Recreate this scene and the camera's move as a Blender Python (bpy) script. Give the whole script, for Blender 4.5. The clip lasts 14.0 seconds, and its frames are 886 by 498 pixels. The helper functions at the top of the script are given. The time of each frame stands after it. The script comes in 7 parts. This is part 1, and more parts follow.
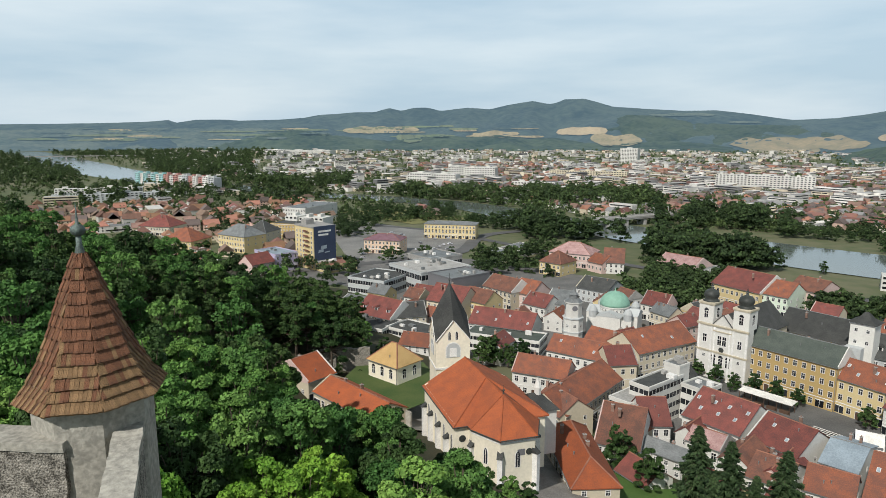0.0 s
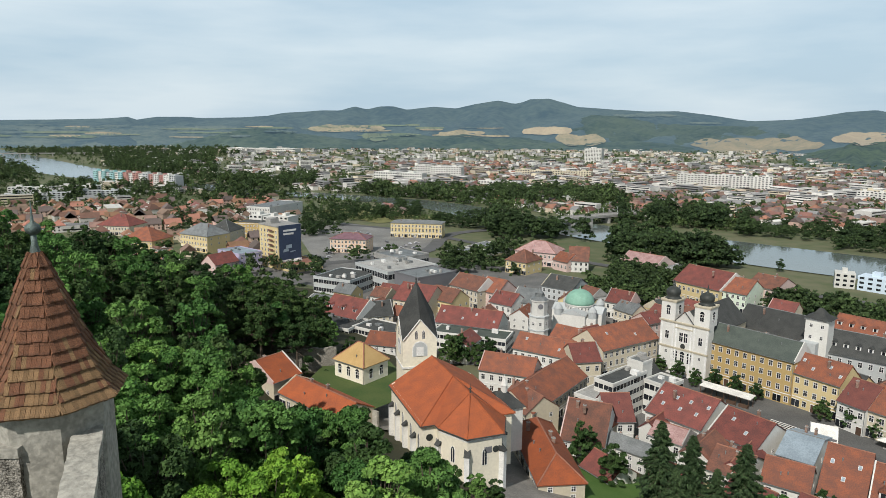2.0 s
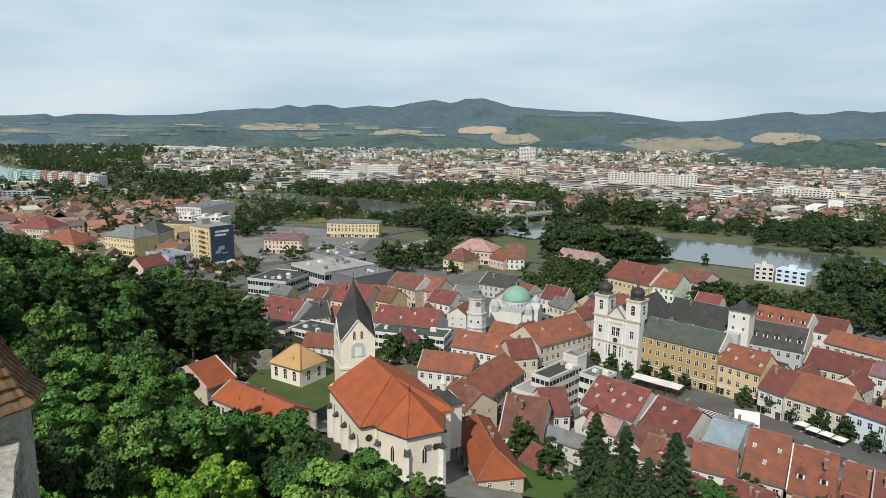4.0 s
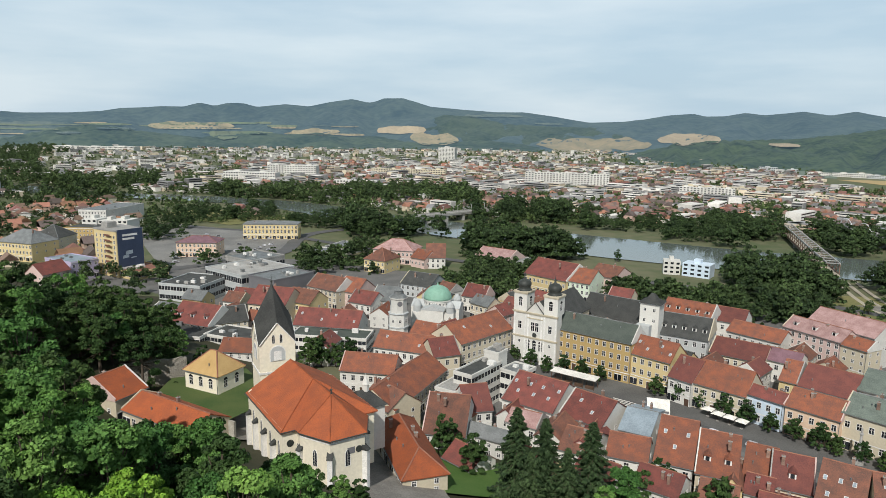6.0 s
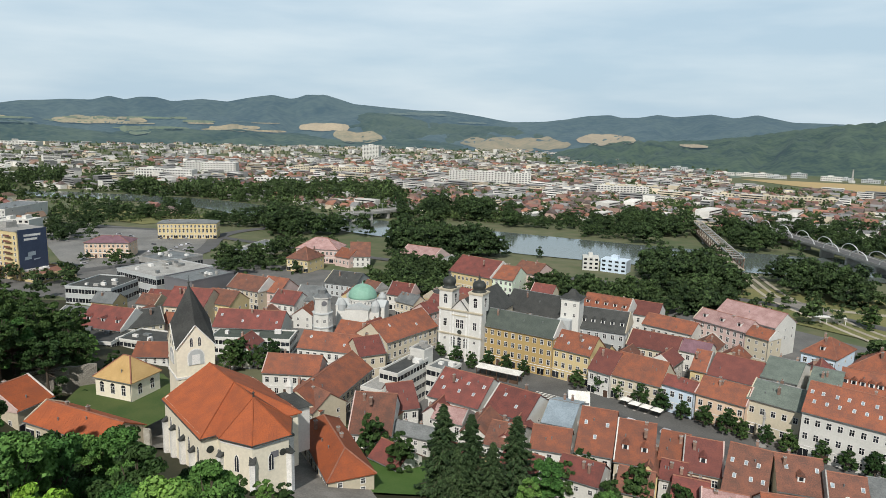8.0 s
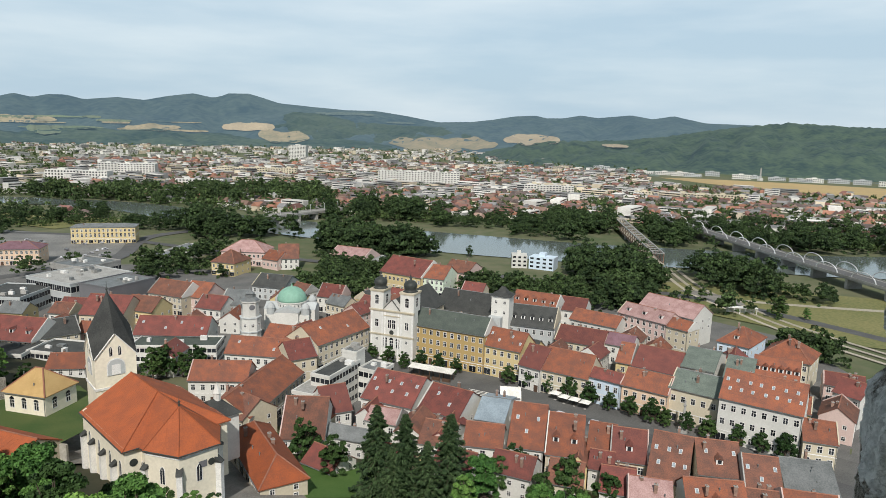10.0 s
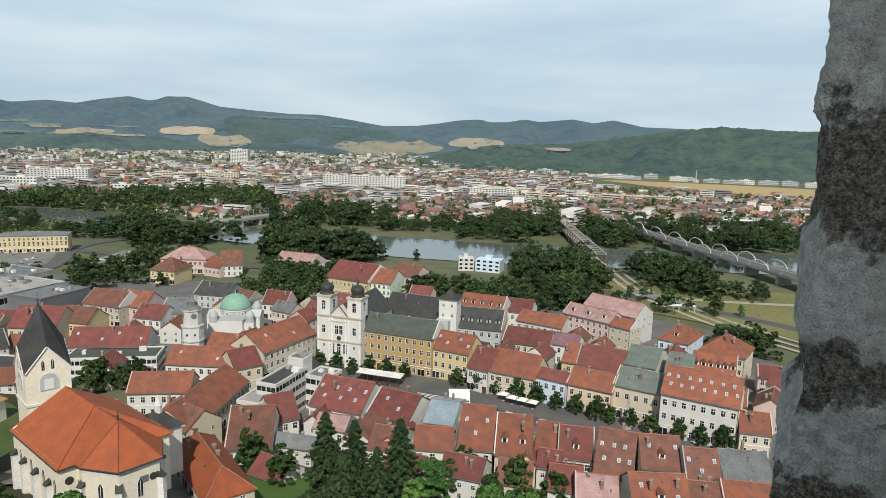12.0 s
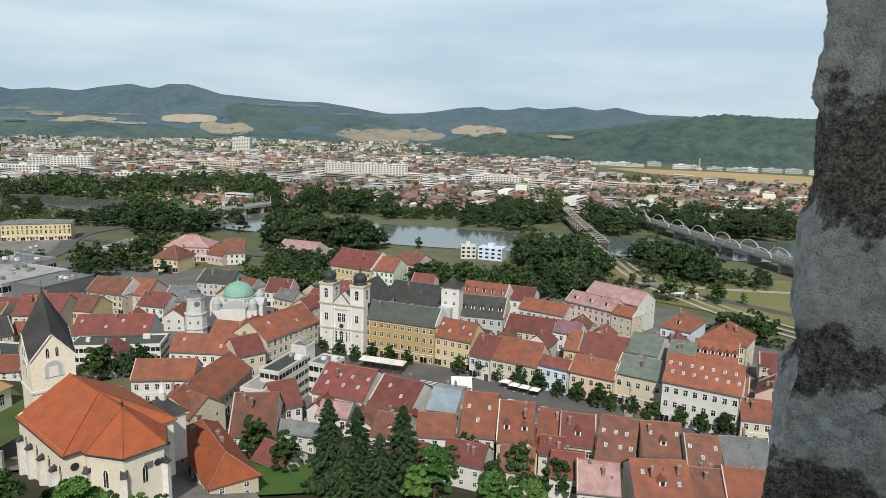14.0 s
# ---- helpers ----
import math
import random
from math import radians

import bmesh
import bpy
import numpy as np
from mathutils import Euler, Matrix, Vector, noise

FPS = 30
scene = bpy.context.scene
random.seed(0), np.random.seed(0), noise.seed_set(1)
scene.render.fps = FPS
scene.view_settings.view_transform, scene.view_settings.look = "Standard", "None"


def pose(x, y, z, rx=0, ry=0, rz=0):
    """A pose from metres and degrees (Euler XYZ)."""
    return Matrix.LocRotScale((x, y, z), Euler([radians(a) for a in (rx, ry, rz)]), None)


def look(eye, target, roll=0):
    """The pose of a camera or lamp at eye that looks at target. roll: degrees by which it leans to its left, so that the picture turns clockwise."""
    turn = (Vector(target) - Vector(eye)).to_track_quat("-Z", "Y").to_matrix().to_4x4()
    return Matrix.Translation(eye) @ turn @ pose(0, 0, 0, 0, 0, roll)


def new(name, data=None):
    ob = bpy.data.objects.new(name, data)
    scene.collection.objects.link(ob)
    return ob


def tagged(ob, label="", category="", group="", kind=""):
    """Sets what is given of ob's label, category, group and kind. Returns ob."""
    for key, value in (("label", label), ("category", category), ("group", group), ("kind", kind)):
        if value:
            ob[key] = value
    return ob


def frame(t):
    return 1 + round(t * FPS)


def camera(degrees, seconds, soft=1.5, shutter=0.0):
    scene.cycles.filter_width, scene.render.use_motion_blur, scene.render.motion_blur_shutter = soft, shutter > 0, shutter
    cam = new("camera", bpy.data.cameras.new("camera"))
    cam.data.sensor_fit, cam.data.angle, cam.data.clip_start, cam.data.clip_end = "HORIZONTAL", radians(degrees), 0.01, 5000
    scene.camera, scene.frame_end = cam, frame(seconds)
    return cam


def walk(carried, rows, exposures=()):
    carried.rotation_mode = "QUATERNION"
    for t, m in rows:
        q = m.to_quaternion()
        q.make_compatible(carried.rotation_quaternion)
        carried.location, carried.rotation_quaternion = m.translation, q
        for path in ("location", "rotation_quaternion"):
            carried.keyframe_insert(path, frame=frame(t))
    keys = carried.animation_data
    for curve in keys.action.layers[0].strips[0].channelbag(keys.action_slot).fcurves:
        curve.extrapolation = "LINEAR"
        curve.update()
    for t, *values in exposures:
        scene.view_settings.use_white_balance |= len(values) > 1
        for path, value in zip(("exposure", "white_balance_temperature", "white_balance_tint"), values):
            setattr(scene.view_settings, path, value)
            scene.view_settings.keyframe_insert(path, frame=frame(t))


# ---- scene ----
cam = camera(67.7, 14.0, soft=0.6)
PATH = [
    (0.0, -0.000, 0.000, 88.000, 79.800, 0.000, 0.000),
    (0.5, -0.008, 0.012, 87.999, 79.799, -0.130, -0.437),
    (1.0, -0.010, 0.016, 87.997, 79.785, 0.008, -1.240),
    (1.5, -0.011, 0.015, 87.993, 79.908, -0.265, -1.709),
    (2.0, -0.011, 0.010, 87.982, 79.722, -0.364, -2.885),
    (2.5, -0.007, 0.001, 87.978, 79.898, -0.424, -3.937),
    (3.0, 0.005, -0.009, 87.981, 79.863, -0.469, -5.245),
    (5.5, 0.183, -0.054, 87.887, 79.644, -0.814, -13.507),
    (6.0, 0.227, -0.039, 87.871, 79.763, -0.870, -15.226),
    (6.5, 0.261, -0.016, 87.861, 79.856, -1.096, -16.761),
    (7.0, 0.286, 0.006, 87.854, 79.844, -1.370, -18.327),
    (7.5, 0.301, 0.018, 87.846, 79.737, -1.569, -19.839),
    (8.0, 0.287, 0.014, 87.836, 79.743, -1.558, -21.711),
    (10.5, 0.019, -0.156, 87.827, 80.191, -1.764, -29.161),
    (11.0, -0.029, -0.219, 87.860, 80.534, -1.839, -30.499),
    (11.5, -0.014, -0.222, 87.864, 80.456, -1.705, -31.729),
    (12.0, 0.010, -0.227, 87.862, 80.367, -1.605, -32.523),
    (12.5, 0.030, -0.236, 87.861, 80.220, -1.785, -32.921),
    (13.0, 0.031, -0.241, 87.863, 80.120, -1.784, -32.876),
    (13.5, 0.020, -0.250, 87.867, 80.122, -1.619, -32.770),
    (14.0, 0.014, -0.262, 87.857, 79.316, -1.559, -32.321),
]
walk(cam, [(t, pose(x, y, z, rx, ry, rz)) for t, x, y, z, rx, ry, rz in PATH])

# ---- sky, sun ----
SUN_AZ, SUN_EL = radians(211), radians(44)   # compass-like, clockwise from +y
world = bpy.data.worlds.new("sky_world")
scene.world = world
world.use_nodes = True
wn, wl = world.node_tree.nodes, world.node_tree.links
bg = wn["Background"]
sky = wn.new("ShaderNodeTexSky")
sky.sky_type, sky.sun_disc = "NISHITA", False
sky.sun_elevation, sky.sun_rotation = SUN_EL, SUN_AZ
sky.air_density, sky.dust_density, sky.ozone_density = 1.2, 3.0, 1.5
tc = wn.new("ShaderNodeTexCoord")
mp = wn.new("ShaderNodeMapping")
mp.inputs["Scale"].default_value = (1.0, 1.0, 5.5)
nz = wn.new("ShaderNodeTexNoise")
nz.inputs["Scale"].default_value, nz.inputs["Detail"].default_value = 2.6, 5.0
nz.inputs["Roughness"].default_value = 0.5
ramp = wn.new("ShaderNodeValToRGB")
ramp.color_ramp.elements[0].position, ramp.color_ramp.elements[1].position = 0.36, 0.66
ramp.color_ramp.elements[0].color = (5.8, 7.6, 9.0, 1)
ramp.color_ramp.elements[1].color = (8.2, 9.5, 10.3, 1)
cover = wn.new("ShaderNodeMix")
cover.data_type = "RGBA"
cover.inputs[0].default_value = 0.86
wl.new(tc.outputs["Generated"], mp.inputs["Vector"])
wl.new(mp.outputs["Vector"], nz.inputs["Vector"])
wl.new(nz.outputs["Fac"], ramp.inputs["Fac"])
wl.new(sky.outputs["Color"], cover.inputs[6])
wl.new(ramp.outputs["Color"], cover.inputs[7])
# a hazy sky is brightest low down and dimmer overhead
split, fade, dim = wn.new("ShaderNodeSeparateXYZ"), wn.new("ShaderNodeMapRange"), wn.new("ShaderNodeVectorMath")
fade.inputs[1].default_value, fade.inputs[2].default_value = 0.22, 0.95
fade.inputs[3].default_value, fade.inputs[4].default_value = 1.0, 0.22
dim.operation = "SCALE"
wl.new(tc.outputs["Generated"], split.inputs[0])
wl.new(split.outputs["Z"], fade.inputs[0])
wl.new(cover.outputs[2], dim.inputs[0])
wl.new(fade.outputs[0], dim.inputs["Scale"])
wl.new(dim.outputs[0], bg.inputs["Color"])
bg.inputs["Strength"].default_value = 0.092

sun = new("sun", bpy.data.lights.new("sun", "SUN"))
sun.data.energy, sun.data.angle, sun.data.color = 4.15, radians(0.8), (1.0, 0.955, 0.89)
sun_from = Vector((math.sin(SUN_AZ) * math.cos(SUN_EL), math.cos(SUN_AZ) * math.cos(SUN_EL), math.sin(SUN_EL)))
sun.matrix_world = look(sun_from * 100, (0, 0, 0))
scene.view_settings.exposure = 0.0

# ---- materials ----
MATS = {}


def surface(name, col, col2=None, scale=1.0, rough=0.8, bump=0.0, metal=0.0, vary=0.12, fine=9.0, island=False, rows=0.0, haze_glow=0.0):
    """A painted, tiled or grown surface: two scales of noise between two colours, some shift from thing to thing."""
    m = bpy.data.materials.new(name)
    m.use_nodes = True
    n, l = m.node_tree.nodes, m.node_tree.links
    p = n["Principled BSDF"]
    p.inputs["Roughness"].default_value, p.inputs["Metallic"].default_value = rough, metal
    p.inputs["Specular IOR Level"].default_value = 0.3
    col2 = col2 or tuple(c * 0.72 for c in col)
    co = n.new("ShaderNodeTexCoord")
    big, small = n.new("ShaderNodeTexNoise"), n.new("ShaderNodeTexNoise")
    big.inputs["Scale"].default_value, big.inputs["Detail"].default_value = scale, 4
    small.inputs["Scale"].default_value, small.inputs["Detail"].default_value = scale * fine, 3
    for t in (big, small):
        l.new(co.outputs["Object"], t.inputs["Vector"])
    add = n.new("ShaderNodeMath")
    add.operation = "ADD"
    half = n.new("ShaderNodeMath")
    half.operation = "MULTIPLY_ADD"
    half.inputs[1].default_value, half.inputs[2].default_value = 2.3, -1.75
    l.new(big.outputs["Fac"], add.inputs[0])
    l.new(small.outputs["Fac"], add.inputs[1])
    l.new(add.outputs[0], half.inputs[0])
    mix = n.new("ShaderNodeMix")
    mix.data_type = "RGBA"
    mix.clamp_factor = True
    mix.inputs[6].default_value, mix.inputs[7].default_value = (*col, 1), (*col2, 1)
    l.new(half.outputs[0], mix.inputs[0])
    info = n.new("ShaderNodeNewGeometry") if island else n.new("ShaderNodeObjectInfo")
    hsv = n.new("ShaderNodeHueSaturation")
    rng = n.new("ShaderNodeMapRange")
    rng.inputs[3].default_value, rng.inputs[4].default_value = 1 - vary, 1 + vary
    l.new(info.outputs["Random Per Island" if island else "Random"], rng.inputs[0])
    l.new(rng.outputs[0], hsv.inputs["Value"])
    l.new(mix.outputs[2], hsv.inputs["Color"])
    if island:
        whole, wide, mul = n.new("ShaderNodeObjectInfo"), n.new("ShaderNodeMapRange"), n.new("ShaderNodeMath")
        wide.inputs[3].default_value, wide.inputs[4].default_value = 0.72, 1.3
        mul.operation = "MULTIPLY"
        l.new(whole.outputs["Random"], wide.inputs[0])
        l.new(wide.outputs[0], mul.inputs[0])
        l.new(rng.outputs[0], mul.inputs[1])
        l.new(mul.outputs[0], hsv.inputs["Value"])
        tone = n.new("ShaderNodeMapRange")
        tone.inputs[3].default_value, tone.inputs[4].default_value = 0.515, 0.485
        l.new(whole.outputs["Random"], tone.inputs[0])
        l.new(tone.outputs[0], hsv.inputs["Hue"])
    l.new(hsv.outputs[0], p.inputs["Base Color"])
    if bump:
        b = n.new("ShaderNodeBump")
        b.inputs["Strength"].default_value, b.inputs["Distance"].default_value = min(1, bump), 0.05
        src = small.outputs["Fac"]
        if rows:
            w = n.new("ShaderNodeTexWave")
            w.bands_direction, w.wave_profile = "Z", "SAW"
            w.inputs["Scale"].default_value, w.inputs["Distortion"].default_value = rows, 0.6
            l.new(co.outputs["Object"], w.inputs["Vector"])
            s2 = n.new("ShaderNodeMath")
            s2.operation = "ADD"
            l.new(w.outputs["Fac"], s2.inputs[0])
            l.new(src, s2.inputs[1])
            src = s2.outputs[0]
        l.new(src, b.inputs["Height"])
        l.new(b.outputs[0], p.inputs["Normal"])
    # aerial haze put into the surface itself as a faint blue glow
    if haze_glow:
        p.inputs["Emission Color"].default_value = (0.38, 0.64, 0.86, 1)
        p.inputs["Emission Strength"].default_value = haze_glow
    MATS[name] = m
    return m


def tiles(name, col, col2):
    return surface(name, col, col2, 0.35, 0.82, 0.7, vary=0.16, fine=11, rows=2.6)


tiles("orange", (0.31, 0.105, 0.055), (0.165, 0.075, 0.055))
tiles("red", (0.235, 0.072, 0.058), (0.13, 0.052, 0.046))
tiles("rust", (0.235, 0.098, 0.064), (0.12, 0.066, 0.052))
tiles("brown", (0.20, 0.07, 0.055), (0.13, 0.05, 0.045))
tiles("church_tile", (0.40, 0.105, 0.038), (0.27, 0.08, 0.038))
tiles("pinkroof", (0.42, 0.28, 0.265), (0.27, 0.16, 0.15))
tiles("purple", (0.26, 0.15, 0.18), (0.18, 0.10, 0.12))
tiles("slate", (0.072, 0.074, 0.070), (0.044, 0.046, 0.045))
tiles("slate_green", (0.085, 0.10, 0.085), (0.055, 0.068, 0.06))
tiles("gold_tile", (0.56, 0.38, 0.17), (0.44, 0.29, 0.12))
for far, c in (("far_red", (0.20, 0.105, 0.085)), ("far_rust", (0.24, 0.16, 0.125)), ("far_brown", (0.14, 0.11, 0.10)), ("far_orange", (0.32, 0.165, 0.11)), ("far_grey", (0.20, 0.20, 0.20)), ("far_wall", (0.66, 0.64, 0.60)), ("far_cream", (0.62, 0.54, 0.41)), ("far_pink", (0.56, 0.40, 0.33))):
    surface(far, c, tuple(v * 0.75 for v in c), 0.2, 0.85, vary=0.25, island=True)
surface("tinblue", (0.36, 0.43, 0.48), (0.25, 0.30, 0.34), 0.3, 0.5, 0.3, 0.3)
surface("tingreen", (0.20, 0.24, 0.205), (0.13, 0.155, 0.135), 0.3, 0.6, 0.3, 0.1)
surface("tingrey", (0.23, 0.24, 0.24), (0.14, 0.15, 0.15), 0.3, 0.55, 0.3, 0.2)
surface("copper", (0.26, 0.47, 0.36), (0.20, 0.37, 0.29), 0.5, 0.6, 0.2)
surface("dark_copper", (0.05, 0.055, 0.05), (0.03, 0.033, 0.03), 0.6, 0.55, 0.2)


def plaster(name, col):
    return surface(name, col, tuple(c * 0.87 for c in col), 0.2, 0.88, 0.2, vary=0.09, fine=9)


plaster("white", (0.64, 0.63, 0.59))
plaster("cream", (0.56, 0.50, 0.38))
plaster("ochre", (0.46, 0.33, 0.14))
plaster("ochre_pale", (0.62, 0.50, 0.27))
plaster("peach", (0.70, 0.52, 0.38))
plaster("pink", (0.58, 0.44, 0.40))
plaster("skyblue", (0.58, 0.68, 0.78))
plaster("mint", (0.58, 0.66, 0.54))
plaster("lilac", (0.42, 0.38, 0.52))
plaster("greywall", (0.46, 0.48, 0.48))
plaster("tealwall", (0.30, 0.50, 0.50))
plaster("brickwall", (0.42, 0.22, 0.19))
plaster("darkgrey", (0.16, 0.16, 0.17))
plaster("church_wall", (0.80, 0.74, 0.60))
surface("trim_white", (0.8, 0.79, 0.76), None, 0.5, 0.7, vary=0.03)
surface("ridge_mortar", (0.32, 0.155, 0.10), (0.24, 0.10, 0.07), 1.0, 0.85, vary=0.12)
surface("chimney_brick", (0.33, 0.22, 0.17), (0.19, 0.12, 0.095), 1.2, 0.9, 0.4, vary=0.3)
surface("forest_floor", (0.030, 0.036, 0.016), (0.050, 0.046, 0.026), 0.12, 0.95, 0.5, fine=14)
surface("far_flat", (0.30, 0.30, 0.29), (0.20, 0.20, 0.20), 0.2, 0.85, vary=0.5, island=True)
surface("dark_wood", (0.10, 0.06, 0.04), None, 2.0, 0.7)
surface("asphalt", (0.12, 0.12, 0.12), (0.085, 0.085, 0.085), 0.08, 0.9, fine=30)
surface("paving", (0.155, 0.152, 0.145), (0.10, 0.10, 0.097), 0.12, 0.88, 0.2, fine=20)
surface("gravel_lot", (0.27, 0.265, 0.25), (0.16, 0.16, 0.155), 0.05, 0.9, fine=18)
surface("grass", (0.040, 0.080, 0.020), (0.085, 0.11, 0.035), 0.12, 0.95, 0.4, fine=40)
surface("lawn", (0.055, 0.125, 0.022), (0.085, 0.15, 0.035), 0.15, 0.95, 0.4, fine=20)
surface("churchyard", (0.27, 0.255, 0.23), (0.17, 0.16, 0.145), 0.2, 0.9, 0.3, fine=12)
surface("meadow", (0.22, 0.20, 0.085), (0.12, 0.14, 0.05), 0.02, 0.95, fine=30)
surface("plain", (0.075, 0.10, 0.045), (0.13, 0.13, 0.075), 0.006, 0.95, fine=14)
surface("stubble", (0.50, 0.36, 0.17), (0.42, 0.32, 0.16), 0.01, 0.95, fine=12)
# far fields and hills: distance haze is a glow set per material
surface("stubble_far", (0.32, 0.25, 0.15), (0.20, 0.18, 0.11), 0.006, 0.95, fine=9, haze_glow=0.09)
surface("stubble_bright", (0.38, 0.30, 0.19), (0.30, 0.24, 0.16), 0.006, 0.95, fine=9, haze_glow=0.09)
surface("green_field", (0.09, 0.12, 0.06), (0.13, 0.14, 0.075), 0.006, 0.95, fine=9, haze_glow=0.11)
surface("hill_near", (0.010, 0.026, 0.016), (0.060, 0.088, 0.040), 0.012, 0.95, 0.9, fine=5, haze_glow=0.075)
surface("hill_far", (0.010, 0.022, 0.024), (0.045, 0.062, 0.050), 0.003, 0.95, 0.8, fine=8, haze_glow=0.16)
surface("hill_pale", (0.02, 0.034, 0.026), (0.08, 0.09, 0.06), 0.004, 0.95, 0.6, fine=9, haze_glow=0.165)
surface("hill_front", (0.010, 0.026, 0.018), (0.055, 0.075, 0.042), 0.004, 0.95, 0.8, fine=9, haze_glow=0.105)
surface("leaf_dark", (0.021, 0.048, 0.013), (0.048, 0.09, 0.025), 0.3, 0.7, vary=0.3, fine=5, island=True)
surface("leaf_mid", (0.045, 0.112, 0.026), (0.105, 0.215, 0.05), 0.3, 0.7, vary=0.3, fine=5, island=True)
# pale foliage, lightened further to stand for sun on the crown
surface("leaf_lit_pale", (0.070, 0.165, 0.032), (0.145, 0.27, 0.062), 0.3, 0.7, vary=0.3, fine=5, island=True)
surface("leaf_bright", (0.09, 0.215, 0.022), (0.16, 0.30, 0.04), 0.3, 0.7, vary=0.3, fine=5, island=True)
surface("leaf_far", (0.020, 0.040, 0.014), (0.064, 0.102, 0.032), 0.05, 0.8, vary=0.55, fine=6, island=True)
surface("needles", (0.022, 0.046, 0.018), (0.055, 0.092, 0.034), 0.5, 0.7, vary=0.4, fine=6, island=True)
surface("bark", (0.11, 0.085, 0.06), (0.06, 0.05, 0.04), 3.0, 0.9, 0.6)
surface("concrete", (0.38, 0.37, 0.35), (0.26, 0.255, 0.24), 0.2, 0.85, 0.2)
surface("steel_white", (0.70, 0.71, 0.72), None, 0.5, 0.45, metal=0.2)
surface("rust_steel", (0.26, 0.15, 0.11), (0.18, 0.11, 0.08), 0.4, 0.7)
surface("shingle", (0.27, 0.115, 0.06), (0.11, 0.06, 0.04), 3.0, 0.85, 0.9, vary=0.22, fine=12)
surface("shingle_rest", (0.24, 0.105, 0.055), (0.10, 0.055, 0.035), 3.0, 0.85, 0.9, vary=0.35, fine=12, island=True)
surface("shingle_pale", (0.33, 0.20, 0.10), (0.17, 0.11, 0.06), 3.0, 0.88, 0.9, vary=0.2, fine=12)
surface("old_plaster", (0.43, 0.41, 0.355), (0.24, 0.23, 0.20), 1.1, 0.92, 0.4, fine=9)
surface("rubble", (0.42, 0.39, 0.34), (0.07, 0.065, 0.055), 5.0, 0.95, 1.0, fine=6)
surface("mortar_grey", (0.74, 0.75, 0.75), (0.36, 0.365, 0.365), 4.5, 0.92, 1.0, fine=11)
jamb_mat = surface("jamb_stone", (0.66, 0.61, 0.54), (0.15, 0.135, 0.12), 24.0, 0.95, 1.0, vary=0.0, fine=3)


def mortar_patches(m):
    """Grey mortar smeared in uneven bands over the rubble."""
    n, l = m.node_tree.nodes, m.node_tree.links
    p = n["Principled BSDF"]
    co, at, sep = n.new("ShaderNodeTexCoord"), n.new("ShaderNodeTexNoise"), n.new("ShaderNodeSeparateXYZ")
    at.inputs["Scale"].default_value, at.inputs["Detail"].default_value = 2.6, 10
    at.inputs["Roughness"].default_value = 0.62
    l.new(co.outputs["Object"], at.inputs["Vector"])
    l.new(co.outputs["Object"], sep.inputs[0])
    lift = n.new("ShaderNodeMath")
    lift.operation, lift.inputs[1].default_value = "MULTIPLY_ADD", 1.1
    l.new(at.outputs["Fac"], lift.inputs[0])
    l.new(sep.outputs["Z"], lift.inputs[2])
    span = n.new("ShaderNodeMapRange")
    span.inputs[1].default_value, span.inputs[2].default_value = 85.3, 89.3
    l.new(lift.outputs[0], span.inputs[0])
    bands = n.new("ShaderNodeValToRGB")
    cr = bands.color_ramp
    cr.elements[0].position, cr.elements[0].color = 0.0, (0, 0, 0, 1)
    cr.elements[1].position, cr.elements[1].color = 1.0, (1, 1, 1, 1)
    for z, c in ((0.345, 0), (0.355, 1), (0.45, 1), (0.46, 0), (0.52, 0), (0.53, 1), (0.665, 1), (0.675, 0), (0.82, 0), (0.83, 1)):
        e = cr.elements.new(z)
        e.color = (c, c, c, 1)
    l.new(span.outputs[0], bands.inputs[0])
    tone, grain = n.new("ShaderNodeMix"), n.new("ShaderNodeTexNoise")
    tone.data_type = "RGBA"
    grain.inputs["Scale"].default_value, grain.inputs["Detail"].default_value = 11.0, 12
    grain.inputs["Roughness"].default_value = 0.68
    l.new(co.outputs["Object"], grain.inputs["Vector"])
    sharp = n.new("ShaderNodeMapRange")
    sharp.inputs[1].default_value, sharp.inputs[2].default_value = 0.40, 0.60
    l.new(grain.outputs["Fac"], sharp.inputs[0])
    l.new(sharp.outputs[0], tone.inputs[0])
    tone.inputs[6].default_value, tone.inputs[7].default_value = (0.60, 0.60, 0.585, 1), (0.93, 0.93, 0.91, 1)
    # hairline cracks in the mortar, dark pits between the grains of the rubble
    crack, warp, line = n.new("ShaderNodeTexVoronoi"), n.new("ShaderNodeMix"), n.new("ShaderNodeMapRange")
    crack.feature, crack.inputs["Scale"].default_value = "DISTANCE_TO_EDGE", 4.5
    warp.data_type, warp.inputs[0].default_value = "VECTOR", 0.35
    l.new(co.outputs["Object"], warp.inputs[4])
    l.new(at.outputs["Color"], warp.inputs[5])
    l.new(warp.outputs[1], crack.inputs["Vector"])
    line.inputs[1].default_value, line.inputs[2].default_value = 0.002, 0.02
    line.inputs[3].default_value = 0.72
    l.new(crack.outputs["Distance"], line.inputs[0])
    lined, pits, pit = n.new("ShaderNodeVectorMath"), n.new("ShaderNodeTexVoronoi"), n.new("ShaderNodeMapRange")
    lined.operation = "SCALE"
    l.new(tone.outputs[2], lined.inputs[0])
    l.new(line.outputs[0], lined.inputs["Scale"])
    pits.inputs["Scale"].default_value = 105.0
    pits.inputs["Randomness"].default_value = 1.0
    l.new(warp.outputs[1], pits.inputs["Vector"])
    pit.inputs[1].default_value, pit.inputs[2].default_value = 0.1, 0.75
    pit.inputs[3].default_value, pit.inputs[4].default_value = 1.05, 0.40
    l.new(pits.outputs["Distance"], pit.inputs[0])
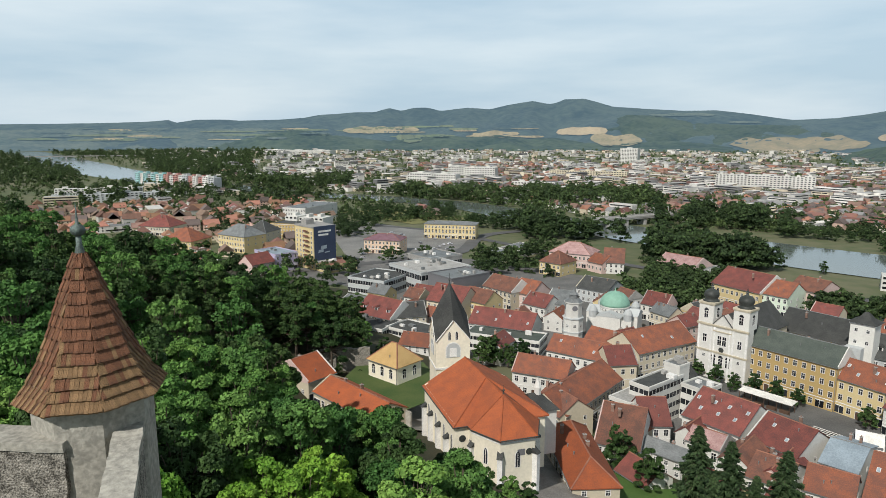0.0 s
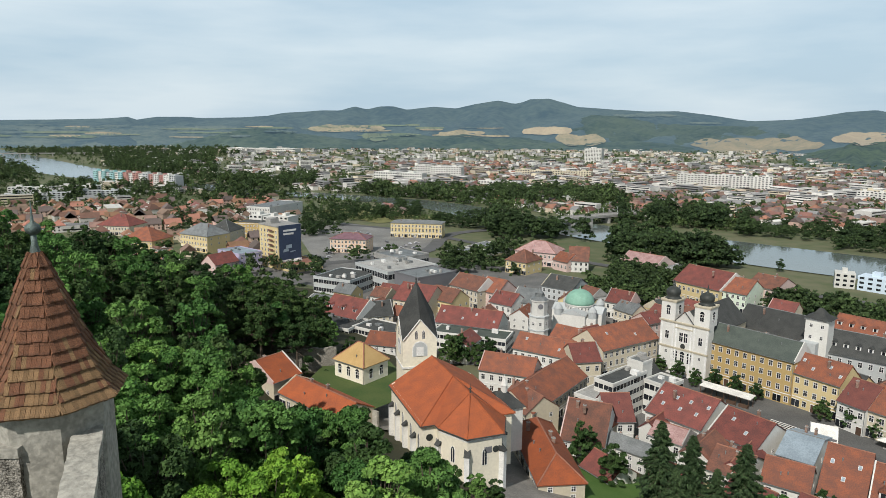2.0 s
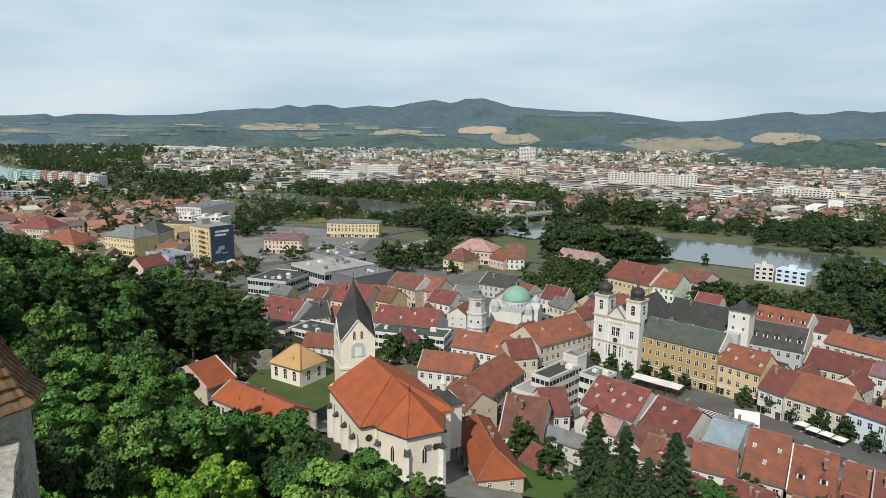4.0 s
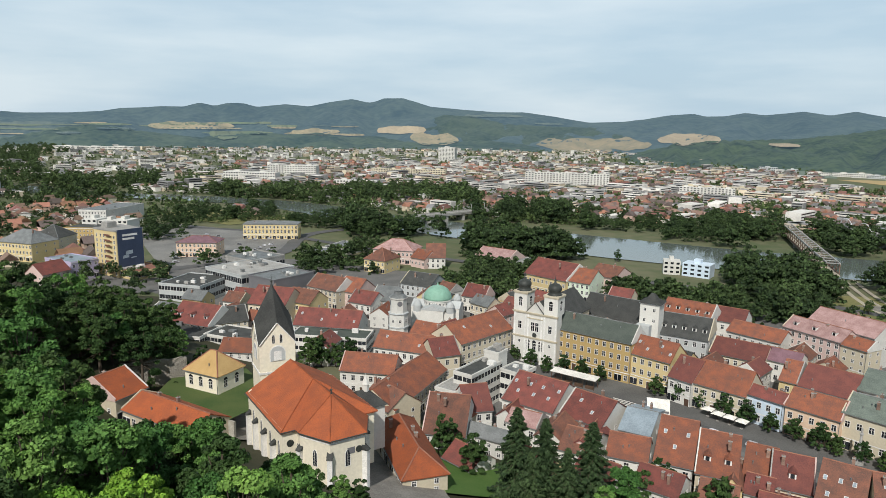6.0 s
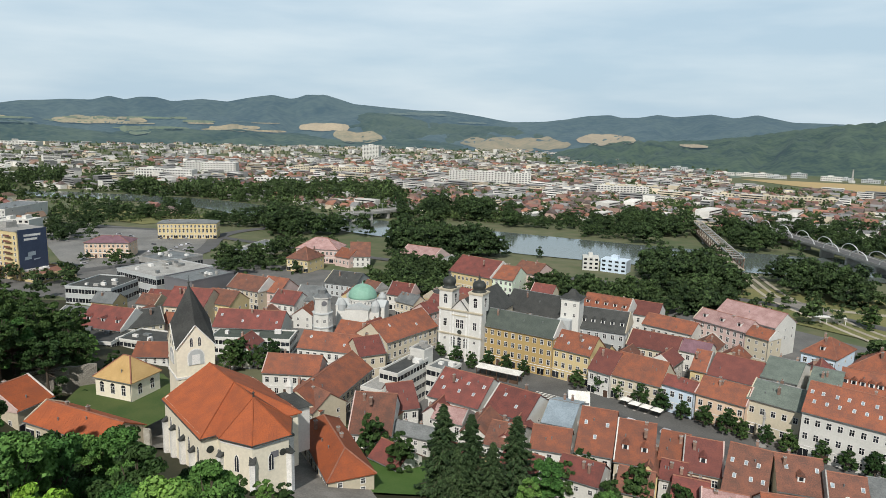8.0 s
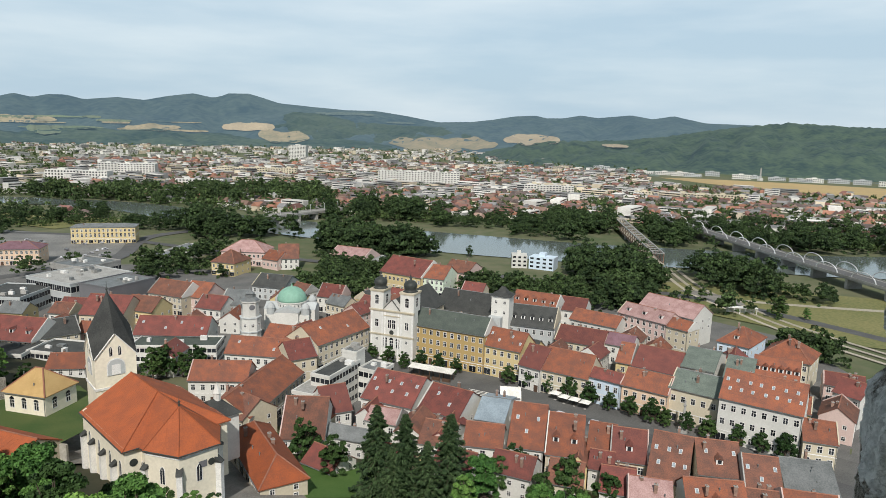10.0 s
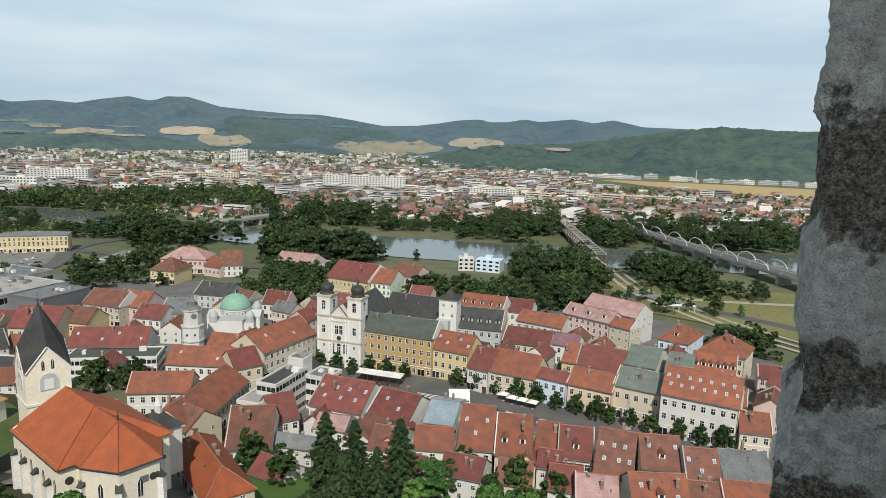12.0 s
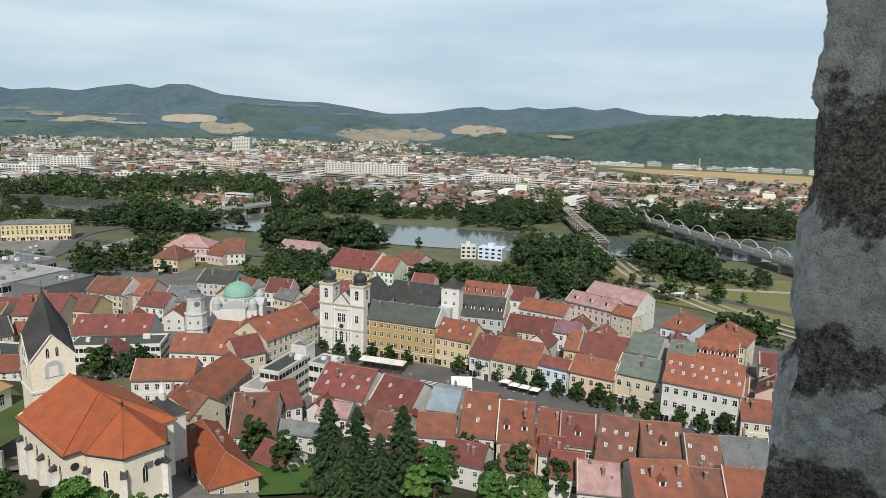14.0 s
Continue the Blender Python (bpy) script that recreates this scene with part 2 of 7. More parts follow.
    grains = n.new("ShaderNodeVectorMath")
    grains.operation = "SCALE"
    l.new(p.inputs["Base Color"].links[0].from_socket, grains.inputs[0])
    l.new(pit.outputs[0], grains.inputs["Scale"])
    mix = n.new("ShaderNodeMix")
    mix.data_type = "RGBA"
    l.new(bands.outputs[0], mix.inputs[0])
    l.new(grains.outputs[0], mix.inputs[6])
    l.new(lined.outputs[0], mix.inputs[7])
    l.new(mix.outputs[2], p.inputs["Base Color"])
    bump = n.new("ShaderNodeBump")
    bump.inputs["Strength"].default_value, bump.inputs["Distance"].default_value = 1.0, 0.06
    high = n.new("ShaderNodeMath")
    high.operation = "ADD"
    l.new(bands.outputs[0], high.inputs[0])
    l.new(grain.outputs["Fac"], high.inputs[1])
    l.new(high.outputs[0], bump.inputs["Height"])
    l.new(p.inputs["Normal"].links[0].from_socket, bump.inputs["Normal"])
    l.new(bump.outputs[0], p.inputs["Normal"])


mortar_patches(jamb_mat)
# pale so that the unseen added chamber bounces light onto the jamb
surface("lime_plaster", (0.70, 0.68, 0.63), (0.52, 0.50, 0.46), 1.3, 0.92, 0.6, fine=14)
surface("verdigris", (0.15, 0.20, 0.185), (0.07, 0.085, 0.08), 6.0, 0.55, 0.3, 0.3)
surface("canvas", (0.80, 0.78, 0.72), None, 0.4, 0.8, vary=0.04)
surface("rail_bed", (0.42, 0.38, 0.30), (0.33, 0.30, 0.24), 0.1, 0.9, fine=16)
surface("poster_blue", (0.035, 0.05, 0.09), (0.05, 0.07, 0.12), 0.2, 0.5)
surface("car_paint", (0.35, 0.35, 0.37), (0.32, 0.32, 0.34), 0.5, 0.35, vary=0.9)

glass = surface("window_glass", (0.025, 0.028, 0.032), (0.014, 0.016, 0.02), 0.5, 0.22, vary=0.6)
glass.node_tree.nodes["Principled BSDF"].inputs["Specular IOR Level"].default_value = 0.3
water = surface("river_water", (0.13, 0.155, 0.145), (0.11, 0.13, 0.12), 0.01, 0.10, 0.05, vary=0.0, fine=40)
water.node_tree.nodes["Principled BSDF"].inputs["Specular IOR Level"].default_value = 0.6
for leaf in ("leaf_dark", "leaf_mid", "leaf_lit_pale", "leaf_bright"):
    MATS[leaf].node_tree.nodes["Principled BSDF"].inputs["Specular IOR Level"].default_value = 0.2

# ---- shared mesh tools ----


def mesh_of(name, verts, faces, mats, face_mats=None, smooth=False):
    me = bpy.data.meshes.new(name)
    me.from_pydata([tuple(v) for v in verts], [], faces)
    for m in mats:
        me.materials.append(MATS[m])
    if face_mats is not None:
        me.polygons.foreach_set("material_index", face_mats)
    if smooth:
        me.polygons.foreach_set("use_smooth", [True] * len(me.polygons))
    me.update()
    return me


def part_of(name, me, parent, m=None, label=""):
    ob = new(name, me)
    ob.parent = parent
    if m is not None:
        ob.matrix_basis = m
    if label:
        tagged(ob, label)
    return ob


class Solid:
    """Collects boxes, prisms and turned shapes into one mesh."""

    def __init__(self):
        self.v, self.f, self.m = [], [], []

    def add(self, verts, faces, mi=0):
        k = len(self.v)
        self.v += [tuple(v) for v in verts]
        self.f += [tuple(i + k for i in f) for f in faces]
        self.m += [mi] * len(faces)
        return self

    def box(self, x0, y0, z0, x1, y1, z1, mi=0):
        v = [(x, y, z) for z in (z0, z1) for x, y in ((x0, y0), (x1, y0), (x1, y1), (x0, y1))]
        return self.add(v, [(3, 2, 1, 0), (4, 5, 6, 7), (0, 1, 5, 4), (1, 2, 6, 5), (2, 3, 7, 6), (3, 0, 4, 7)], mi)

    def prism(self, base, top, mi=0):
        """A solid between two rings of the same count."""
        n = len(base)
        f = [tuple(range(n))[::-1], tuple(range(n, 2 * n))]
        f += [(i, (i + 1) % n, n + (i + 1) % n, n + i) for i in range(n)]
        return self.add(list(base) + list(top), f, mi)

    def turned(self, profile, sides=16, cx=0, cy=0, mi=0, turn=0.0):
        v, f = [], []
        for r, z in profile:
            v += [(cx + r * math.cos(turn + 2 * math.pi * i / sides), cy + r * math.sin(turn + 2 * math.pi * i / sides), z) for i in range(sides)]
        for j in range(len(profile) - 1):
            f += [(j * sides + i, j * sides + (i + 1) % sides, (j + 1) * sides + (i + 1) % sides, (j + 1) * sides + i) for i in range(sides)]
        f += [tuple(range(sides))[::-1], tuple(range(len(v) - sides, len(v)))]
        return self.add(v, f, mi)

    def mesh(self, name, *mats, smooth=False):
        return mesh_of(name, self.v, self.f, mats, self.m, smooth)


def thing(name, m, label, category, group="", kind=""):
    ob = new(name)
    ob.matrix_basis = m
    return tagged(ob, label, category, group, kind)


def smooth(a, b, x):
    t = min(1.0, max(0.0, (x - a) / (b - a)))
    return t * t * (3 - 2 * t)


# ---- the ground ----
CREST = [(0, -20, 50), (-110, 110, 61), (-165, 250, 49), (-290, 390, 12)]


def hill(x, y):
    """Height of the castle hill over the town."""
    best = 0.0
    for (ax, ay, az), (bx, by, bz) in zip(CREST, CREST[1:]):
        dx, dy = bx - ax, by - ay
        s = min(1, max(0, ((x - ax) * dx + (y - ay) * dy) / (dx * dx + dy * dy)))
        d = math.hypot(x - ax - s * dx, y - ay - s * dy)
        best = max(best, (az + (bz - az) * s) * math.exp(-(d / 110) ** 2))
    best -= 8 * math.exp(-((x + 32) ** 2 + (y - 162) ** 2) / 520)   # a bench cut for the parish houses
    return max(0.0, best - 6)


def ring_sheet(name, radii, az0, az1, step, height, mat):
    n = int(round((az1 - az0) / step)) + 1
    v, f = [], []
    for r in radii:
        for i in range(n):
            a = radians(az0 + i * step)
            x, y = r * math.sin(a), r * math.cos(a)
            v.append((x, y, height(x, y, r, az0 + i * step)))
    for j in range(len(radii) - 1):
        for i in range(n - 1):
            f.append((j * n + i, j * n + i + 1, (j + 1) * n + i + 1, (j + 1) * n + i))
    return new(name, mesh_of(name, v, f, [mat], smooth=True))


radii = [1 + 4 * i for i in range(110)] + [445 * 1.12 ** i for i in range(22)] + [4900]
ground = ring_sheet("ground", radii, -180, 180, 2.0, lambda x, y, r, a: hill(x, y) + (0.5 * noise.noise(Vector((x, y, 0)) * 0.05) - 0.3 if r < 300 else -0.3), "plain")
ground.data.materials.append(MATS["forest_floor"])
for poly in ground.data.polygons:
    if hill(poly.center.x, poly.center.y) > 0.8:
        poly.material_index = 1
tagged(ground, "green and dry valley floor rising to a wooded hill", "ground", kind="structure")

# skyline of the far hills: bearing in degrees, elevation in degrees
SKY_AZ = [-180, -90, -60, -33.4, -29.4, -25.9, -24.1, -22.2, -21.6, -20.2, -17.8, -16.9, -13.9, -11.7, -10.4, -8.4, -7.4, -5.8, -4.6, -3.5, -2.5, -1.3, -0.2, 2.1, 4.0, 5.6, 7.6, 8.9, 9.5, 10.2, 11.8, 13.0, 14.2, 16.3, 19.6, 22.0, 24.8, 27.5, 30.3, 32.0, 33.8, 35.6, 36.5, 37.9, 39.4, 40.7, 43.4, 45.1, 46.7, 49.1, 50.9, 60, 66, 90, 180]
SKY_EL = [0.6, 0.6, 0.5, 0.42, 0.47, 0.56, 0.63, 0.78, 0.58, 0.81, 0.84, 0.77, 0.85, 1.01, 1.26, 1.38, 1.48, 1.5, 1.84, 1.62, 1.86, 1.88, 1.61, 1.86, 1.74, 2.12, 2.41, 2.14, 2.23, 2.52, 2.57, 2.24, 1.88, 1.74, 1.52, 1.54, 1.19, 0.75, 0.87, 1.09, 1.41, 1.54, 1.34, 1.36, 1.62, 1.47, 1.74, 1.46, 1.75, 1.24, 1.19, 0.9, 1.3, 0.8, 0.6]
FOOT_AZ = [-180, -40, 0, 20, 35, 45, 60, 90, 180]
FOOT_R = [3300, 3300, 3300, 3000, 2700, 2150, 1800, 1700, 3300]


def range_height(a, s, r):
    """The far range: rises from its foot (s = 0) to the skyline (s = 1)."""
    el = np.interp(a, SKY_AZ, SKY_EL)
    top = 88 + 4750 * math.tan(radians(el))
    n = noise.fractal(Vector((a * 0.35, s * 2.2, 3.1)), 0.9, 2.1, 5)
    lump = 0.5 + 0.5 * noise.noise(Vector((a * 0.16, s * 1.7, 9.0)))
    rise = s ** 1.25 * (1 - 0.45 * (1 - s) * lump * 2)
    return max(-2, top * rise + n * 190 * s * (1.01 - s))


def range_sheet(name, a0, a1, step, mat):
    n, m = int((a1 - a0) / step) + 1, 56
    v, f = [], []
    for j in range(m):
        s = j / (m - 1)
        for i in range(n):
            a = a0 + i * step
            foot = np.interp(a, FOOT_AZ, FOOT_R)
            r = foot + (4750 - foot) * s
            v.append((r * math.sin(radians(a)), r * math.cos(radians(a)), range_height(a, s, r)))
    for j in range(m - 1):
        for i in range(n - 1):
            f.append((j * n + i, j * n + i + 1, (j + 1) * n + i + 1, (j + 1) * n + i))
    return new(name, mesh_of(name, v, f, [mat], smooth=True))


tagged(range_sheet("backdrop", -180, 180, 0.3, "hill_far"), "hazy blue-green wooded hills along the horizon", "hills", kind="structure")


RIDGES = []


def ridge_height(a, s, az, el, r1, rough, power, seed):
    top = 88 + r1 * math.tan(radians(np.interp(a, az, el))) + 7 * noise.noise(Vector((a * 2.3, seed, 0)))
    fold = noise.fractal(Vector((a * 0.45, s * 2.2, seed)), 0.9, 2.1, 5)
    return max(-3, top * s ** power + rough * s * (1 - s) * fold) - 3 * (1 - s)


def ridge_sheet(az, el, r0, r1, mat, rough, power, seed, label):
    """A wooded ridge in front of the far range: its crest by bearing and elevation, its foot at r0."""
    RIDGES.append((az, el, r0, r1, rough, power, seed))
    n, m = int((az[-1] - az[0]) / 0.25) + 1, 44
    v, f = [], []
    for j in range(m):
        s = j / (m - 1)
        for i in range(n):
            a = az[0] + i * 0.25
            r = r0 + (r1 - r0) * s
            v.append((r * math.sin(radians(a)), r * math.cos(radians(a)), ridge_height(a, s, az, el, r1, rough, power, seed)))
    for j in range(m - 1):
        for i in range(n - 1):
            f.append((j * n + i, j * n + i + 1, (j + 1) * n + i + 1, (j + 1) * n + i))
    tagged(new("backdrop", mesh_of("ridge", v, f, [mat], smooth=True)), label, "hills", kind="structure")


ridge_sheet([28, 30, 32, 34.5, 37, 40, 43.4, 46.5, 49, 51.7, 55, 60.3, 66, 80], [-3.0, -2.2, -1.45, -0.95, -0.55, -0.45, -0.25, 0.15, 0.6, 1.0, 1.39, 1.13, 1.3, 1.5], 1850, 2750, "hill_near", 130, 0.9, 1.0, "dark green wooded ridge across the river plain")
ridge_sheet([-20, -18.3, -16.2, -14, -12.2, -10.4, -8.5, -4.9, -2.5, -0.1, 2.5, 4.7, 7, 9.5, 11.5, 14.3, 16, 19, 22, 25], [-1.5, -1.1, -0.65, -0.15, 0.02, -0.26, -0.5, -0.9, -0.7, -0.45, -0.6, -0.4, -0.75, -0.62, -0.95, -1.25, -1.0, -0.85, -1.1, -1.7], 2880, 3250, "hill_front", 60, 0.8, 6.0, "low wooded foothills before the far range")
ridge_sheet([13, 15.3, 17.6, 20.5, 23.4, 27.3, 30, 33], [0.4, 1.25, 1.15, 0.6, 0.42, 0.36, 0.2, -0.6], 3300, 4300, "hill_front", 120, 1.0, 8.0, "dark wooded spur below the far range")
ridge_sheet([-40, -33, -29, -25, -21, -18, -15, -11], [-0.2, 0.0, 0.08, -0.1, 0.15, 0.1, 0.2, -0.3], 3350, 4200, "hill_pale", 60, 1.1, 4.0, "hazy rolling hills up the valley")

# ---- houses of the old town ----
FOOTPRINTS = []


def window_mesh(w, h, arched=False):
    """A window in one piece: pale surround and glazing bars, four panes set back in it."""
    xs = [-w / 2 - 0.14, -w / 2, -0.04, 0.04, w / 2, w / 2 + 0.14]
    zs = [-0.14, 0, h * 0.6, h * 0.6 + 0.08, h, h + 0.14]
    v = [(x, -0.06, z) for z in zs for x in xs]
    f, mi = [], []
    for j in range(5):
        for i in range(5):
            c = (j * 6 + i, j * 6 + i + 1, j * 6 + i + 7, j * 6 + i + 6)
            if i in (1, 3) and j in (1, 3):
                k = len(v)
                v += [(v[q][0], -0.015, v[q][2]) for q in c]
                f += [(k, k + 1, k + 2, k + 3)] + [(c[a], c[(a + 1) % 4], k + (a + 1) % 4, k + a) for a in range(4)]
                mi += [1, 0, 0, 0, 0]
            else:
                f.append(c)
                mi.append(0)
    rim = [0, 1, 2, 3, 4, 5, 11, 17, 23, 29, 35, 34, 33, 32, 31, 30, 24, 18, 12, 6]
    k = len(v)
    v += [(v[q][0], 0.03, v[q][2]) for q in rim]
    f += [(rim[(a + 1) % 20], rim[a], k + a, k + (a + 1) % 20) for a in range(20)]
    mi += [0] * 20
    if arched:
        n = 9
        top = [30, 31, 32, 33, 34, 35]
        k = len(v)
        arc = [((w / 2 + 0.14) * math.cos(a), (w / 2 + 0.14) * math.sin(a) + h + 0.14) for a in np.linspace(math.pi, 0, n)]
        v += [(x, -0.06, z) for x, z in arc[1:-1]]
        f.append(tuple(top[::-1][:1]) + tuple(range(k + n - 3, k - 1, -1)) + tuple(top[:5]))
        mi.append(1)
    return mesh_of("window", v, f, ["trim_white", "window_glass"], mi)


WIN = window_mesh(1.15, 1.75)
WIN_ARCH = window_mesh(1.2, 1.9, True)
WIN_SMALL = window_mesh(0.9, 1.1)
SKYLIGHT = Solid().box(-0.4, -0.6, 0, 0.4, 0.6, 0.14, 0).box(-0.3, -0.5, 0.14, 0.3, 0.5, 0.17, 1).mesh("skylight", "trim_white", "tinblue")
CHIMNEY = Solid().box(-0.38, -0.3, -1.2, 0.38, 0.3, 0.95, 0).box(-0.46, -0.38, 0.95, 0.46, 0.38, 1.08, 1).box(-0.16, -0.16, 1.08, 0.16, 0.16, 1.35, 0).mesh("chimney", "chimney_brick", "concrete")
DOOR = Solid().box(-0.8, -0.06, 0, 0.8, 0.03, 2.5, 0).box(-0.95, -0.04, 0, -0.8, 0.03, 2.7, 1).box(0.8, -0.04, 0, 0.95, 0.03, 2.7, 1).box(-0.95, -0.04, 2.5, 0.95, 0.03, 2.7, 1).mesh("door", "dark_wood", "trim_white")
SHOP = Solid().box(-1.3, -0.05, 0.3, 1.3, 0.03, 2.6, 1).box(-1.4, -0.08, 2.6, 1.4, 0.03, 2.85, 0).box(-0.05, -0.07, 0.3, 0.05, -0.05, 2.6, 0).mesh("shop_window", "trim_white", "window_glass")
arc = [(1.6, 0), (1.6, 1.6)] + [(1.6 * math.cos(a), 1.6 + 1.6 * math.sin(a)) for a in np.linspace(0.3, math.pi - 0.3, 7)] + [(-1.6, 1.6), (-1.6, 0)]
ARCHWAY = Solid().prism([(x * 1.2, -0.06, z * 1.08) for x, z in arc], [(x * 1.2, 0.02, z * 1.08) for x, z in arc], 0).prism([(x, -0.1, z) for x, z in arc], [(x, -0.062, z) for x, z in arc], 1).mesh("archway", "white", "darkgrey")
ROOF_WORDS = dict(orange="orange tile", red="red tile", rust="rust-coloured tile", brown="brown tile", pinkroof="faded pink sheet", purple="purple sheet", slate="dark slate", slate_green="dark green slate", tinblue="blue-grey tin", tingrey="grey tin", tingreen="grey-green tin", gold_tile="golden tile", church_tile="bright orange tile")
WALL_WORDS = dict(white="white", cream="cream", ochre="ochre yellow", ochre_pale="pale ochre", peach="peach", pink="pale pink", skyblue="light blue", mint="mint green", lilac="lilac", greywall="grey", darkgrey="dark grey", church_wall="cream")


def roof_surface(w, d, eave, rise, style):
    """Roof shell with thickness and eaves; returns the solid and its crest lines."""
    o, th = 0.45, 0.22
    k = rise / (d / 2)
    e = eave - o * k
    s = Solid()
    if style == "hip":
        i = min(d / 2, w / 2 - 0.3)
        a, b, c, g = (-o, -o), (w + o, -o), (w + o, d + o), (-o, d + o)
        r0, r1 = (i, d / 2), (w - i, d / 2)
        low = [(*a, e), (*b, e), (*c, e), (*g, e)]
        v = low + [(*r0, eave + rise), (*r1, eave + rise)]
        up = [(x, y, z + th) for x, y, z in v]
        f = [(0, 1, 5, 4), (1, 2, 5), (2, 3, 4, 5), (3, 0, 4)]
        s.add(v + up, [tuple(reversed(q)) for q in f] + [tuple(j + 6 for j in q) for q in f] + [(j, (j + 1) % 4, (j + 1) % 4 + 6, j + 6) for j in range(4)])
        top = eave + rise + th
        crests = [((*r0, top), (*r1, top))] + [((x, y, e + th), (*r, top)) for (x, y), r in ((a, r0), (g, r0), (b, r1), (c, r1))]
    else:
        x0, x1 = -0.25, w + 0.25
        prof = [(-o, e), (d / 2, eave + rise), (d + o, e)]
        ring = prof + [(y, z + th) for y, z in reversed(prof)]
        n = len(ring)
        v = [(x0, y, z) for y, z in ring] + [(x1, y, z) for y, z in ring]
        f = [(0, 1, n + 1, n), (1, 2, n + 2, n + 1), (3, 4, n + 4, n + 3), (4, 5, n + 5, n + 4), (2, 3, n + 3, n + 2), (5, 0, n, n + 5), (0, 5, 4, 1), (1, 4, 3, 2), (n, n + 1, n + 4, n + 5), (n + 1, n + 2, n + 3, n + 4)]
        s.add(v, f)
        crests = [((x0, d / 2, eave + rise + th), (x1, d / 2, eave + rise + th))]
    return s, crests


def crest_solid(crests, r=0.16):
    s = Solid()
    for p, q in crests:
        p, q = Vector(p), Vector(q)
        along = (q - p).normalized()
        side = along.cross(Vector((0, 0, 1))).normalized() * r
        up = side.cross(along).normalized() * r
        prof = [-side, -side * 0.6 + up * 0.8, up, side * 0.6 + up * 0.8, side]
        s.prism([p + c for c in prof], [q + c for c in prof])
    return s


def house(x, y, yaw, w, d, eave, rise, roof, wall, style="gable", floors=2, skylights=0, dormers=0, chimneys=-1, archway=False, base=None, arched=False, name="town_house"):
    """A town house: x, y is the left end of its front, yaw the front's bearing; the eave is its height over the square."""
    rng = random.Random(int(x * 31 + y * 17 + w * 7))
    m = pose(x, y, 0, 0, 0, yaw)
    corners = [m @ Vector(c) for c in ((0, 0, 0), (w, 0, 0), (w, d, 0), (0, d, 0))]
    z0 = min(hill(c.x, c.y) for c in corners) - 0.6 if base is None else base
    zf = max(0.0, hill((corners[0].x + corners[1].x) / 2, (corners[0].y + corners[1].y) / 2)) if base is None else base + 0.5
    mid = m @ Vector((w / 2, d / 2, 0))
    FOOTPRINTS.append((mid.x, mid.y, 0.5 * math.hypot(w, d), m.inverted(), w, d))
    height = "low" if eave - zf < 6.5 else "tall" if eave - zf > 11 else "two-storey"
    th = thing(name, m, f"{height} {WALL_WORDS[wall]} plastered town house with {ROOF_WORDS[roof]} roof", "house", "old town houses")
    s = Solid()
    if style == "flat":
        s.box(0, 0, z0, w, d, eave)
        for q in ((-0.1, -0.1, w + 0.1, 0.25), (-0.1, d - 0.25, w + 0.1, d + 0.1), (-0.1, 0.25, 0.25, d - 0.25), (w - 0.25, 0.25, w + 0.1, d - 0.25)):
            s.box(q[0], q[1], eave - 0.3, q[2], q[3], eave + 0.5)
    elif style == "hip":
        s.box(0, 0, z0, w, d, eave - 0.05)
    else:
        prof = [(0, z0), (d, z0), (d, eave - 0.05), (d / 2, eave + rise - 0.05), (0, eave - 0.05)]
        s.prism([(0, a, b) for a, b in prof], [(w, a, b) for a, b in prof])
    part_of("wall", s.mesh("house_wall", wall), th)
    part_of("cornice", Solid().box(-0.12, -0.22, eave - 0.45, w + 0.12, -0.003, eave - 0.12).mesh("cornice", "trim_white"), th)
    if eave - zf > 7:
        part_of("string_course", Solid().box(-0.02, -0.09, zf + 3.5, w + 0.02, -0.003, zf + 3.75).mesh("string_course", "trim_white"), th)
    if style == "flat":
        part_of("roof", Solid().box(0.28, 0.28, eave, w - 0.28, d - 0.28, eave + 0.12).mesh("flat_roof", roof), th)
        for i in range(3):
            a, b = rng.uniform(1, w - 2.5), rng.uniform(1, d - 2.5)
            part_of("roof_unit", Solid().box(a, b, eave + 0.1, a + 1.6, b + 1.2, eave + 1.1).box(a + 0.2, b + 0.2, eave + 1.1, a + 0.7, b + 0.7, eave + 1.5).mesh("roof_unit", "tingrey"), th)
    else:
        rs, crests = roof_surface(w, d, eave, rise, style)
        part_of("roof", rs.mesh("house_roof", roof), th)
        part_of("ridge", crest_solid(crests, 0.19).mesh("ridge", "ridge_mortar" if roof not in ("slate", "slate_green", "tinblue", "tingrey", "tingreen") else "tingrey"), th)
        k = rise / (d / 2)
        slope = math.degrees(math.atan(k))
        ze = eave - 0.45 * k
        part_of("gutter", Solid().box(-0.3, -0.62, ze - 0.06, w + 0.3, -0.455, ze + 0.1).mesh("gutter", "tingrey"), th)
        part_of("downpipe", Solid().box(w - 0.22, -0.2, zf, w - 0.1, -0.08, ze - 0.06).mesh("downpipe", "tingrey"), th)
        for i in range(rng.choice((0, 1, 2))):
            fx, fy = rng.uniform(0.15, 0.85) * w, rng.uniform(0.12, 0.4) * d
            part_of("vent_pipe", Solid().turned([(0.12, 0), (0.12, 0.75), (0.2, 0.8), (0.16, 0.95)], 6).mesh("vent_pipe", "tingrey"), th, pose(fx, fy, eave + fy * k))
        if style == "gable" and name == "town_house":
            prof = [(-0.2, eave - 0.5), (d + 0.2, eave - 0.5), (d + 0.2, eave + 0.35), (d / 2, eave + rise + 0.55), (-0.2, eave + 0.35)]
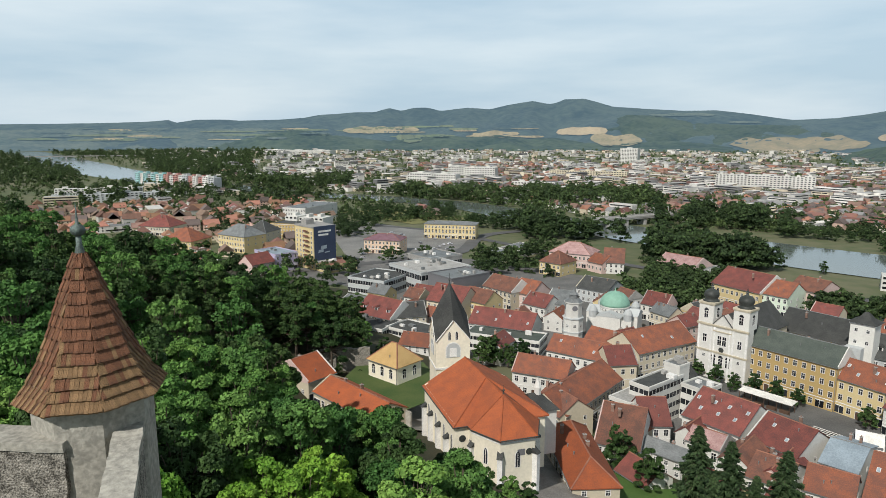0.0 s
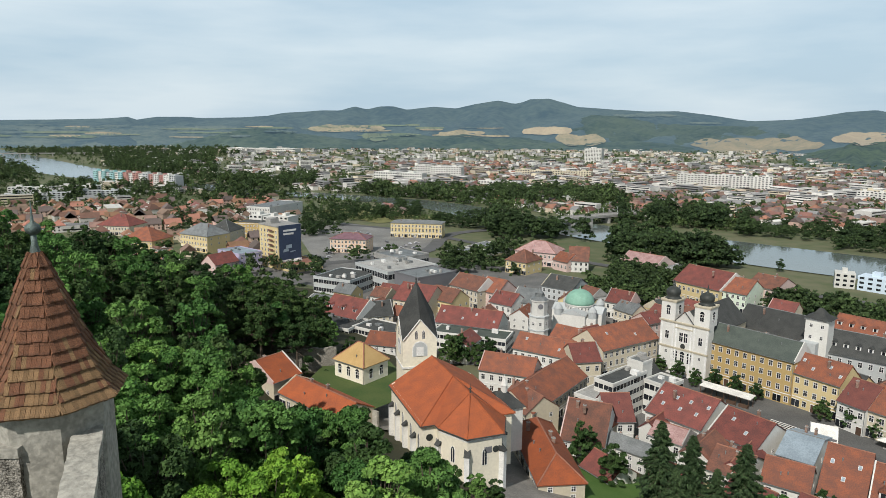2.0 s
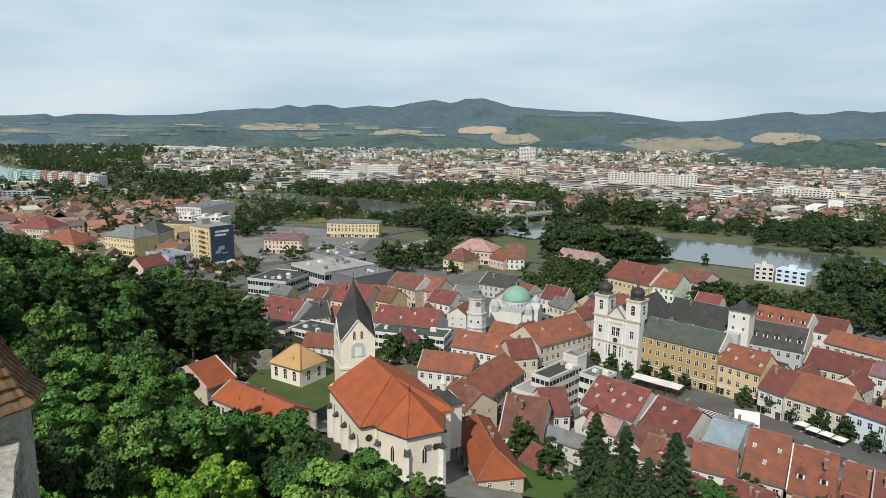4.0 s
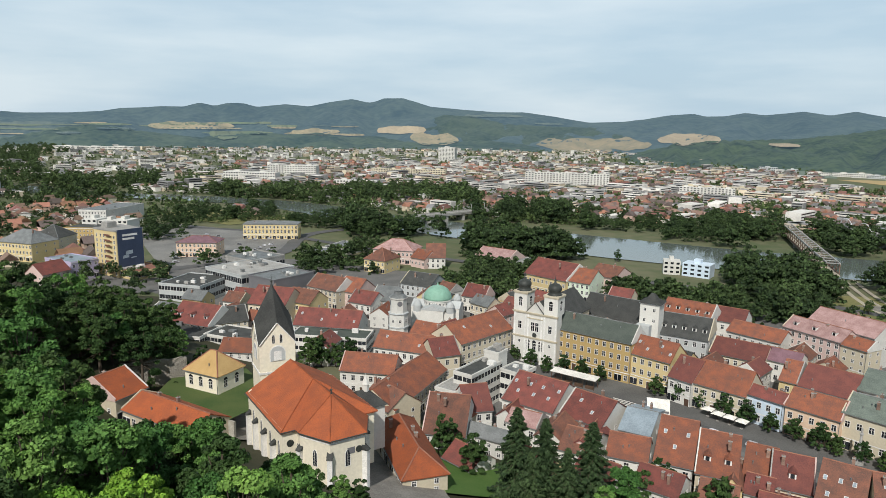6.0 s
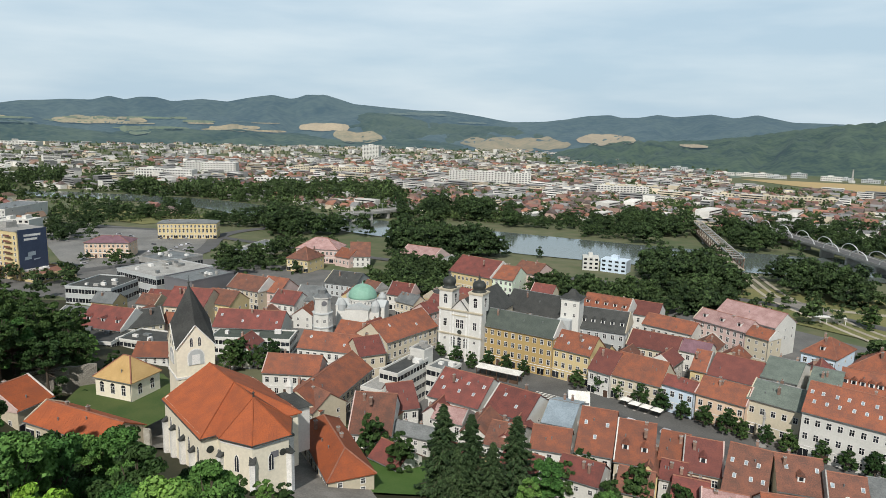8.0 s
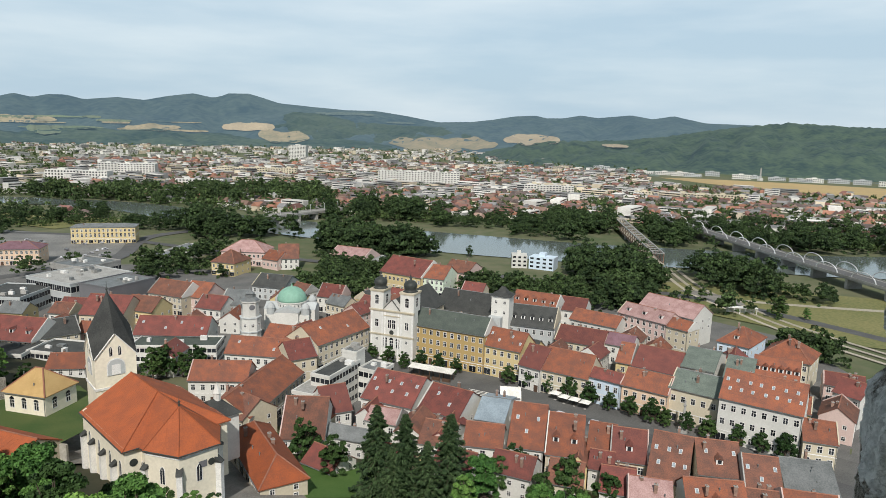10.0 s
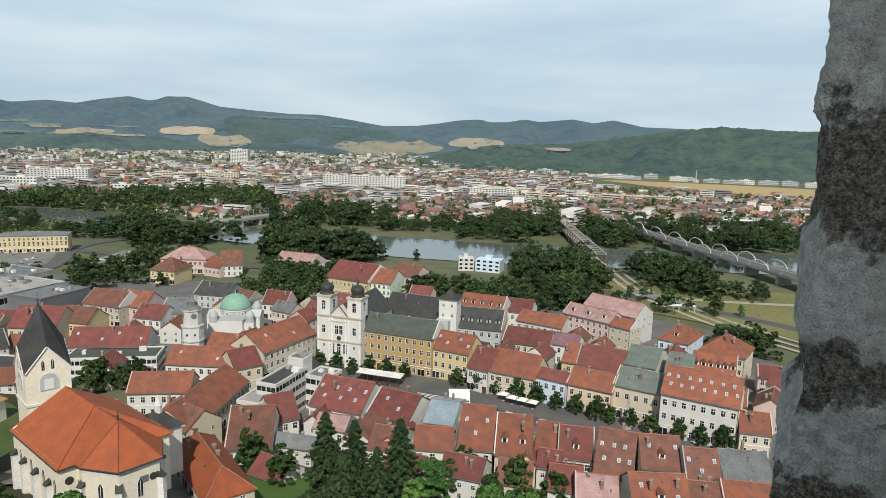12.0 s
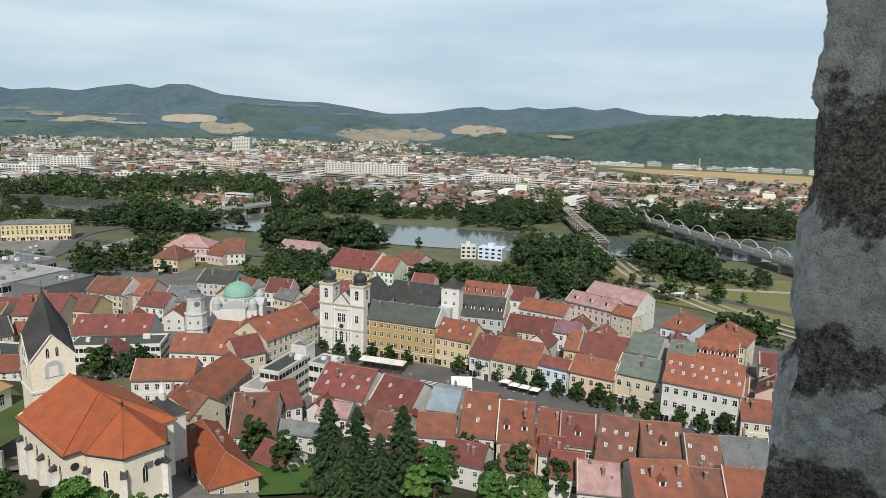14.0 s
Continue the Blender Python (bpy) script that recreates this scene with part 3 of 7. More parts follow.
            for side, x0 in ((0, -0.26), (1, w - 0.04)):
                if rng.random() < 0.28:
                    part_of("fire_wall", Solid().prism([(x0, a, b) for a, b in prof], [(x0 + 0.3, a, b) for a, b in prof]).mesh("fire_wall", rng.choice(("cream", "concrete", "white", "pink"))), th)
        count = rng.choice((0, 1, 1, 2, 3)) if chimneys < 0 else chimneys
        for i in range(count):
            part_of("chimney", CHIMNEY, th, pose(rng.uniform(0.15, 0.85) * w, d / 2 + rng.choice((-1, 1)) * rng.uniform(0.3, d * 0.28), eave + rise - 0.6, 0, 0, rng.choice((0, 90))))
        for i in range(skylights):
            px_ = (i + 0.5 + rng.uniform(-0.2, 0.2)) / skylights * w
            py_ = d * (0.17 if i % 2 else 0.32)
            part_of("skylight", SKYLIGHT, th, pose(min(max(px_, 1), w - 1), py_, eave + py_ * k + 0.22 / math.cos(math.atan(k)), slope, 0, 0))
        for i in range(dormers):
            a, b = (i + 0.5) / dormers * w, d * 0.14
            zb = eave + b * k
            dm = Solid().box(a - 0.8, b, zb - 0.4, a + 0.8, b + 2.2 / max(k, 0.4) * 0.7, zb + 1.5, 0)
            dm.prism([(a - 0.95, b - 0.2, zb + 1.5), (a + 0.95, b - 0.2, zb + 1.5), (a, b - 0.2, zb + 2.2)], [(a - 0.95, b + 3.2, zb + 1.5), (a + 0.95, b + 3.2, zb + 1.5), (a, b + 3.2, zb + 2.2)], 1)
            dm.box(a - 0.45, b - 0.03, zb + 0.25, a + 0.45, b - 0.005, zb + 1.35, 2)
            part_of("dormer", dm.mesh("dormer", "trim_white", roof, "window_glass"), th)
    if archway:
        part_of("archway", ARCHWAY, th, pose(w * 0.4, -0.02, zf))
    # openings, storey by storey
    if floors:
        storey = (eave - 0.5 - zf) / floors
        win = WIN if storey > 2.9 else WIN_SMALL
        n = max(1, int(w / 2.7))
        for fl in range(floors):
            for i in range(n):
                cx = (i + 0.5) * w / n
                z = zf + fl * storey + (storey - 1.75) * 0.45 + 0.1
                if fl == 0 and eave > 7.5 and i % 2 == 0:
                    part_of("door" if i == 2 else "shop_window", DOOR if i == 2 else SHOP, th, pose(cx, 0, zf + 0.02))
                    continue
                part_of("window", WIN_ARCH if arched and fl == 1 else win, th, pose(cx, 0, z))
        ns = min(3, int(d / 4))
        for fl in range(max(0, floors - 2), floors):
            for i in range(ns):
                z = zf + fl * storey + (storey - 1.1) * 0.5
                part_of("window", WIN_SMALL, th, pose(w, (i + 0.5) * d / ns, z, 0, 0, 90))
                part_of("window", WIN_SMALL, th, pose(0, (i + 0.5) * d / ns, z, 0, 0, -90))
    return th


# far side of the square, its back rows, near side, side streets, riverside
house(106.3, 219.9, -53.4, 28.9, 12.4, 15, 5.0, 'slate_green', 'ochre', 'gable', 4)
house(124.1, 197.3, -59.7, 14.4, 12.6, 11.5, 5.0, 'orange', 'ochre_pale', 'gable', 3, skylights=4)
house(128.8, 181.6, -65.4, 8.4, 14.2, 8.5, 5.7, 'brown', 'white', 'gable', 2)
house(133.2, 174.8, -59.5, 16.7, 14.4, 8.5, 5.8, 'orange', 'cream', 'gable', 2)
house(143.0, 161.8, -65.3, 11.2, 7.8, 9, 2.0, 'red', 'skyblue', 'gable', 2)
house(148.2, 151.3, -62.7, 14.7, 11.4, 9, 4.0, 'orange', 'peach', 'gable', 2)
house(156.9, 139.7, -63.2, 15.0, 15.2, 11, 3.8, 'tingreen', 'cream', 'gable', 2)
house(159.4, 123.1, -61.5, 21.8, 16.6, 13.5, 6.2, 'orange', 'white', 'gable', 3, skylights=14)
house(168.7, 102.3, -46.9, 8.4, 10.2, 7.5, 4.1, 'orange', 'cream', 'gable', 2)
house(191.4, 136.1, -55.9, 14.1, 12.4, 11, 5.0, 'orange', 'white', 'gable', 3, dormers=6)
house(213.6, 149.4, -67.9, 16.1, 16.0, 11, 5.6, 'orange', 'cream', 'hip', 3)
house(205.1, 117.1, -84.7, 8.3, 11.6, 10, 3.5, 'red', 'white', 'gable', 3)
house(216.7, 171.0, -70.6, 12.0, 20.0, 9, 5.0, 'orange', 'skyblue', 'hip', 2, dormers=1)
house(200.1, 210.1, -77.1, 23.3, 12.0, 12.5, 3.6, 'pinkroof', 'pink', 'gable', 4, dormers=3)
house(205.4, 187.3, -77.9, 9.5, 9.0, 12, 2.7, 'orange', 'cream', 'gable', 4)
house(215.4, 213.7, -78.2, 27.0, 15.6, 13, 4.7, 'pinkroof', 'white', 'gable', 4)
house(182.7, 221.2, -64.7, 21.5, 11.6, 8.5, 3.5, 'orange', 'white', 'gable', 2)
house(160.1, 202.1, -54.6, 19.0, 14.4, 7.5, 4.3, 'brown', 'cream', 'gable', 2)
house(174.0, 189.8, -57.5, 11.4, 11.8, 8, 3.0, 'purple', 'white', 'gable', 2)
house(166.0, 165.5, -62.0, 15.6, 17.8, 8, 5.3, 'brown', 'cream', 'gable', 2)
house(162.6, 169.9, -55.9, 5.2, 16.4, 8.5, 4.9, 'orange', 'ochre_pale', 'gable', 2)
house(176.8, 153.2, -60.5, 10.8, 22.4, 10.5, 3.9, 'tingreen', 'white', 'gable', 2)
house(180.1, 138.6, -58.0, 8.6, 25.2, 10.5, 4.4, 'tingreen', 'white', 'gable', 2)
house(129.2, 246.2, -54.9, 28.3, 16.6, 13, 6.6, 'slate', 'white', 'gable', 3)
house(146.1, 215.4, -46.9, 18.7, 17.4, 12, 6.1, 'slate', 'greywall', 'gable', 3, dormers=5)
house(167.9, 245.5, -54.7, 21.0, 13.8, 11, 4.8, 'orange', 'white', 'gable', 2, dormers=5)
house(186.0, 235.9, -52.8, 13.4, 14.6, 9, 4.4, 'brown', 'white', 'gable', 2)
house(164.8, 286.5, -50.9, 11.4, 10.0, 8, 3.5, 'red', 'cream', 'gable', 2)
house(67.7, 175.6, -52.7, 16.9, 19.2, 9, 5.8, 'red', 'white', 'gable', 2, skylights=7)
house(79.9, 161.6, -58.1, 13.3, 16.4, 9, 4.9, 'red', 'white', 'gable', 2, skylights=2)
house(91.7, 149.3, -44.5, 8.3, 19.0, 8.5, 2.9, 'tinblue', 'white', 'gable', 2)
house(92.3, 133.3, -41.4, 9.1, 21.6, 7.6, 7.6, 'orange', 'white', 'gable', 2, skylights=3, archway=True)
house(98.8, 125.7, -40.8, 9.3, 19.6, 7.6, 6.9, 'orange', 'cream', 'gable', 2, dormers=2)
house(110.1, 122.9, -45.2, 6.9, 14.6, 7, 5.1, 'orange', 'white', 'gable', 2)
house(106.1, 117.5, -46.5, 6.0, 9.2, 6, 2.8, 'red', 'white', 'gable', 2)
house(112.3, 116.5, -43.3, 8.9, 16.6, 7.5, 5.0, 'brown', 'cream', 'gable', 2, dormers=1)
house(113.9, 105.6, -52.3, 9.1, 21.4, 7.5, 7.5, 'rust', 'cream', 'gable', 2, skylights=6)
house(127.1, 101.7, -39.4, 10.1, 15.4, 7.5, 5.4, 'rust', 'white', 'gable', 2, dormers=1, skylights=3)
house(110.7, 89.8, -35.0, 12.9, 14.8, 7, 5.2, 'orange', 'white', 'gable', 2, skylights=2, dormers=1)
house(131.3, 91.5, -40.9, 8.1, 15.8, 7, 5.5, 'rust', 'cream', 'gable', 2, skylights=3)
house(139.9, 87.2, -40.3, 11.5, 17.4, 7, 4.4, 'tingrey', 'white', 'gable', 2)
house(121.2, 82.4, -39.6, 6.7, 13.8, 7, 4.1, 'rust', 'cream', 'gable', 2)
house(129.5, 79.5, -41.3, 11.5, 14.2, 6, 4.3, 'orange', 'white', 'gable', 2)
house(102.2, 99.2, -41.3, 9.5, 14.0, 6, 4.2, 'pinkroof', 'white', 'gable', 2)
house(101.8, 108.4, -44.6, 8.0, 14.4, 5.5, 2.9, 'red', 'white', 'gable', 1)
house(92.5, 116.3, -44.6, 8.2, 10.2, 6, 3.6, 'rust', 'cream', 'gable', 1)
house(82.7, 139.7, -38.3, 10.1, 11.0, 7, 3.9, 'orange', 'white', 'gable', 2)
house(71.7, 144.8, -45.2, 9.2, 14.0, 7.5, 3.5, 'rust', 'white', 'gable', 2)
house(64.4, 163.6, -47.1, 9.3, 8.2, 7.5, 2.5, 'pinkroof', 'white', 'gable', 2)
house(35.0, 176.3, 50.8, 37.0, 14.6, 8, 5.1, 'orange', 'cream', 'gable', 2)
house(23.4, 212.4, -25.7, 18.5, 12.2, 8, 4.3, 'orange', 'white', 'gable', 2)
house(27.3, 187.9, -64.4, 13.5, 11.8, 8, 4.1, 'rust', 'cream', 'gable', 2)
house(40.1, 162.9, -26.2, 11.6, 19.0, 7, 7.6, 'rust', 'white', 'gable', 2)
house(55.1, 171.7, -1.3, 8.2, 13.4, 7.5, 5.4, 'brown', 'white', 'gable', 2)
house(52.0, 161.9, -45.4, 11.6, 6.2, 6, 1.9, 'tingrey', 'white', 'gable', 2)
house(68.9, 222.3, 29.8, 29.3, 16.4, 10.5, 5.7, 'orange', 'cream', 'gable', 3, skylights=2)
house(52.5, 240.4, -43.8, 22.5, 14.2, 8.5, 5.0, 'orange', 'white', 'gable', 2)
house(56.8, 215.1, 6.3, 10.0, 13.0, 9, 4.6, 'red', 'cream', 'gable', 2)
house(38.4, 234.4, -35.3, 22.3, 12.6, 8, 4.4, 'orange', 'white', 'gable', 2, skylights=2)
house(140.0, 335.5, -60.6, 27.7, 24.2, 10, 7.3, 'red', 'ochre_pale', 'gable', 2)
house(154.7, 313.6, -53.6, 13.7, 18.6, 10, 5.6, 'orange', 'mint', 'gable', 3)
house(172.3, 321.3, -60.9, 15.9, 18.6, 11, 4.7, 'rust', 'pink', 'gable', 3)
house(129.8, 395.9, -52.9, 25.0, 21.4, 8, 5.4, 'pinkroof', 'white', 'gable', 2)
house(150.5, 393.4, -65.4, 17.6, 20.2, 5, 3.0, 'tingrey', 'white', 'flat', 1)
house(100.1, 404.4, -16.4, 12.6, 16.6, 7, 7.5, 'rust', 'white', 'gable', 2)
house(70.4, 430.6, -30.1, 28.0, 19.8, 9, 5.9, 'pinkroof', 'pink', 'hip', 2)
house(60.1, 403.0, -43.4, 15.3, 17.8, 8, 6.2, 'rust', 'ochre_pale', 'hip', 2)
house(92.2, 413.0, -57.8, 12.8, 13.0, 6, 4.6, 'orange', 'pink', 'gable', 1)
house(-15.5, 541.0, -12.0, 43.0, 15.0, 12, 1.6, 'tingrey', 'ochre_pale', 'hip', 3, arched=True)
house(-57.3, 472.9, -14.0, 27.1, 17.0, 10, 3.4, 'purple', 'peach', 'hip', 3)
house(25.1, 450.2, -47.6, 17.1, 31.4, 5, 1.6, 'tingrey', 'white', 'flat', 1)
house(38.7, 463.6, -37.0, 18.6, 31.0, 5, 1.6, 'tingrey', 'white', 'flat', 1)
house(20.6, 331.2, -50.4, 20.3, 14.6, 9.5, 5.1, 'rust', 'cream', 'gable', 3)
house(34.4, 323.2, -46.6, 12.7, 15.4, 8.5, 5.4, 'orange', 'pink', 'gable', 2)
house(37.8, 303.7, -44.3, 13.0, 12.6, 7.5, 4.4, 'red', 'white', 'gable', 2)
house(48.3, 302.9, -31.4, 9.9, 18.4, 8, 4.6, 'tingrey', 'greywall', 'gable', 2)
house(93.4, 301.9, -47.0, 12.4, 10.8, 8, 4.9, 'red', 'white', 'gable', 2)
house(10.8, 271.0, -25.7, 27.8, 15.0, 7.5, 5.3, 'red', 'white', 'gable', 2, dormers=0, skylights=4)
house(-39.2, 286.1, -37.4, 20.7, 17.6, 8, 6.2, 'red', 'cream', 'gable', 2, dormers=3)
house(-20.6, 277.0, 14.9, 13.9, 12.0, 8, 4.8, 'slate', 'cream', 'gable', 3)
house(-7.8, 304.3, -33.1, 18.9, 18.0, 9, 6.3, 'red', 'cream', 'gable', 2)
house(8.4, 306.5, -43.6, 15.1, 13.2, 9, 4.6, 'rust', 'ochre_pale', 'gable', 2)
house(-50.9, 307.3, -29.3, 14.7, 17.8, 6, 2.7, 'tingrey', 'white', 'gable', 1)
house(70.0, 337.9, -42.7, 18.1, 18.4, 7, 4.6, 'slate', 'greywall', 'gable', 2)
house(-104.9, 406.0, 46.1, 16.2, 24.8, 11, 2.5, 'tinblue', 'lilac', 'flat', 3)
house(-113.3, 384.2, 54.1, 17.0, 12.8, 9, 5.1, 'red', 'pink', 'gable', 2)
house(-167.5, 486.6, -33.4, 28.8, 20.4, 12, 7.1, 'tingrey', 'ochre_pale', 'hip', 3)
house(-151.5, 497.7, -17.5, 18.7, 21.2, 12, 7.4, 'slate', 'cream', 'hip', 3)
house(-142.8, 541.0, -15.5, 24.7, 46.6, 12, 4.7, 'slate', 'ochre', 'flat', 4)
house(-213.8, 494.5, -16.8, 26.8, 24.4, 6, 8.5, 'orange', 'ochre_pale', 'hip', 2)
house(-258.6, 555.7, -12.9, 29.8, 23.8, 8, 8.3, 'red', 'cream', 'hip', 2)
house(-155.4, 636.8, -21.4, 25.6, 59.8, 14, 3.0, 'tingrey', 'white', 'flat', 4)
house(77.5, 161.4, -134.8, 13.0, 7.4, 8, 2.6, 'rust', 'white', "gable", 2)
house(85.1, 156.0, -135.3, 15.0, 7.0, 7.5, 2.4, 'red', 'pink', "gable", 2)
house(70.2, 174.7, -134.9, 10.0, 5.4, 7.5, 2.2, 'brown', 'white', "gable", 2)
house(52.1, 178.3, -136.5, 12.0, 9.0, 7, 3.4, 'orange', 'cream', "gable", 2)
house(111.9, 130.8, -133.9, 14.0, 4.7, 6.5, 2.2, 'rust', 'ochre_pale', "gable", 2)


# ---- trees ----
def card_cloud(rng, blobs, count, size, flat=0.35):
    """Leaf cards scattered over the shells of several lumps."""
    vol = np.array([b[3] ** 2 for b in blobs])
    pick = rng.choice(len(blobs), count, p=vol / vol.sum())
    b = np.array(blobs)[pick]
    d = rng.normal(size=(count, 3))
    d /= np.linalg.norm(d, axis=1, keepdims=True)
    d[:, 2] = np.abs(d[:, 2]) * 0.65 + d[:, 2] * 0.35
    rad = b[:, 3] * (0.62 + 0.45 * rng.random(count) ** 0.6)
    c = b[:, :3] + d * rad[:, None] * np.array([1, 1, 0.85])
    n = d + rng.normal(scale=0.55, size=(count, 3))
    n /= np.linalg.norm(n, axis=1, keepdims=True)
    t = np.cross(n, rng.normal(size=(count, 3)))
    t /= np.linalg.norm(t, axis=1, keepdims=True)
    s = np.cross(n, t)
    h = size * (0.6 + 0.8 * rng.random(count))[:, None]
    bend = n * h * flat
    return np.stack([c - t * h - bend * 0.6, c - s * h * 0.7, c + t * h - bend * 0.6, c + s * h * 0.7], axis=1)


def cards_mesh(name, quads, mat):
    k = len(quads)
    me = bpy.data.meshes.new(name)
    me.vertices.add(k * 4)
    me.vertices.foreach_set("co", quads.reshape(-1).astype(np.float32))
    me.loops.add(k * 4)
    me.loops.foreach_set("vertex_index", np.arange(k * 4, dtype=np.int32))
    me.polygons.add(k)
    me.polygons.foreach_set("loop_start", np.arange(0, k * 4, 4, dtype=np.int32))
    me.materials.append(MATS[mat])
    me.update(calc_edges=True)
    return me


def crown_blobs(rng, height, spread, lumps=44):
    """Lumps of a crown: an egg, widest low down, narrowing to an uneven top."""
    blobs = [(0, 0, height * 0.50, spread * 0.55), (0, 0, height * 0.72, spread * 0.38)]
    for i in range(lumps):
        a, z = rng.uniform(0, 2 * math.pi), rng.uniform(0.14, 0.95)
        out = spread * math.sqrt(max(0.02, 1 - ((z - 0.36) / 0.62) ** 2)) * rng.uniform(0.6, 0.98)
        blobs.append((out * math.cos(a), out * math.sin(a), height * z, spread * rng.uniform(0.13, 0.27)))
    return blobs


def limb(s, p, q, r0, r1, sides=6):
    p, q = Vector(p), Vector(q)
    a = (q - p).normalized()
    u = a.cross(Vector((0.3, 0.9, 0.2))).normalized()
    v = a.cross(u)
    ring = [(math.cos(2 * math.pi * i / sides), math.sin(2 * math.pi * i / sides)) for i in range(sides)]
    s.prism([p + (u * c + v * e) * r0 for c, e in ring], [q + (u * c + v * e) * r1 for c, e in ring])


def tube(pts, r, sides=6):
    """One bent pipe through a row of points."""
    pts = [Vector(p) for p in pts]
    v = []
    for i, p in enumerate(pts):
        a = (pts[min(i + 1, len(pts) - 1)] - pts[max(i - 1, 0)]).normalized()
        u = a.cross(Vector((0.31, 0.9, 0.2))).normalized()
        w = a.cross(u)
        v += [p + (u * math.cos(2 * math.pi * k / sides) + w * math.sin(2 * math.pi * k / sides)) * r for k in range(sides)]
    f = [(j * sides + k, j * sides + (k + 1) % sides, (j + 1) * sides + (k + 1) % sides, (j + 1) * sides + k) for j in range(len(pts) - 1) for k in range(sides)]
    return Solid().add(v, f + [tuple(range(sides))[::-1], tuple(range(len(v) - sides, len(v)))])


def leafy_kind(seed, height, spread, cards, size, mat):
    rng = np.random.default_rng(seed)
    blobs = crown_blobs(rng, height, spread)
    wood = Solid()
    limb(wood, (0, 0, -1.0), (0, 0, height * 0.35), spread * 0.075, spread * 0.055, 8)
    limb(wood, (0, 0, height * 0.35), (0.1, 0.1, height * 0.8), spread * 0.055, spread * 0.015)
    for b in blobs[1:]:
        limb(wood, (0, 0, height * 0.28 + 0.2 * b[2]), b[:3], spread * 0.028, spread * 0.008, 5)
    return wood.mesh("trunk", "bark"), cards_mesh("crown", card_cloud(rng, blobs, cards, size), mat)


def conifer_kind(seed, height, spread, cards, mat="needles"):
    """A spruce: whorls of drooping boughs, each bough a ragged spray of needle cards."""
    rng = np.random.default_rng(seed)
    boughs, quads = 150, []
    wood = Solid()
    limb(wood, (0, 0, -0.5), (0, 0, height * 0.97), spread * 0.06, 0.03, 7)
    per = cards // boughs
    for i in range(boughs):
        f = (i + rng.uniform(0, 0.8)) / boughs
        z = height * (0.06 + 0.92 * f ** 0.85)
        reach = spread * (1 - f) ** 0.85 * rng.uniform(0.6, 1.12) + 0.25
        a = i * 2.4 + rng.uniform(-0.4, 0.4)
        d = np.array([math.cos(a), math.sin(a), 0.0])
        n = np.array([-math.sin(a), math.cos(a), 0.0])
        t = rng.random(per) ** 0.7
        wide = (0.30 * reach * (1.05 - t)) * rng.normal(scale=0.6, size=per)
        c = d * (t * reach)[:, None] + n * wide[:, None]
        c[:, 2] = z - 0.30 * reach * t ** 1.3 + 0.14 * reach * t ** 4 - np.abs(rng.normal(scale=0.22, size=per))
        u = d * 0.8 + n * np.sign(wide)[:, None] * 0.5 + rng.normal(scale=0.3, size=(per, 3))
        v = np.cross(u, np.array([0, 0, 1.0])) + rng.normal(scale=0.25, size=(per, 3))
        h = (0.2 + 0.25 * rng.random(per))[:, None]
        quads.append(np.stack([c - u * h, c - v * h * 0.4, c + u * h - np.array([0, 0, 0.12]), c + v * h * 0.4], axis=1))
        limb(wood, (0, 0, z), tuple(d * reach * 0.8 + np.array([0, 0, z - 0.2 * reach])), 0.06, 0.02, 4)
    return wood.mesh("trunk", "bark"), cards_mesh("crown", np.concatenate(quads), mat)


def tree(kind, x, y, scale, label, category="tree", group="", z=None, turn=0.0, name="tree"):
    th = thing(name, pose(x, y, hill(x, y) if z is None else z, 0, 0, turn) @ Matrix.Scale(scale, 4), label, category, group)
    part_of("trunk", kind[0], th)
    part_of("crown", kind[1], th)
    return th


NEAR = [leafy_kind(11 + i, 15, 5.0, 15000, 0.22, m) for i, m in enumerate(("leaf_mid", "leaf_mid", "leaf_dark"))]
BRIGHT = [leafy_kind(31, 14, 4.6, 15000, 0.21, "leaf_bright"), leafy_kind(32, 14, 4.8, 15000, 0.21, "leaf_lit_pale")]
MIDWOOD = [leafy_kind(41 + i, 16, 5.2, 8000, 0.29, m) for i, m in enumerate(("leaf_dark", "leaf_dark", "leaf_mid"))]
STREET = [leafy_kind(51 + i, 6.2, 2.2, 1500, 0.26, "leaf_dark") for i in range(2)]
SPRUCE = [conifer_kind(61 + i, 18, 5.4, 13500) for i in range(3)]


def at_bearing(az, r):
    return r * math.sin(radians(az)), r * math.cos(radians(az))


# slope below the turret: near crowns
rng = random.Random(3)
spots = []
for k in range(4000):
    az, r = rng.uniform(-40, 3), rng.uniform(34, 124)
    x, y = at_bearing(az, r)
    size = rng.uniform(0.8, 1.2)
    top = hill(x, y) + 15 * size
    limit = np.interp(az, [-40, -26, -18, -15, -12.3, -10, -8, -5, -2, 1, 4], [12, 15, 17, 19, 22.4, 23.0, 23.2, 23.6, 26.2, 27, 29])
    if math.degrees(math.atan2(88 - top, r)) < limit or any((x - a) ** 2 + (y - b) ** 2 < (3.1 * (size + c)) ** 2 for a, b, c in spots):
        continue
    if az > -6 and r > 112 or math.hypot(x + 42, y - 148) < 24:
        continue
    spots.append((x, y, size))
for i, (x, y, size) in enumerate(spots):
    r, az = math.hypot(x, y), math.degrees(math.atan2(x, y))
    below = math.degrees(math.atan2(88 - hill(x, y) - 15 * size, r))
    # lighter foliage and sunlit look both put into leaf colour, by angle below the eye
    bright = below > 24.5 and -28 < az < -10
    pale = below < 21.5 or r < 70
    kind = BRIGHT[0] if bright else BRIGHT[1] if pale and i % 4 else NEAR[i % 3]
    tree(kind, x, y, size, "bright yellow-green broadleaf tree on the castle slope" if bright else "deep green broadleaf tree on the castle slope", "tree", "slope trees", turn=rng.uniform(0, 360))
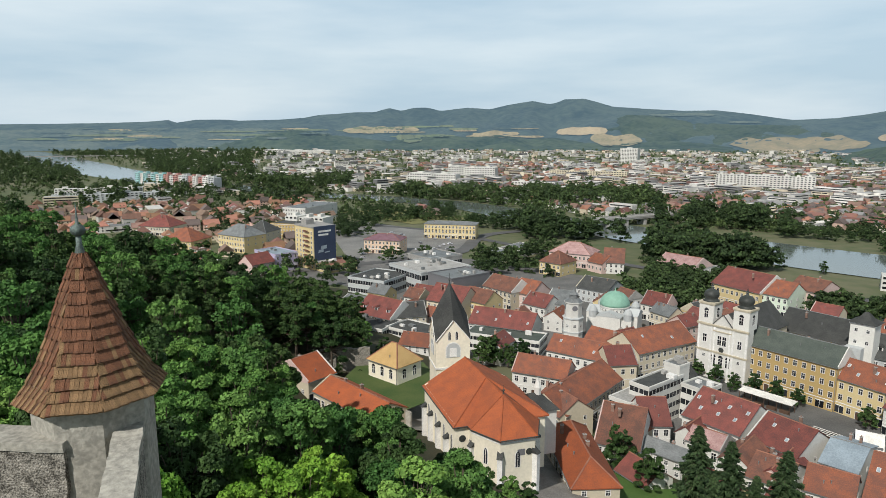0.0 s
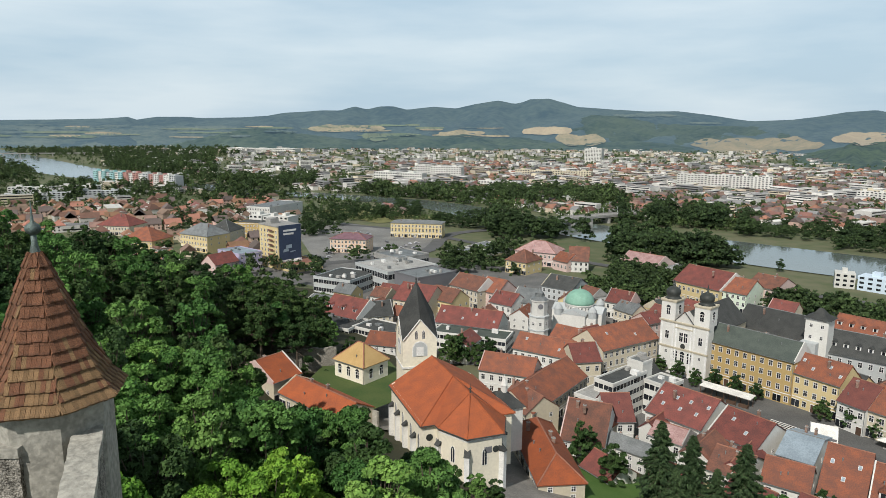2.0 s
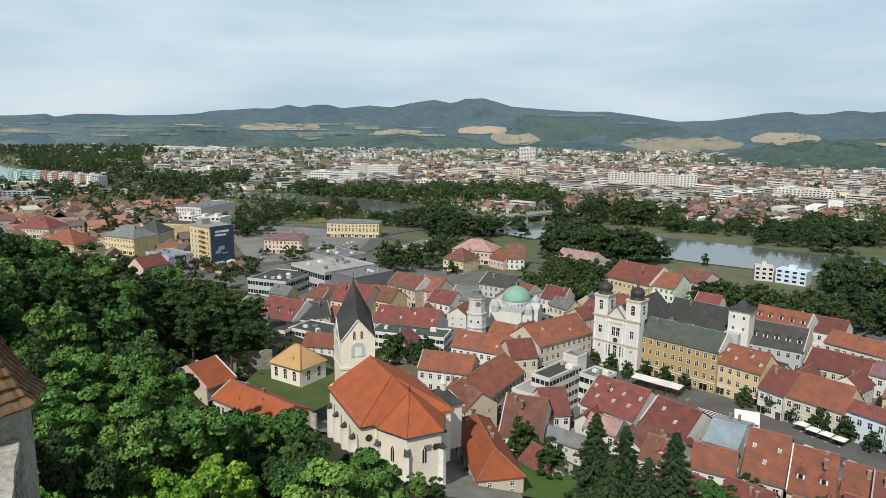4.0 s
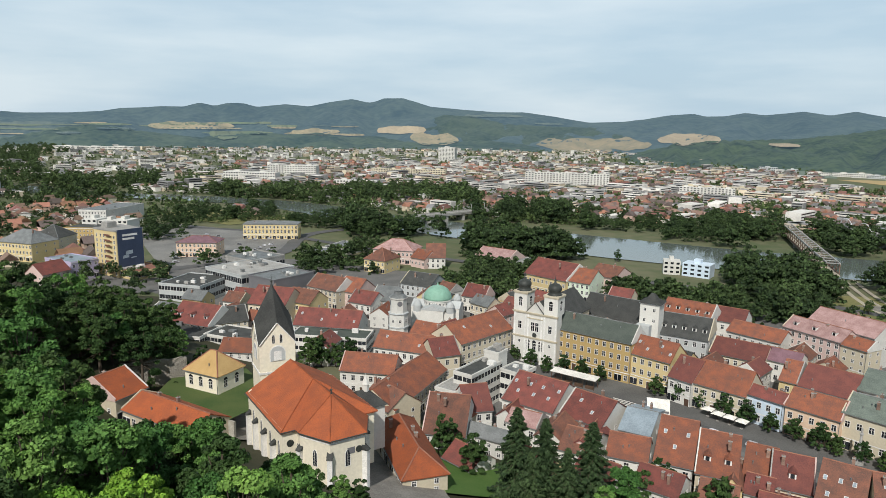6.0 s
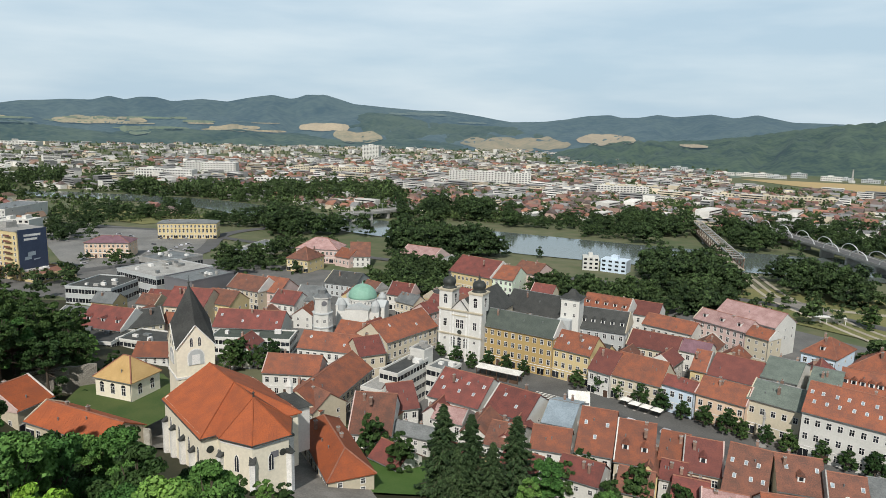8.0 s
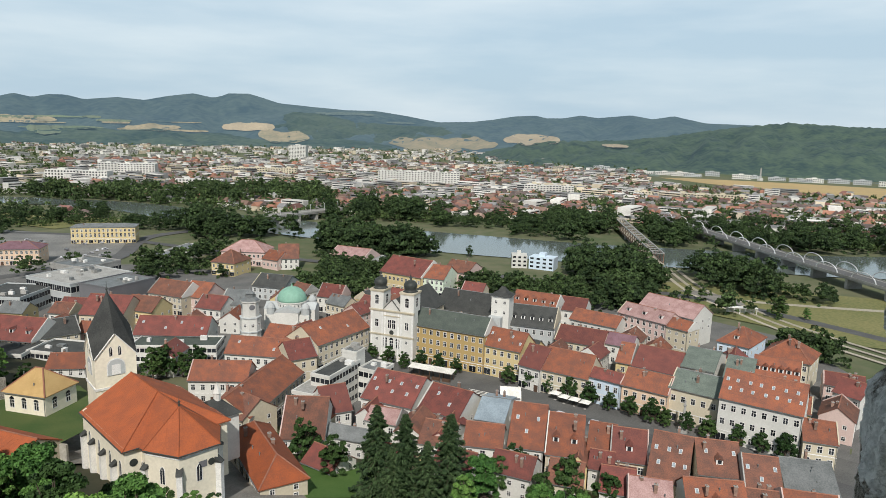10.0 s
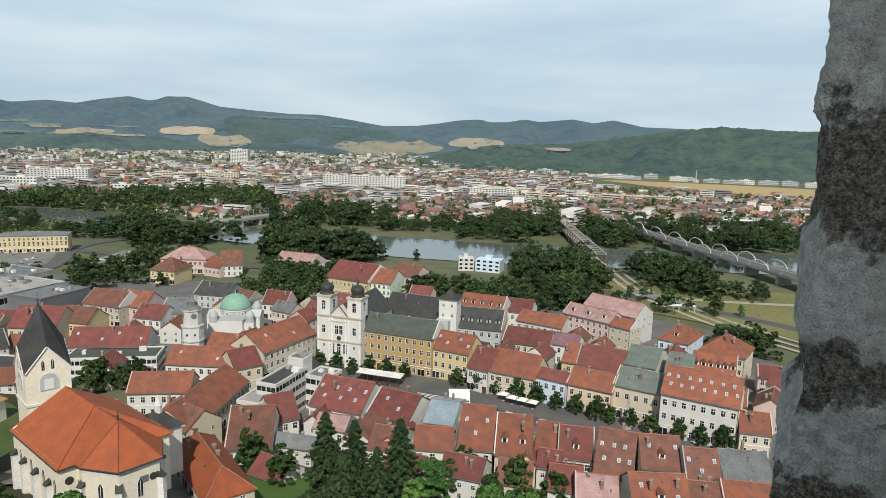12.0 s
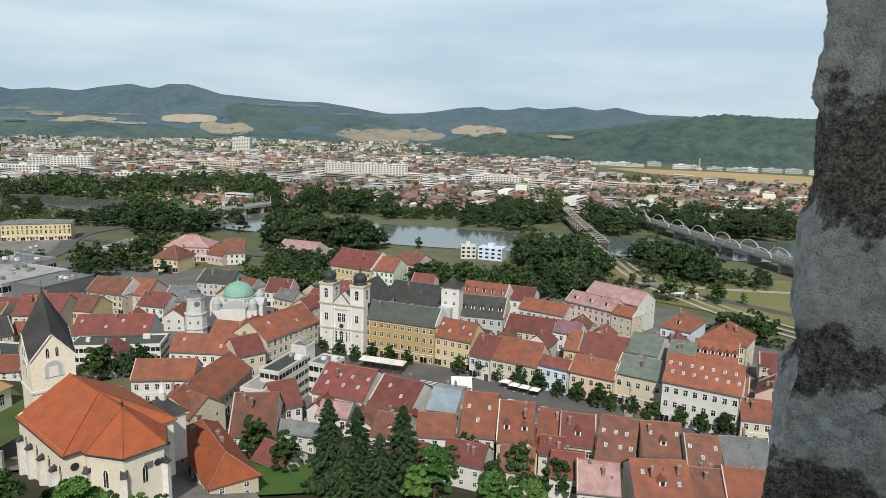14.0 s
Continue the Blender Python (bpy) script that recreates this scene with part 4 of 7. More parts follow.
for az, r, s in ((22.6, 138, 1.25), (25.2, 136, 1.2), (29.4, 138, 1.25), (27.3, 131, 0.95), (24.0, 128, 0.85)):
    x, y = at_bearing(az, r)
    tree(SPRUCE[int(az * 7) % 3], x, y, s, "tall dark green spruce below the castle", "spruce", "spruces", turn=rng.uniform(0, 360), name="spruce")
for az, r, k, s in ((32.5, 134, 1, 0.95), (30.9, 128, 0, 0.7), (38.0, 128, 1, 0.75), (40.2, 124, 0, 0.8), (41.8, 129, 1, 0.7), (36.3, 120, 2, 0.3), (34.2, 121, 0, 0.32), (18.6, 150, 2, 0.7), (3.6, 104, 2, 0.5), (6.2, 106, 0, 0.45), (8.0, 108, 2, 0.4), (0.6, 101, 2, 0.6), (61.0, 120, 0, 0.6), (58.5, 118, 1, 0.65)):
    x, y = at_bearing(az, r)
    tree(NEAR[k], x, y, s, "green broadleaf tree at the foot of the castle rock", "tree", "garden trees", turn=rng.uniform(0, 360))



def clear_of_houses(x, y, margin=2.0):
    return all(abs(x - fx) > fr + margin or abs(y - fy) > fr + margin or math.hypot(x - fx, y - fy) > fr + margin for fx, fy, fr, *_ in FOOTPRINTS)


def grown(x, y):
    """Tall stands below the square, lower willows up and down the river."""
    az, r = math.degrees(math.atan2(x, y)), math.hypot(x, y)
    return np.interp(az, [-30, 4, 7, 27, 29, 36, 38, 60], [0.6, 0.6, 1.0, 1.05, 0.6, 0.6, 0.85, 0.85]) if 440 < r < 760 else 1.0


def wood_stuff(name, spots, label, size, cards, card, mat, seed, lift=0.0):
    """Far woods: lumpy crowns merged into one sheet of leaf cards."""
    rg = np.random.default_rng(seed)
    kinds = [card_cloud(rg, crown_blobs(rg, 1.0, rg.uniform(0.34, 0.5), 13), cards, card) for _ in range(7)]
    allq = []
    for i, (x, y) in enumerate(spots):
        s = size * rg.uniform(0.6, 1.25) * grown(x, y)
        a = rg.uniform(0, 6.28)
        q = kinds[i % 7] * s
        c, n = math.cos(a), math.sin(a)
        allq.append(np.stack([q[..., 0] * c - q[..., 1] * n + x, q[..., 0] * n + q[..., 1] * c + y, q[..., 2] - 0.12 * s + lift], axis=-1))
    ob = new(name, cards_mesh(name, np.concatenate(allq), mat))
    return tagged(ob, label, "trees", kind="stuff")


# ---- river, roads, open ground ----
RIVER = [(-1700, 2700), (-1130, 1960), (-700, 1400), (-440, 1120), (-335, 1040), (-225, 945), (-125, 890), (-45, 838), (12, 795), (58, 732), (100, 655), (158, 575), (212, 508), (266, 447), (330, 385), (400, 335), (480, 275), (640, 200), (900, 60)]
RIVER_W = [150, 140, 130, 80, 60, 56, 55, 56, 58, 62, 68, 76, 88, 92, 86, 80, 84, 90, 90]


def ribbon(name, line, width, z, mat, label, category, steps=8):
    """A strip along a smooth line."""
    pts = [Vector((*p, 0)) for p in line]
    ws = width if isinstance(width, (list, tuple)) else [width] * len(pts)
    v, f = [], []
    path = []
    for i in range(len(pts) - 1):
        p0, p1, p2, p3 = pts[max(i - 1, 0)], pts[i], pts[i + 1], pts[min(i + 2, len(pts) - 1)]
        for k in range(steps):
            t = k / steps
            q = 0.5 * (2 * p1 + (p2 - p0) * t + (2 * p0 - 5 * p1 + 4 * p2 - p3) * t * t + (3 * p1 - p0 - 3 * p2 + p3) * t ** 3)
            path.append((q, ws[i] + (ws[i + 1] - ws[i]) * t))
    path.append((pts[-1], ws[-1]))
    for i, (q, w) in enumerate(path):
        a, b = path[max(i - 1, 0)][0], path[min(i + 1, len(path) - 1)][0]
        n = (b - a).normalized().cross(Vector((0, 0, 1))) * w / 2
        v += [(q.x - n.x, q.y - n.y, z), (q.x + n.x, q.y + n.y, z)]
    f = [(2 * i, 2 * i + 1, 2 * i + 3, 2 * i + 2) for i in range(len(path) - 1)]
    ob = new(name, mesh_of(name, v, f, [mat]))
    if ob.data.polygons[0].normal.z < 0:
        ob.data.flip_normals()
    return tagged(ob, label, category, kind="structure"), path


river, river_path = ribbon("water", RIVER, RIVER_W, 0.25, "river_water", "wide grey-green river between wooded banks", "river")


def river_gap(x, y):
    """Distance from the river's edge, negative in the water."""
    return min(math.hypot(x - q.x, y - q.y) - w / 2 for q, w in river_path)


def sheet(name, pts, z, mat, label, category):
    ob = new(name, mesh_of(name, [(x, y, z) for x, y in pts], [tuple(range(len(pts)))], [mat]))
    if ob.data.polygons[0].normal.z < 0:
        ob.data.flip_normals()
    return tagged(ob, label, category, kind="structure")


# ---- parish church on its terrace ----
def local_frame(x, y, yaw):
    return pose(x, y, 0, 0, 0, yaw)


def parish_church():
    # local y runs from the apse (0) to the tower, x to the church's own left
    m = pose(12.5, 129.0, 0, 0, 0, 17.4)
    th = thing("church", m, "cream Gothic church with bright orange tile roofs and buttressed apse", "church")
    z0, ze, zr = 16.0, 28.5, 34.3
    choir = [(-7.0, 2.5), (-7.2, -1.0), (-3.6, -7.4), (3.9, -7.4), (7.2, -1.0), (7.0, 2.5)]
    part_of("choir_wall", Solid().prism([(x, y, z0) for x, y in choir], [(x, y, ze) for x, y in choir]).mesh("choir_wall", "church_wall"), th)
    nave = Solid()
    prof = [(-10.2, z0), (10.2, z0), (10.2, ze), (0, zr - 0.1), (-10.2, ze)]
    nave.box(-10.2, 1.0, z0, 10.2, 23.4, ze)
    nave.prism([(x, 23.4, z) for x, z in prof], [(x, 23.9, z) for x, z in prof])
    part_of("nave_wall", nave.mesh("nave_wall", "church_wall"), th)
    o = 0.6
    # roofs as closed shells
    roof = Solid()
    rim = [(-7.5, 9.0), (-7.7, -1.2), (-3.9, -8.0), (4.2, -8.0), (7.7, -1.2), (7.5, 9.0)]
    e = ze - 0.35
    v = [(x, y, e) for x, y in rim] + [(0, 0, zr), (0, 10, zr)] + [(x, y, e - 0.25) for x, y in rim]
    roof.add(v, [(0, 1, 6, 7), (1, 2, 6), (2, 3, 6), (3, 4, 6), (4, 5, 7, 6), (8, 9, 1, 0), (9, 10, 2, 1), (10, 11, 3, 2), (11, 12, 4, 3), (12, 13, 5, 4)])
    part_of("choir_roof", roof.mesh("choir_roof", "church_tile"), th)
    nr = Solid()
    a, b, c, d = (-10.8, 0.4), (10.8, 0.4), (10.8, 24.2), (-10.8, 24.2)
    v = [(*a, e), (*b, e), (*c, e), (*d, e), (0, 10, zr), (0, 24.2, zr)]
    v += [(x, y, z - 0.25) for x, y, z in v]
    nr.add(v, [(0, 1, 4), (1, 2, 5, 4), (3, 0, 4, 5), (6, 7, 1, 0), (7, 8, 2, 1), (9, 6, 0, 3), (8, 11, 5, 2), (11, 9, 3, 5)])
    part_of("nave_roof", nr.mesh("nave_roof", "church_tile"), th)
    crest = [((0, 0, zr), (0, 24.2, zr)), ((*a, e), (0, 10, zr)), ((*b, e), (0, 10, zr))] + [((x, y, e), (0, 0, zr)) for x, y in rim[1:5]]
    for line in crest:
        part_of("ridge", crest_solid([line], 0.14).mesh("ridge", "church_tile"), th)
    gut = crest_solid([((*rim[i], e - 0.1), (*rim[i + 1], e - 0.1)) for i in range(1, 4)] + [((*rim[0][:1], 0.4, e - 0.1), (*rim[1], e - 0.1)), ((*a, e - 0.1), (*d, e - 0.1)), ((*a, e - 0.1), (-7.5, 0.4, e - 0.1))], 0.16)
    part_of("gutter", gut.mesh("gutter", "dark_copper"), th)
    part_of("finial", Solid().turned([(0.22, zr), (0.12, zr + 0.6), (0.3, zr + 0.9), (0.05, zr + 1.2), (0.04, zr + 2.0)], 8).mesh("finial", "dark_copper"), th)
    # cornice frieze, buttresses, lancets
    for i in range(1, 4):
        p, q = Vector((*choir[i], 0)), Vector((*choir[i + 1], 0))
        n = (q - p).normalized()
        ang = math.degrees(math.atan2(n.y, n.x))
        ln = (q - p).length
        fm = Matrix.Translation(p) @ pose(0, 0, 0, 0, 0, ang)
        part_of("frieze", Solid().box(0, -0.12, ze - 1.3, ln, -0.003, ze - 0.45).mesh("frieze", "trim_white"), th, fm)
        part_of("lancet_window", LANCET, th, fm @ pose(ln / 2, 0, ze - 6.6))
    for x, y, ang in ((-7.1, -1.0, -155), (-3.6, -7.4, -120), (3.9, -7.4, -60), (7.1, -1.0, -25)):
        part_of("buttress", BUTTRESS, th, pose(x, y, 0, 0, 0, ang + 90) @ Matrix.Translation((0, 0.4, 0)))
    for y in (5.5, 11.5, 17.5, 22.5):
        part_of("buttress", BUTTRESS, th, pose(-10.2, y, 0, 0, 0, -90) @ Matrix.Translation((0, 0.3, -0.8)))
    for y in (3.2, 8.5, 14.5, 20.0):
        part_of("lancet_window", LANCET, th, pose(-10.2, y, ze - 6.5, 0, 0, -90))
    part_of("lancet_window", LANCET, th, pose(-7.1, 0.6, ze - 6.8, 0, 0, -90))
    part_of("sundial", Solid().box(-0.9, -0.08, 0, 0.9, 0, 1.5).mesh("sundial", "greywall"), th, pose(-8.6, 1.0, ze - 7.4))
    part_of("medallion", Solid().turned([(0.75, 0), (0.75, 0.08), (0.55, 0.1), (0.55, 0.04), (0.1, 0.04)], 20).mesh("medallion", "dark_copper"), th, pose(-8.6, 0.98, ze - 3.2, 90))
    part_of("panel", Solid().box(-0.8, -0.08, 0, 0.8, 0, 1.3).mesh("panel", "darkgrey"), th, pose(0.9, -7.4, ze - 4.2))
    part_of("medallion", Solid().turned([(0.7, 0), (0.7, 0.08), (0.5, 0.1), (0.5, 0.04), (0.1, 0.04)], 20).mesh("medallion", "dark_copper"), th, pose(2.6, -7.42, ze - 3.6, 90))
    # side chapel on the far flank with a lantern
    sc = Solid().box(10.0, 6, z0, 15.5, 15, 26.5)
    part_of("side_chapel", sc.mesh("side_chapel", "white"), th)
    sr = Solid()
    v = [(9.9, 5.4, 26.5), (16.1, 5.4, 26.5), (16.1, 15.6, 26.5), (9.9, 15.6, 26.5), (10.2, 10, 29.3), (12.5, 10, 29.3)]
    sr.add(v, [(0, 1, 5, 4), (1, 2, 5), (2, 3, 4, 5), (3, 0, 4)])
    part_of("side_roof", sr.mesh("side_roof", "slate"), th)
    lan = Solid().turned([(0.8, 28.6), (0.8, 30.4), (1.0, 30.5), (0.25, 32.2), (0.05, 33.0)], 8, 12.6, 10)
    part_of("lantern", lan.mesh("lantern", "white"), th)
    return th


def lancet(w=0.9, h=3.4):
    pts = [(-w / 2, 0), (w / 2, 0), (w / 2, h * 0.78), (w * 0.3, h * 0.92), (0, h), (-w * 0.3, h * 0.92), (-w / 2, h * 0.78)]
    big = [(x * 1.35, -0.12 + z * 1.07) for x, z in pts]
    s = Solid().prism([(x, -0.05, z) for x, z in big], [(x, 0.05, z) for x, z in big], 0)
    s.prism([(x, -0.09, z) for x, z in pts], [(x, -0.055, z) for x, z in pts], 1)
    s.box(-0.04, -0.12, 0, 0.04, -0.095, h * 0.9, 0)
    return s.mesh("lancet_window", "trim_white", "window_glass")


LANCET = lancet()
BUTTRESS = Solid().box(-0.5, -1.3, 14.5, 0.5, 0.2, 24.6).add([(-0.62, -1.5, 24.5), (0.62, -1.5, 24.5), (0.62, 0.1, 25.7), (-0.62, 0.1, 25.7), (-0.62, 0.1, 24.4), (0.62, 0.1, 24.4)], [(0, 1, 2, 3), (0, 3, 4), (1, 5, 2), (4, 5, 1, 0)], 1).mesh("buttress", "trim_white", "slate")
parish_church()


def steeple():
    th = thing("church_tower", pose(1.6, 159.5, 0, 0, 0, 12), "square cream church tower with tall dark pointed roof", "tower")
    h, z0, zc, zg, zt = 4.25, 12.0, 37.2, 42.3, 51.0
    body = Solid().box(-h, -h, z0, h, h, zc)
    for i in range(4):
        r = pose(0, 0, 0, 0, 0, 90 * i)
        tri = [r @ Vector(c) for c in ((-h, -h, zc), (h, -h, zc), (0, -h, zg))]
        inn = [r @ Vector(c) for c in ((-h, -h + 0.4, zc), (h, -h + 0.4, zc), (0, -h + 0.4, zg))]
        body.prism(tri, inn)
    part_of("tower_wall", body.mesh("tower_wall", "church_wall"), th)
    part_of("string_course", Solid().box(-h - 0.2, -h - 0.2, 30.0, h + 0.2, h + 0.2, 30.5).mesh("string_course", "trim_white"), th)
    roof = Solid()
    k = h + 0.25
    c = [(-k, -k, zc - 0.1), (k, -k, zc - 0.1), (k, k, zc - 0.1), (-k, k, zc - 0.1)]
    g = [(0, -k, zg + 0.15), (k, 0, zg + 0.15), (0, k, zg + 0.15), (-k, 0, zg + 0.15)]
    v = c + g + [(0, 0, zt)]
    roof.add(v, [(0, 4, 8), (4, 1, 8), (1, 5, 8), (5, 2, 8), (2, 6, 8), (6, 3, 8), (3, 7, 8), (7, 0, 8)])
    spire = part_of("spire", roof.mesh("spire", "slate"), th)
    part_of("finial", Solid().turned([(0.3, zt - 0.5), (0.12, zt + 0.2), (0.28, zt + 0.6), (0.05, zt + 0.9), (0.04, zt + 2.2)], 8).mesh("finial", "dark_copper"), spire)
    for i in range(4):
        r = pose(0, 0, 0, 0, 0, 90 * i)
        edges = [(r @ Vector((-h, -h - 0.12, zc)), r @ Vector((0, -h - 0.12, zg))), (r @ Vector((h, -h - 0.12, zc)), r @ Vector((0, -h - 0.12, zg)))]
        part_of("gable_trim", crest_solid(edges, 0.2).mesh("gable_trim", "trim_white"), th)
        part_of("arch_recess", ARCH, th, r @ pose(0, -h, 33.0))
        part_of("belfry_window", LANCET, th, r @ pose(-0.9, -h, 37.4) @ Matrix.Scale(0.62, 4))
        part_of("belfry_window", LANCET, th, r @ pose(0.9, -h, 37.4) @ Matrix.Scale(0.62, 4))
    return th


ring = [(1.7 * math.cos(a), 1.7 * math.sin(a) + 1.9) for a in np.linspace(0, math.pi, 13)]
outer = [(-1.7, 0), (1.7, 0)] + ring
ARCH = Solid().prism([(x * 1.12, -0.10, z * 1.06) for x, z in outer], [(x * 1.12, 0.04, z * 1.06) for x, z in outer], 0).prism([(x, -0.14, z) for x, z in outer], [(x, -0.105, z) for x, z in outer], 1).box(-0.9, -0.2, 0.1, 0.9, -0.145, 2.4, 0).mesh("arch_recess", "trim_white", "greywall")
steeple()

# chapel, parish houses and old walls on the terrace
house(-21.9, 185.2, -41.6, 12.0, 9.8, 22.2, 4.6, "gold_tile", "church_wall", "hip", 0, chimneys=0, name="chapel")
chapel_thing = bpy.data.objects["chapel"]
tagged(chapel_thing, "small cream chapel with golden tile hipped roof", "chapel")
for px_ in (2.2, 5.8, 9.4):
    part_of("window", WIN_ARCH, chapel_thing, pose(px_, 0, 18.2))
for px_ in (2.8, 7.0):
    part_of("window", WIN_ARCH, chapel_thing, pose(12.0, px_, 18.2, 0, 0, 90))
house(25.8, 156.0, -87.3, 28.5, 10.2, 14.2, 4.0, "church_tile", "cream", "hip", 2, chimneys=3)
house(-36.0, 167.4, 49.6, 9.3, 15.4, 21.8, 4.2, "church_tile", "cream", "gable", 1)
house(-34.1, 165.2, -46.4, 25.0, 10.8, 20.2, 2.7, "church_tile", "cream", "gable", 1)


def draped(name, x0, y0, x1, y1, lift, mat, label, category):
    """A sheet laid over the slope."""
    v, f = [], []
    n = 16
    for j in range(n):
        for i in range(n):
            x, y = x0 + (x1 - x0) * i / (n - 1), y0 + (y1 - y0) * j / (n - 1)
            v.append((x, y, hill(x, y) + lift))
    for j in range(n - 1):
        for i in range(n - 1):
            f.append((j * n + i, j * n + i + 1, (j + 1) * n + i + 1, (j + 1) * n + i))
    tagged(new(name, mesh_of(name, v, f, [mat], smooth=True)), label, category, kind="structure")


def rough_wall(name, ax, ay, bx, by, z0, z1, thick, mat, label, amp=0.15, step=0.8):
    """An old rubble wall with an uneven face and crest."""
    L = math.hypot(bx - ax, by - ay)
    n, k = max(2, int(L / step)), max(2, int((z1 - z0) / step))
    yaw = math.degrees(math.atan2(by - ay, bx - ax))
    v, f = [], []
    for side in (0, 1):
        for j in range(k + 1):
            for i in range(n + 1):
                p = Vector((L * i / n, side * thick, z0 + (z1 - z0) * j / k))
                w = noise.noise_vector(p * 0.9 + Vector((ax, ay, side * 5)))
                crest = noise.noise(Vector((p.x * 0.5, ax, 2))) * amp * 4 if j == k else 0
                v.append((p.x, p.y + w.y * amp, p.z + crest))
    m = (n + 1) * (k + 1)
    for j in range(k):
        for i in range(n):
            q = (j * (n + 1) + i, j * (n + 1) + i + 1, (j + 1) * (n + 1) + i + 1, (j + 1) * (n + 1) + i)
            f += [q, tuple(m + c for c in reversed(q))]
    for i in range(n):
        f.append((k * (n + 1) + i, k * (n + 1) + i + 1, m + k * (n + 1) + i + 1, m + k * (n + 1) + i))
    for i in (0, n):
        for j in range(k):
            f.append((j * (n + 1) + i, (j + 1) * (n + 1) + i, m + (j + 1) * (n + 1) + i, m + j * (n + 1) + i))
    ob = new(name, mesh_of(name, v, f, [mat]))
    ob.matrix_basis = pose(ax, ay, 0, 0, 0, yaw)
    return tagged(ob, label, "wall")


rough_wall("stone_wall", -39.5, 190.5, -22.3, 193.5, 9, 22.6, 0.9, "rubble", "old rubble stone wall behind the chapel garden")
rough_wall("stone_wall", -24, 168, -8, 153, 14, 19.5, 0.6, "old_plaster", "weathered plastered terrace wall beside the church")
sheet("ground_terrace", [(-30, 178), (-12, 158), (2, 172), (-6, 196), (-24, 204)], 16.9, "grass", "trimmed grass terrace around the chapel", "lawn")
draped("ground_lawn", 36.5, 126, 62, 150, 0.45, "lawn", "trimmed bright green lawn below the parish house", "lawn")
draped("pavement_churchyard", 16, 112, 36.4, 172, 0.4, "churchyard", "pale worn paving beside the church", "pavement")
draped("pavement_terrace", -14.5, 150, 3, 178, 0.5, "churchyard", "pale worn paving between church and chapel", "pavement")
for i in range(7):
    x, y = -26 + 2.6 * i, 176 - 2.2 * i
    p = thing("garden_post", pose(x, y, hill(x, y) - 0.3), "small pale stone post of the terrace railing", "post", "terrace posts")
    part_of("shaft", Solid().box(-0.3, -0.3, 0, 0.3, 0.3, 2.4).mesh("shaft", "cream"), p)
    part_of("cap", Solid().prism([(-0.42, -0.42, 2.4), (0.42, -0.42, 2.4), (0.42, 0.42, 2.4), (-0.42, 0.42, 2.4)], [(-0.1, -0.1, 2.8), (0.1, -0.1, 2.8), (0.1, 0.1, 2.8), (-0.1, 0.1, 2.8)]).mesh("cap", "trim_white"), p)


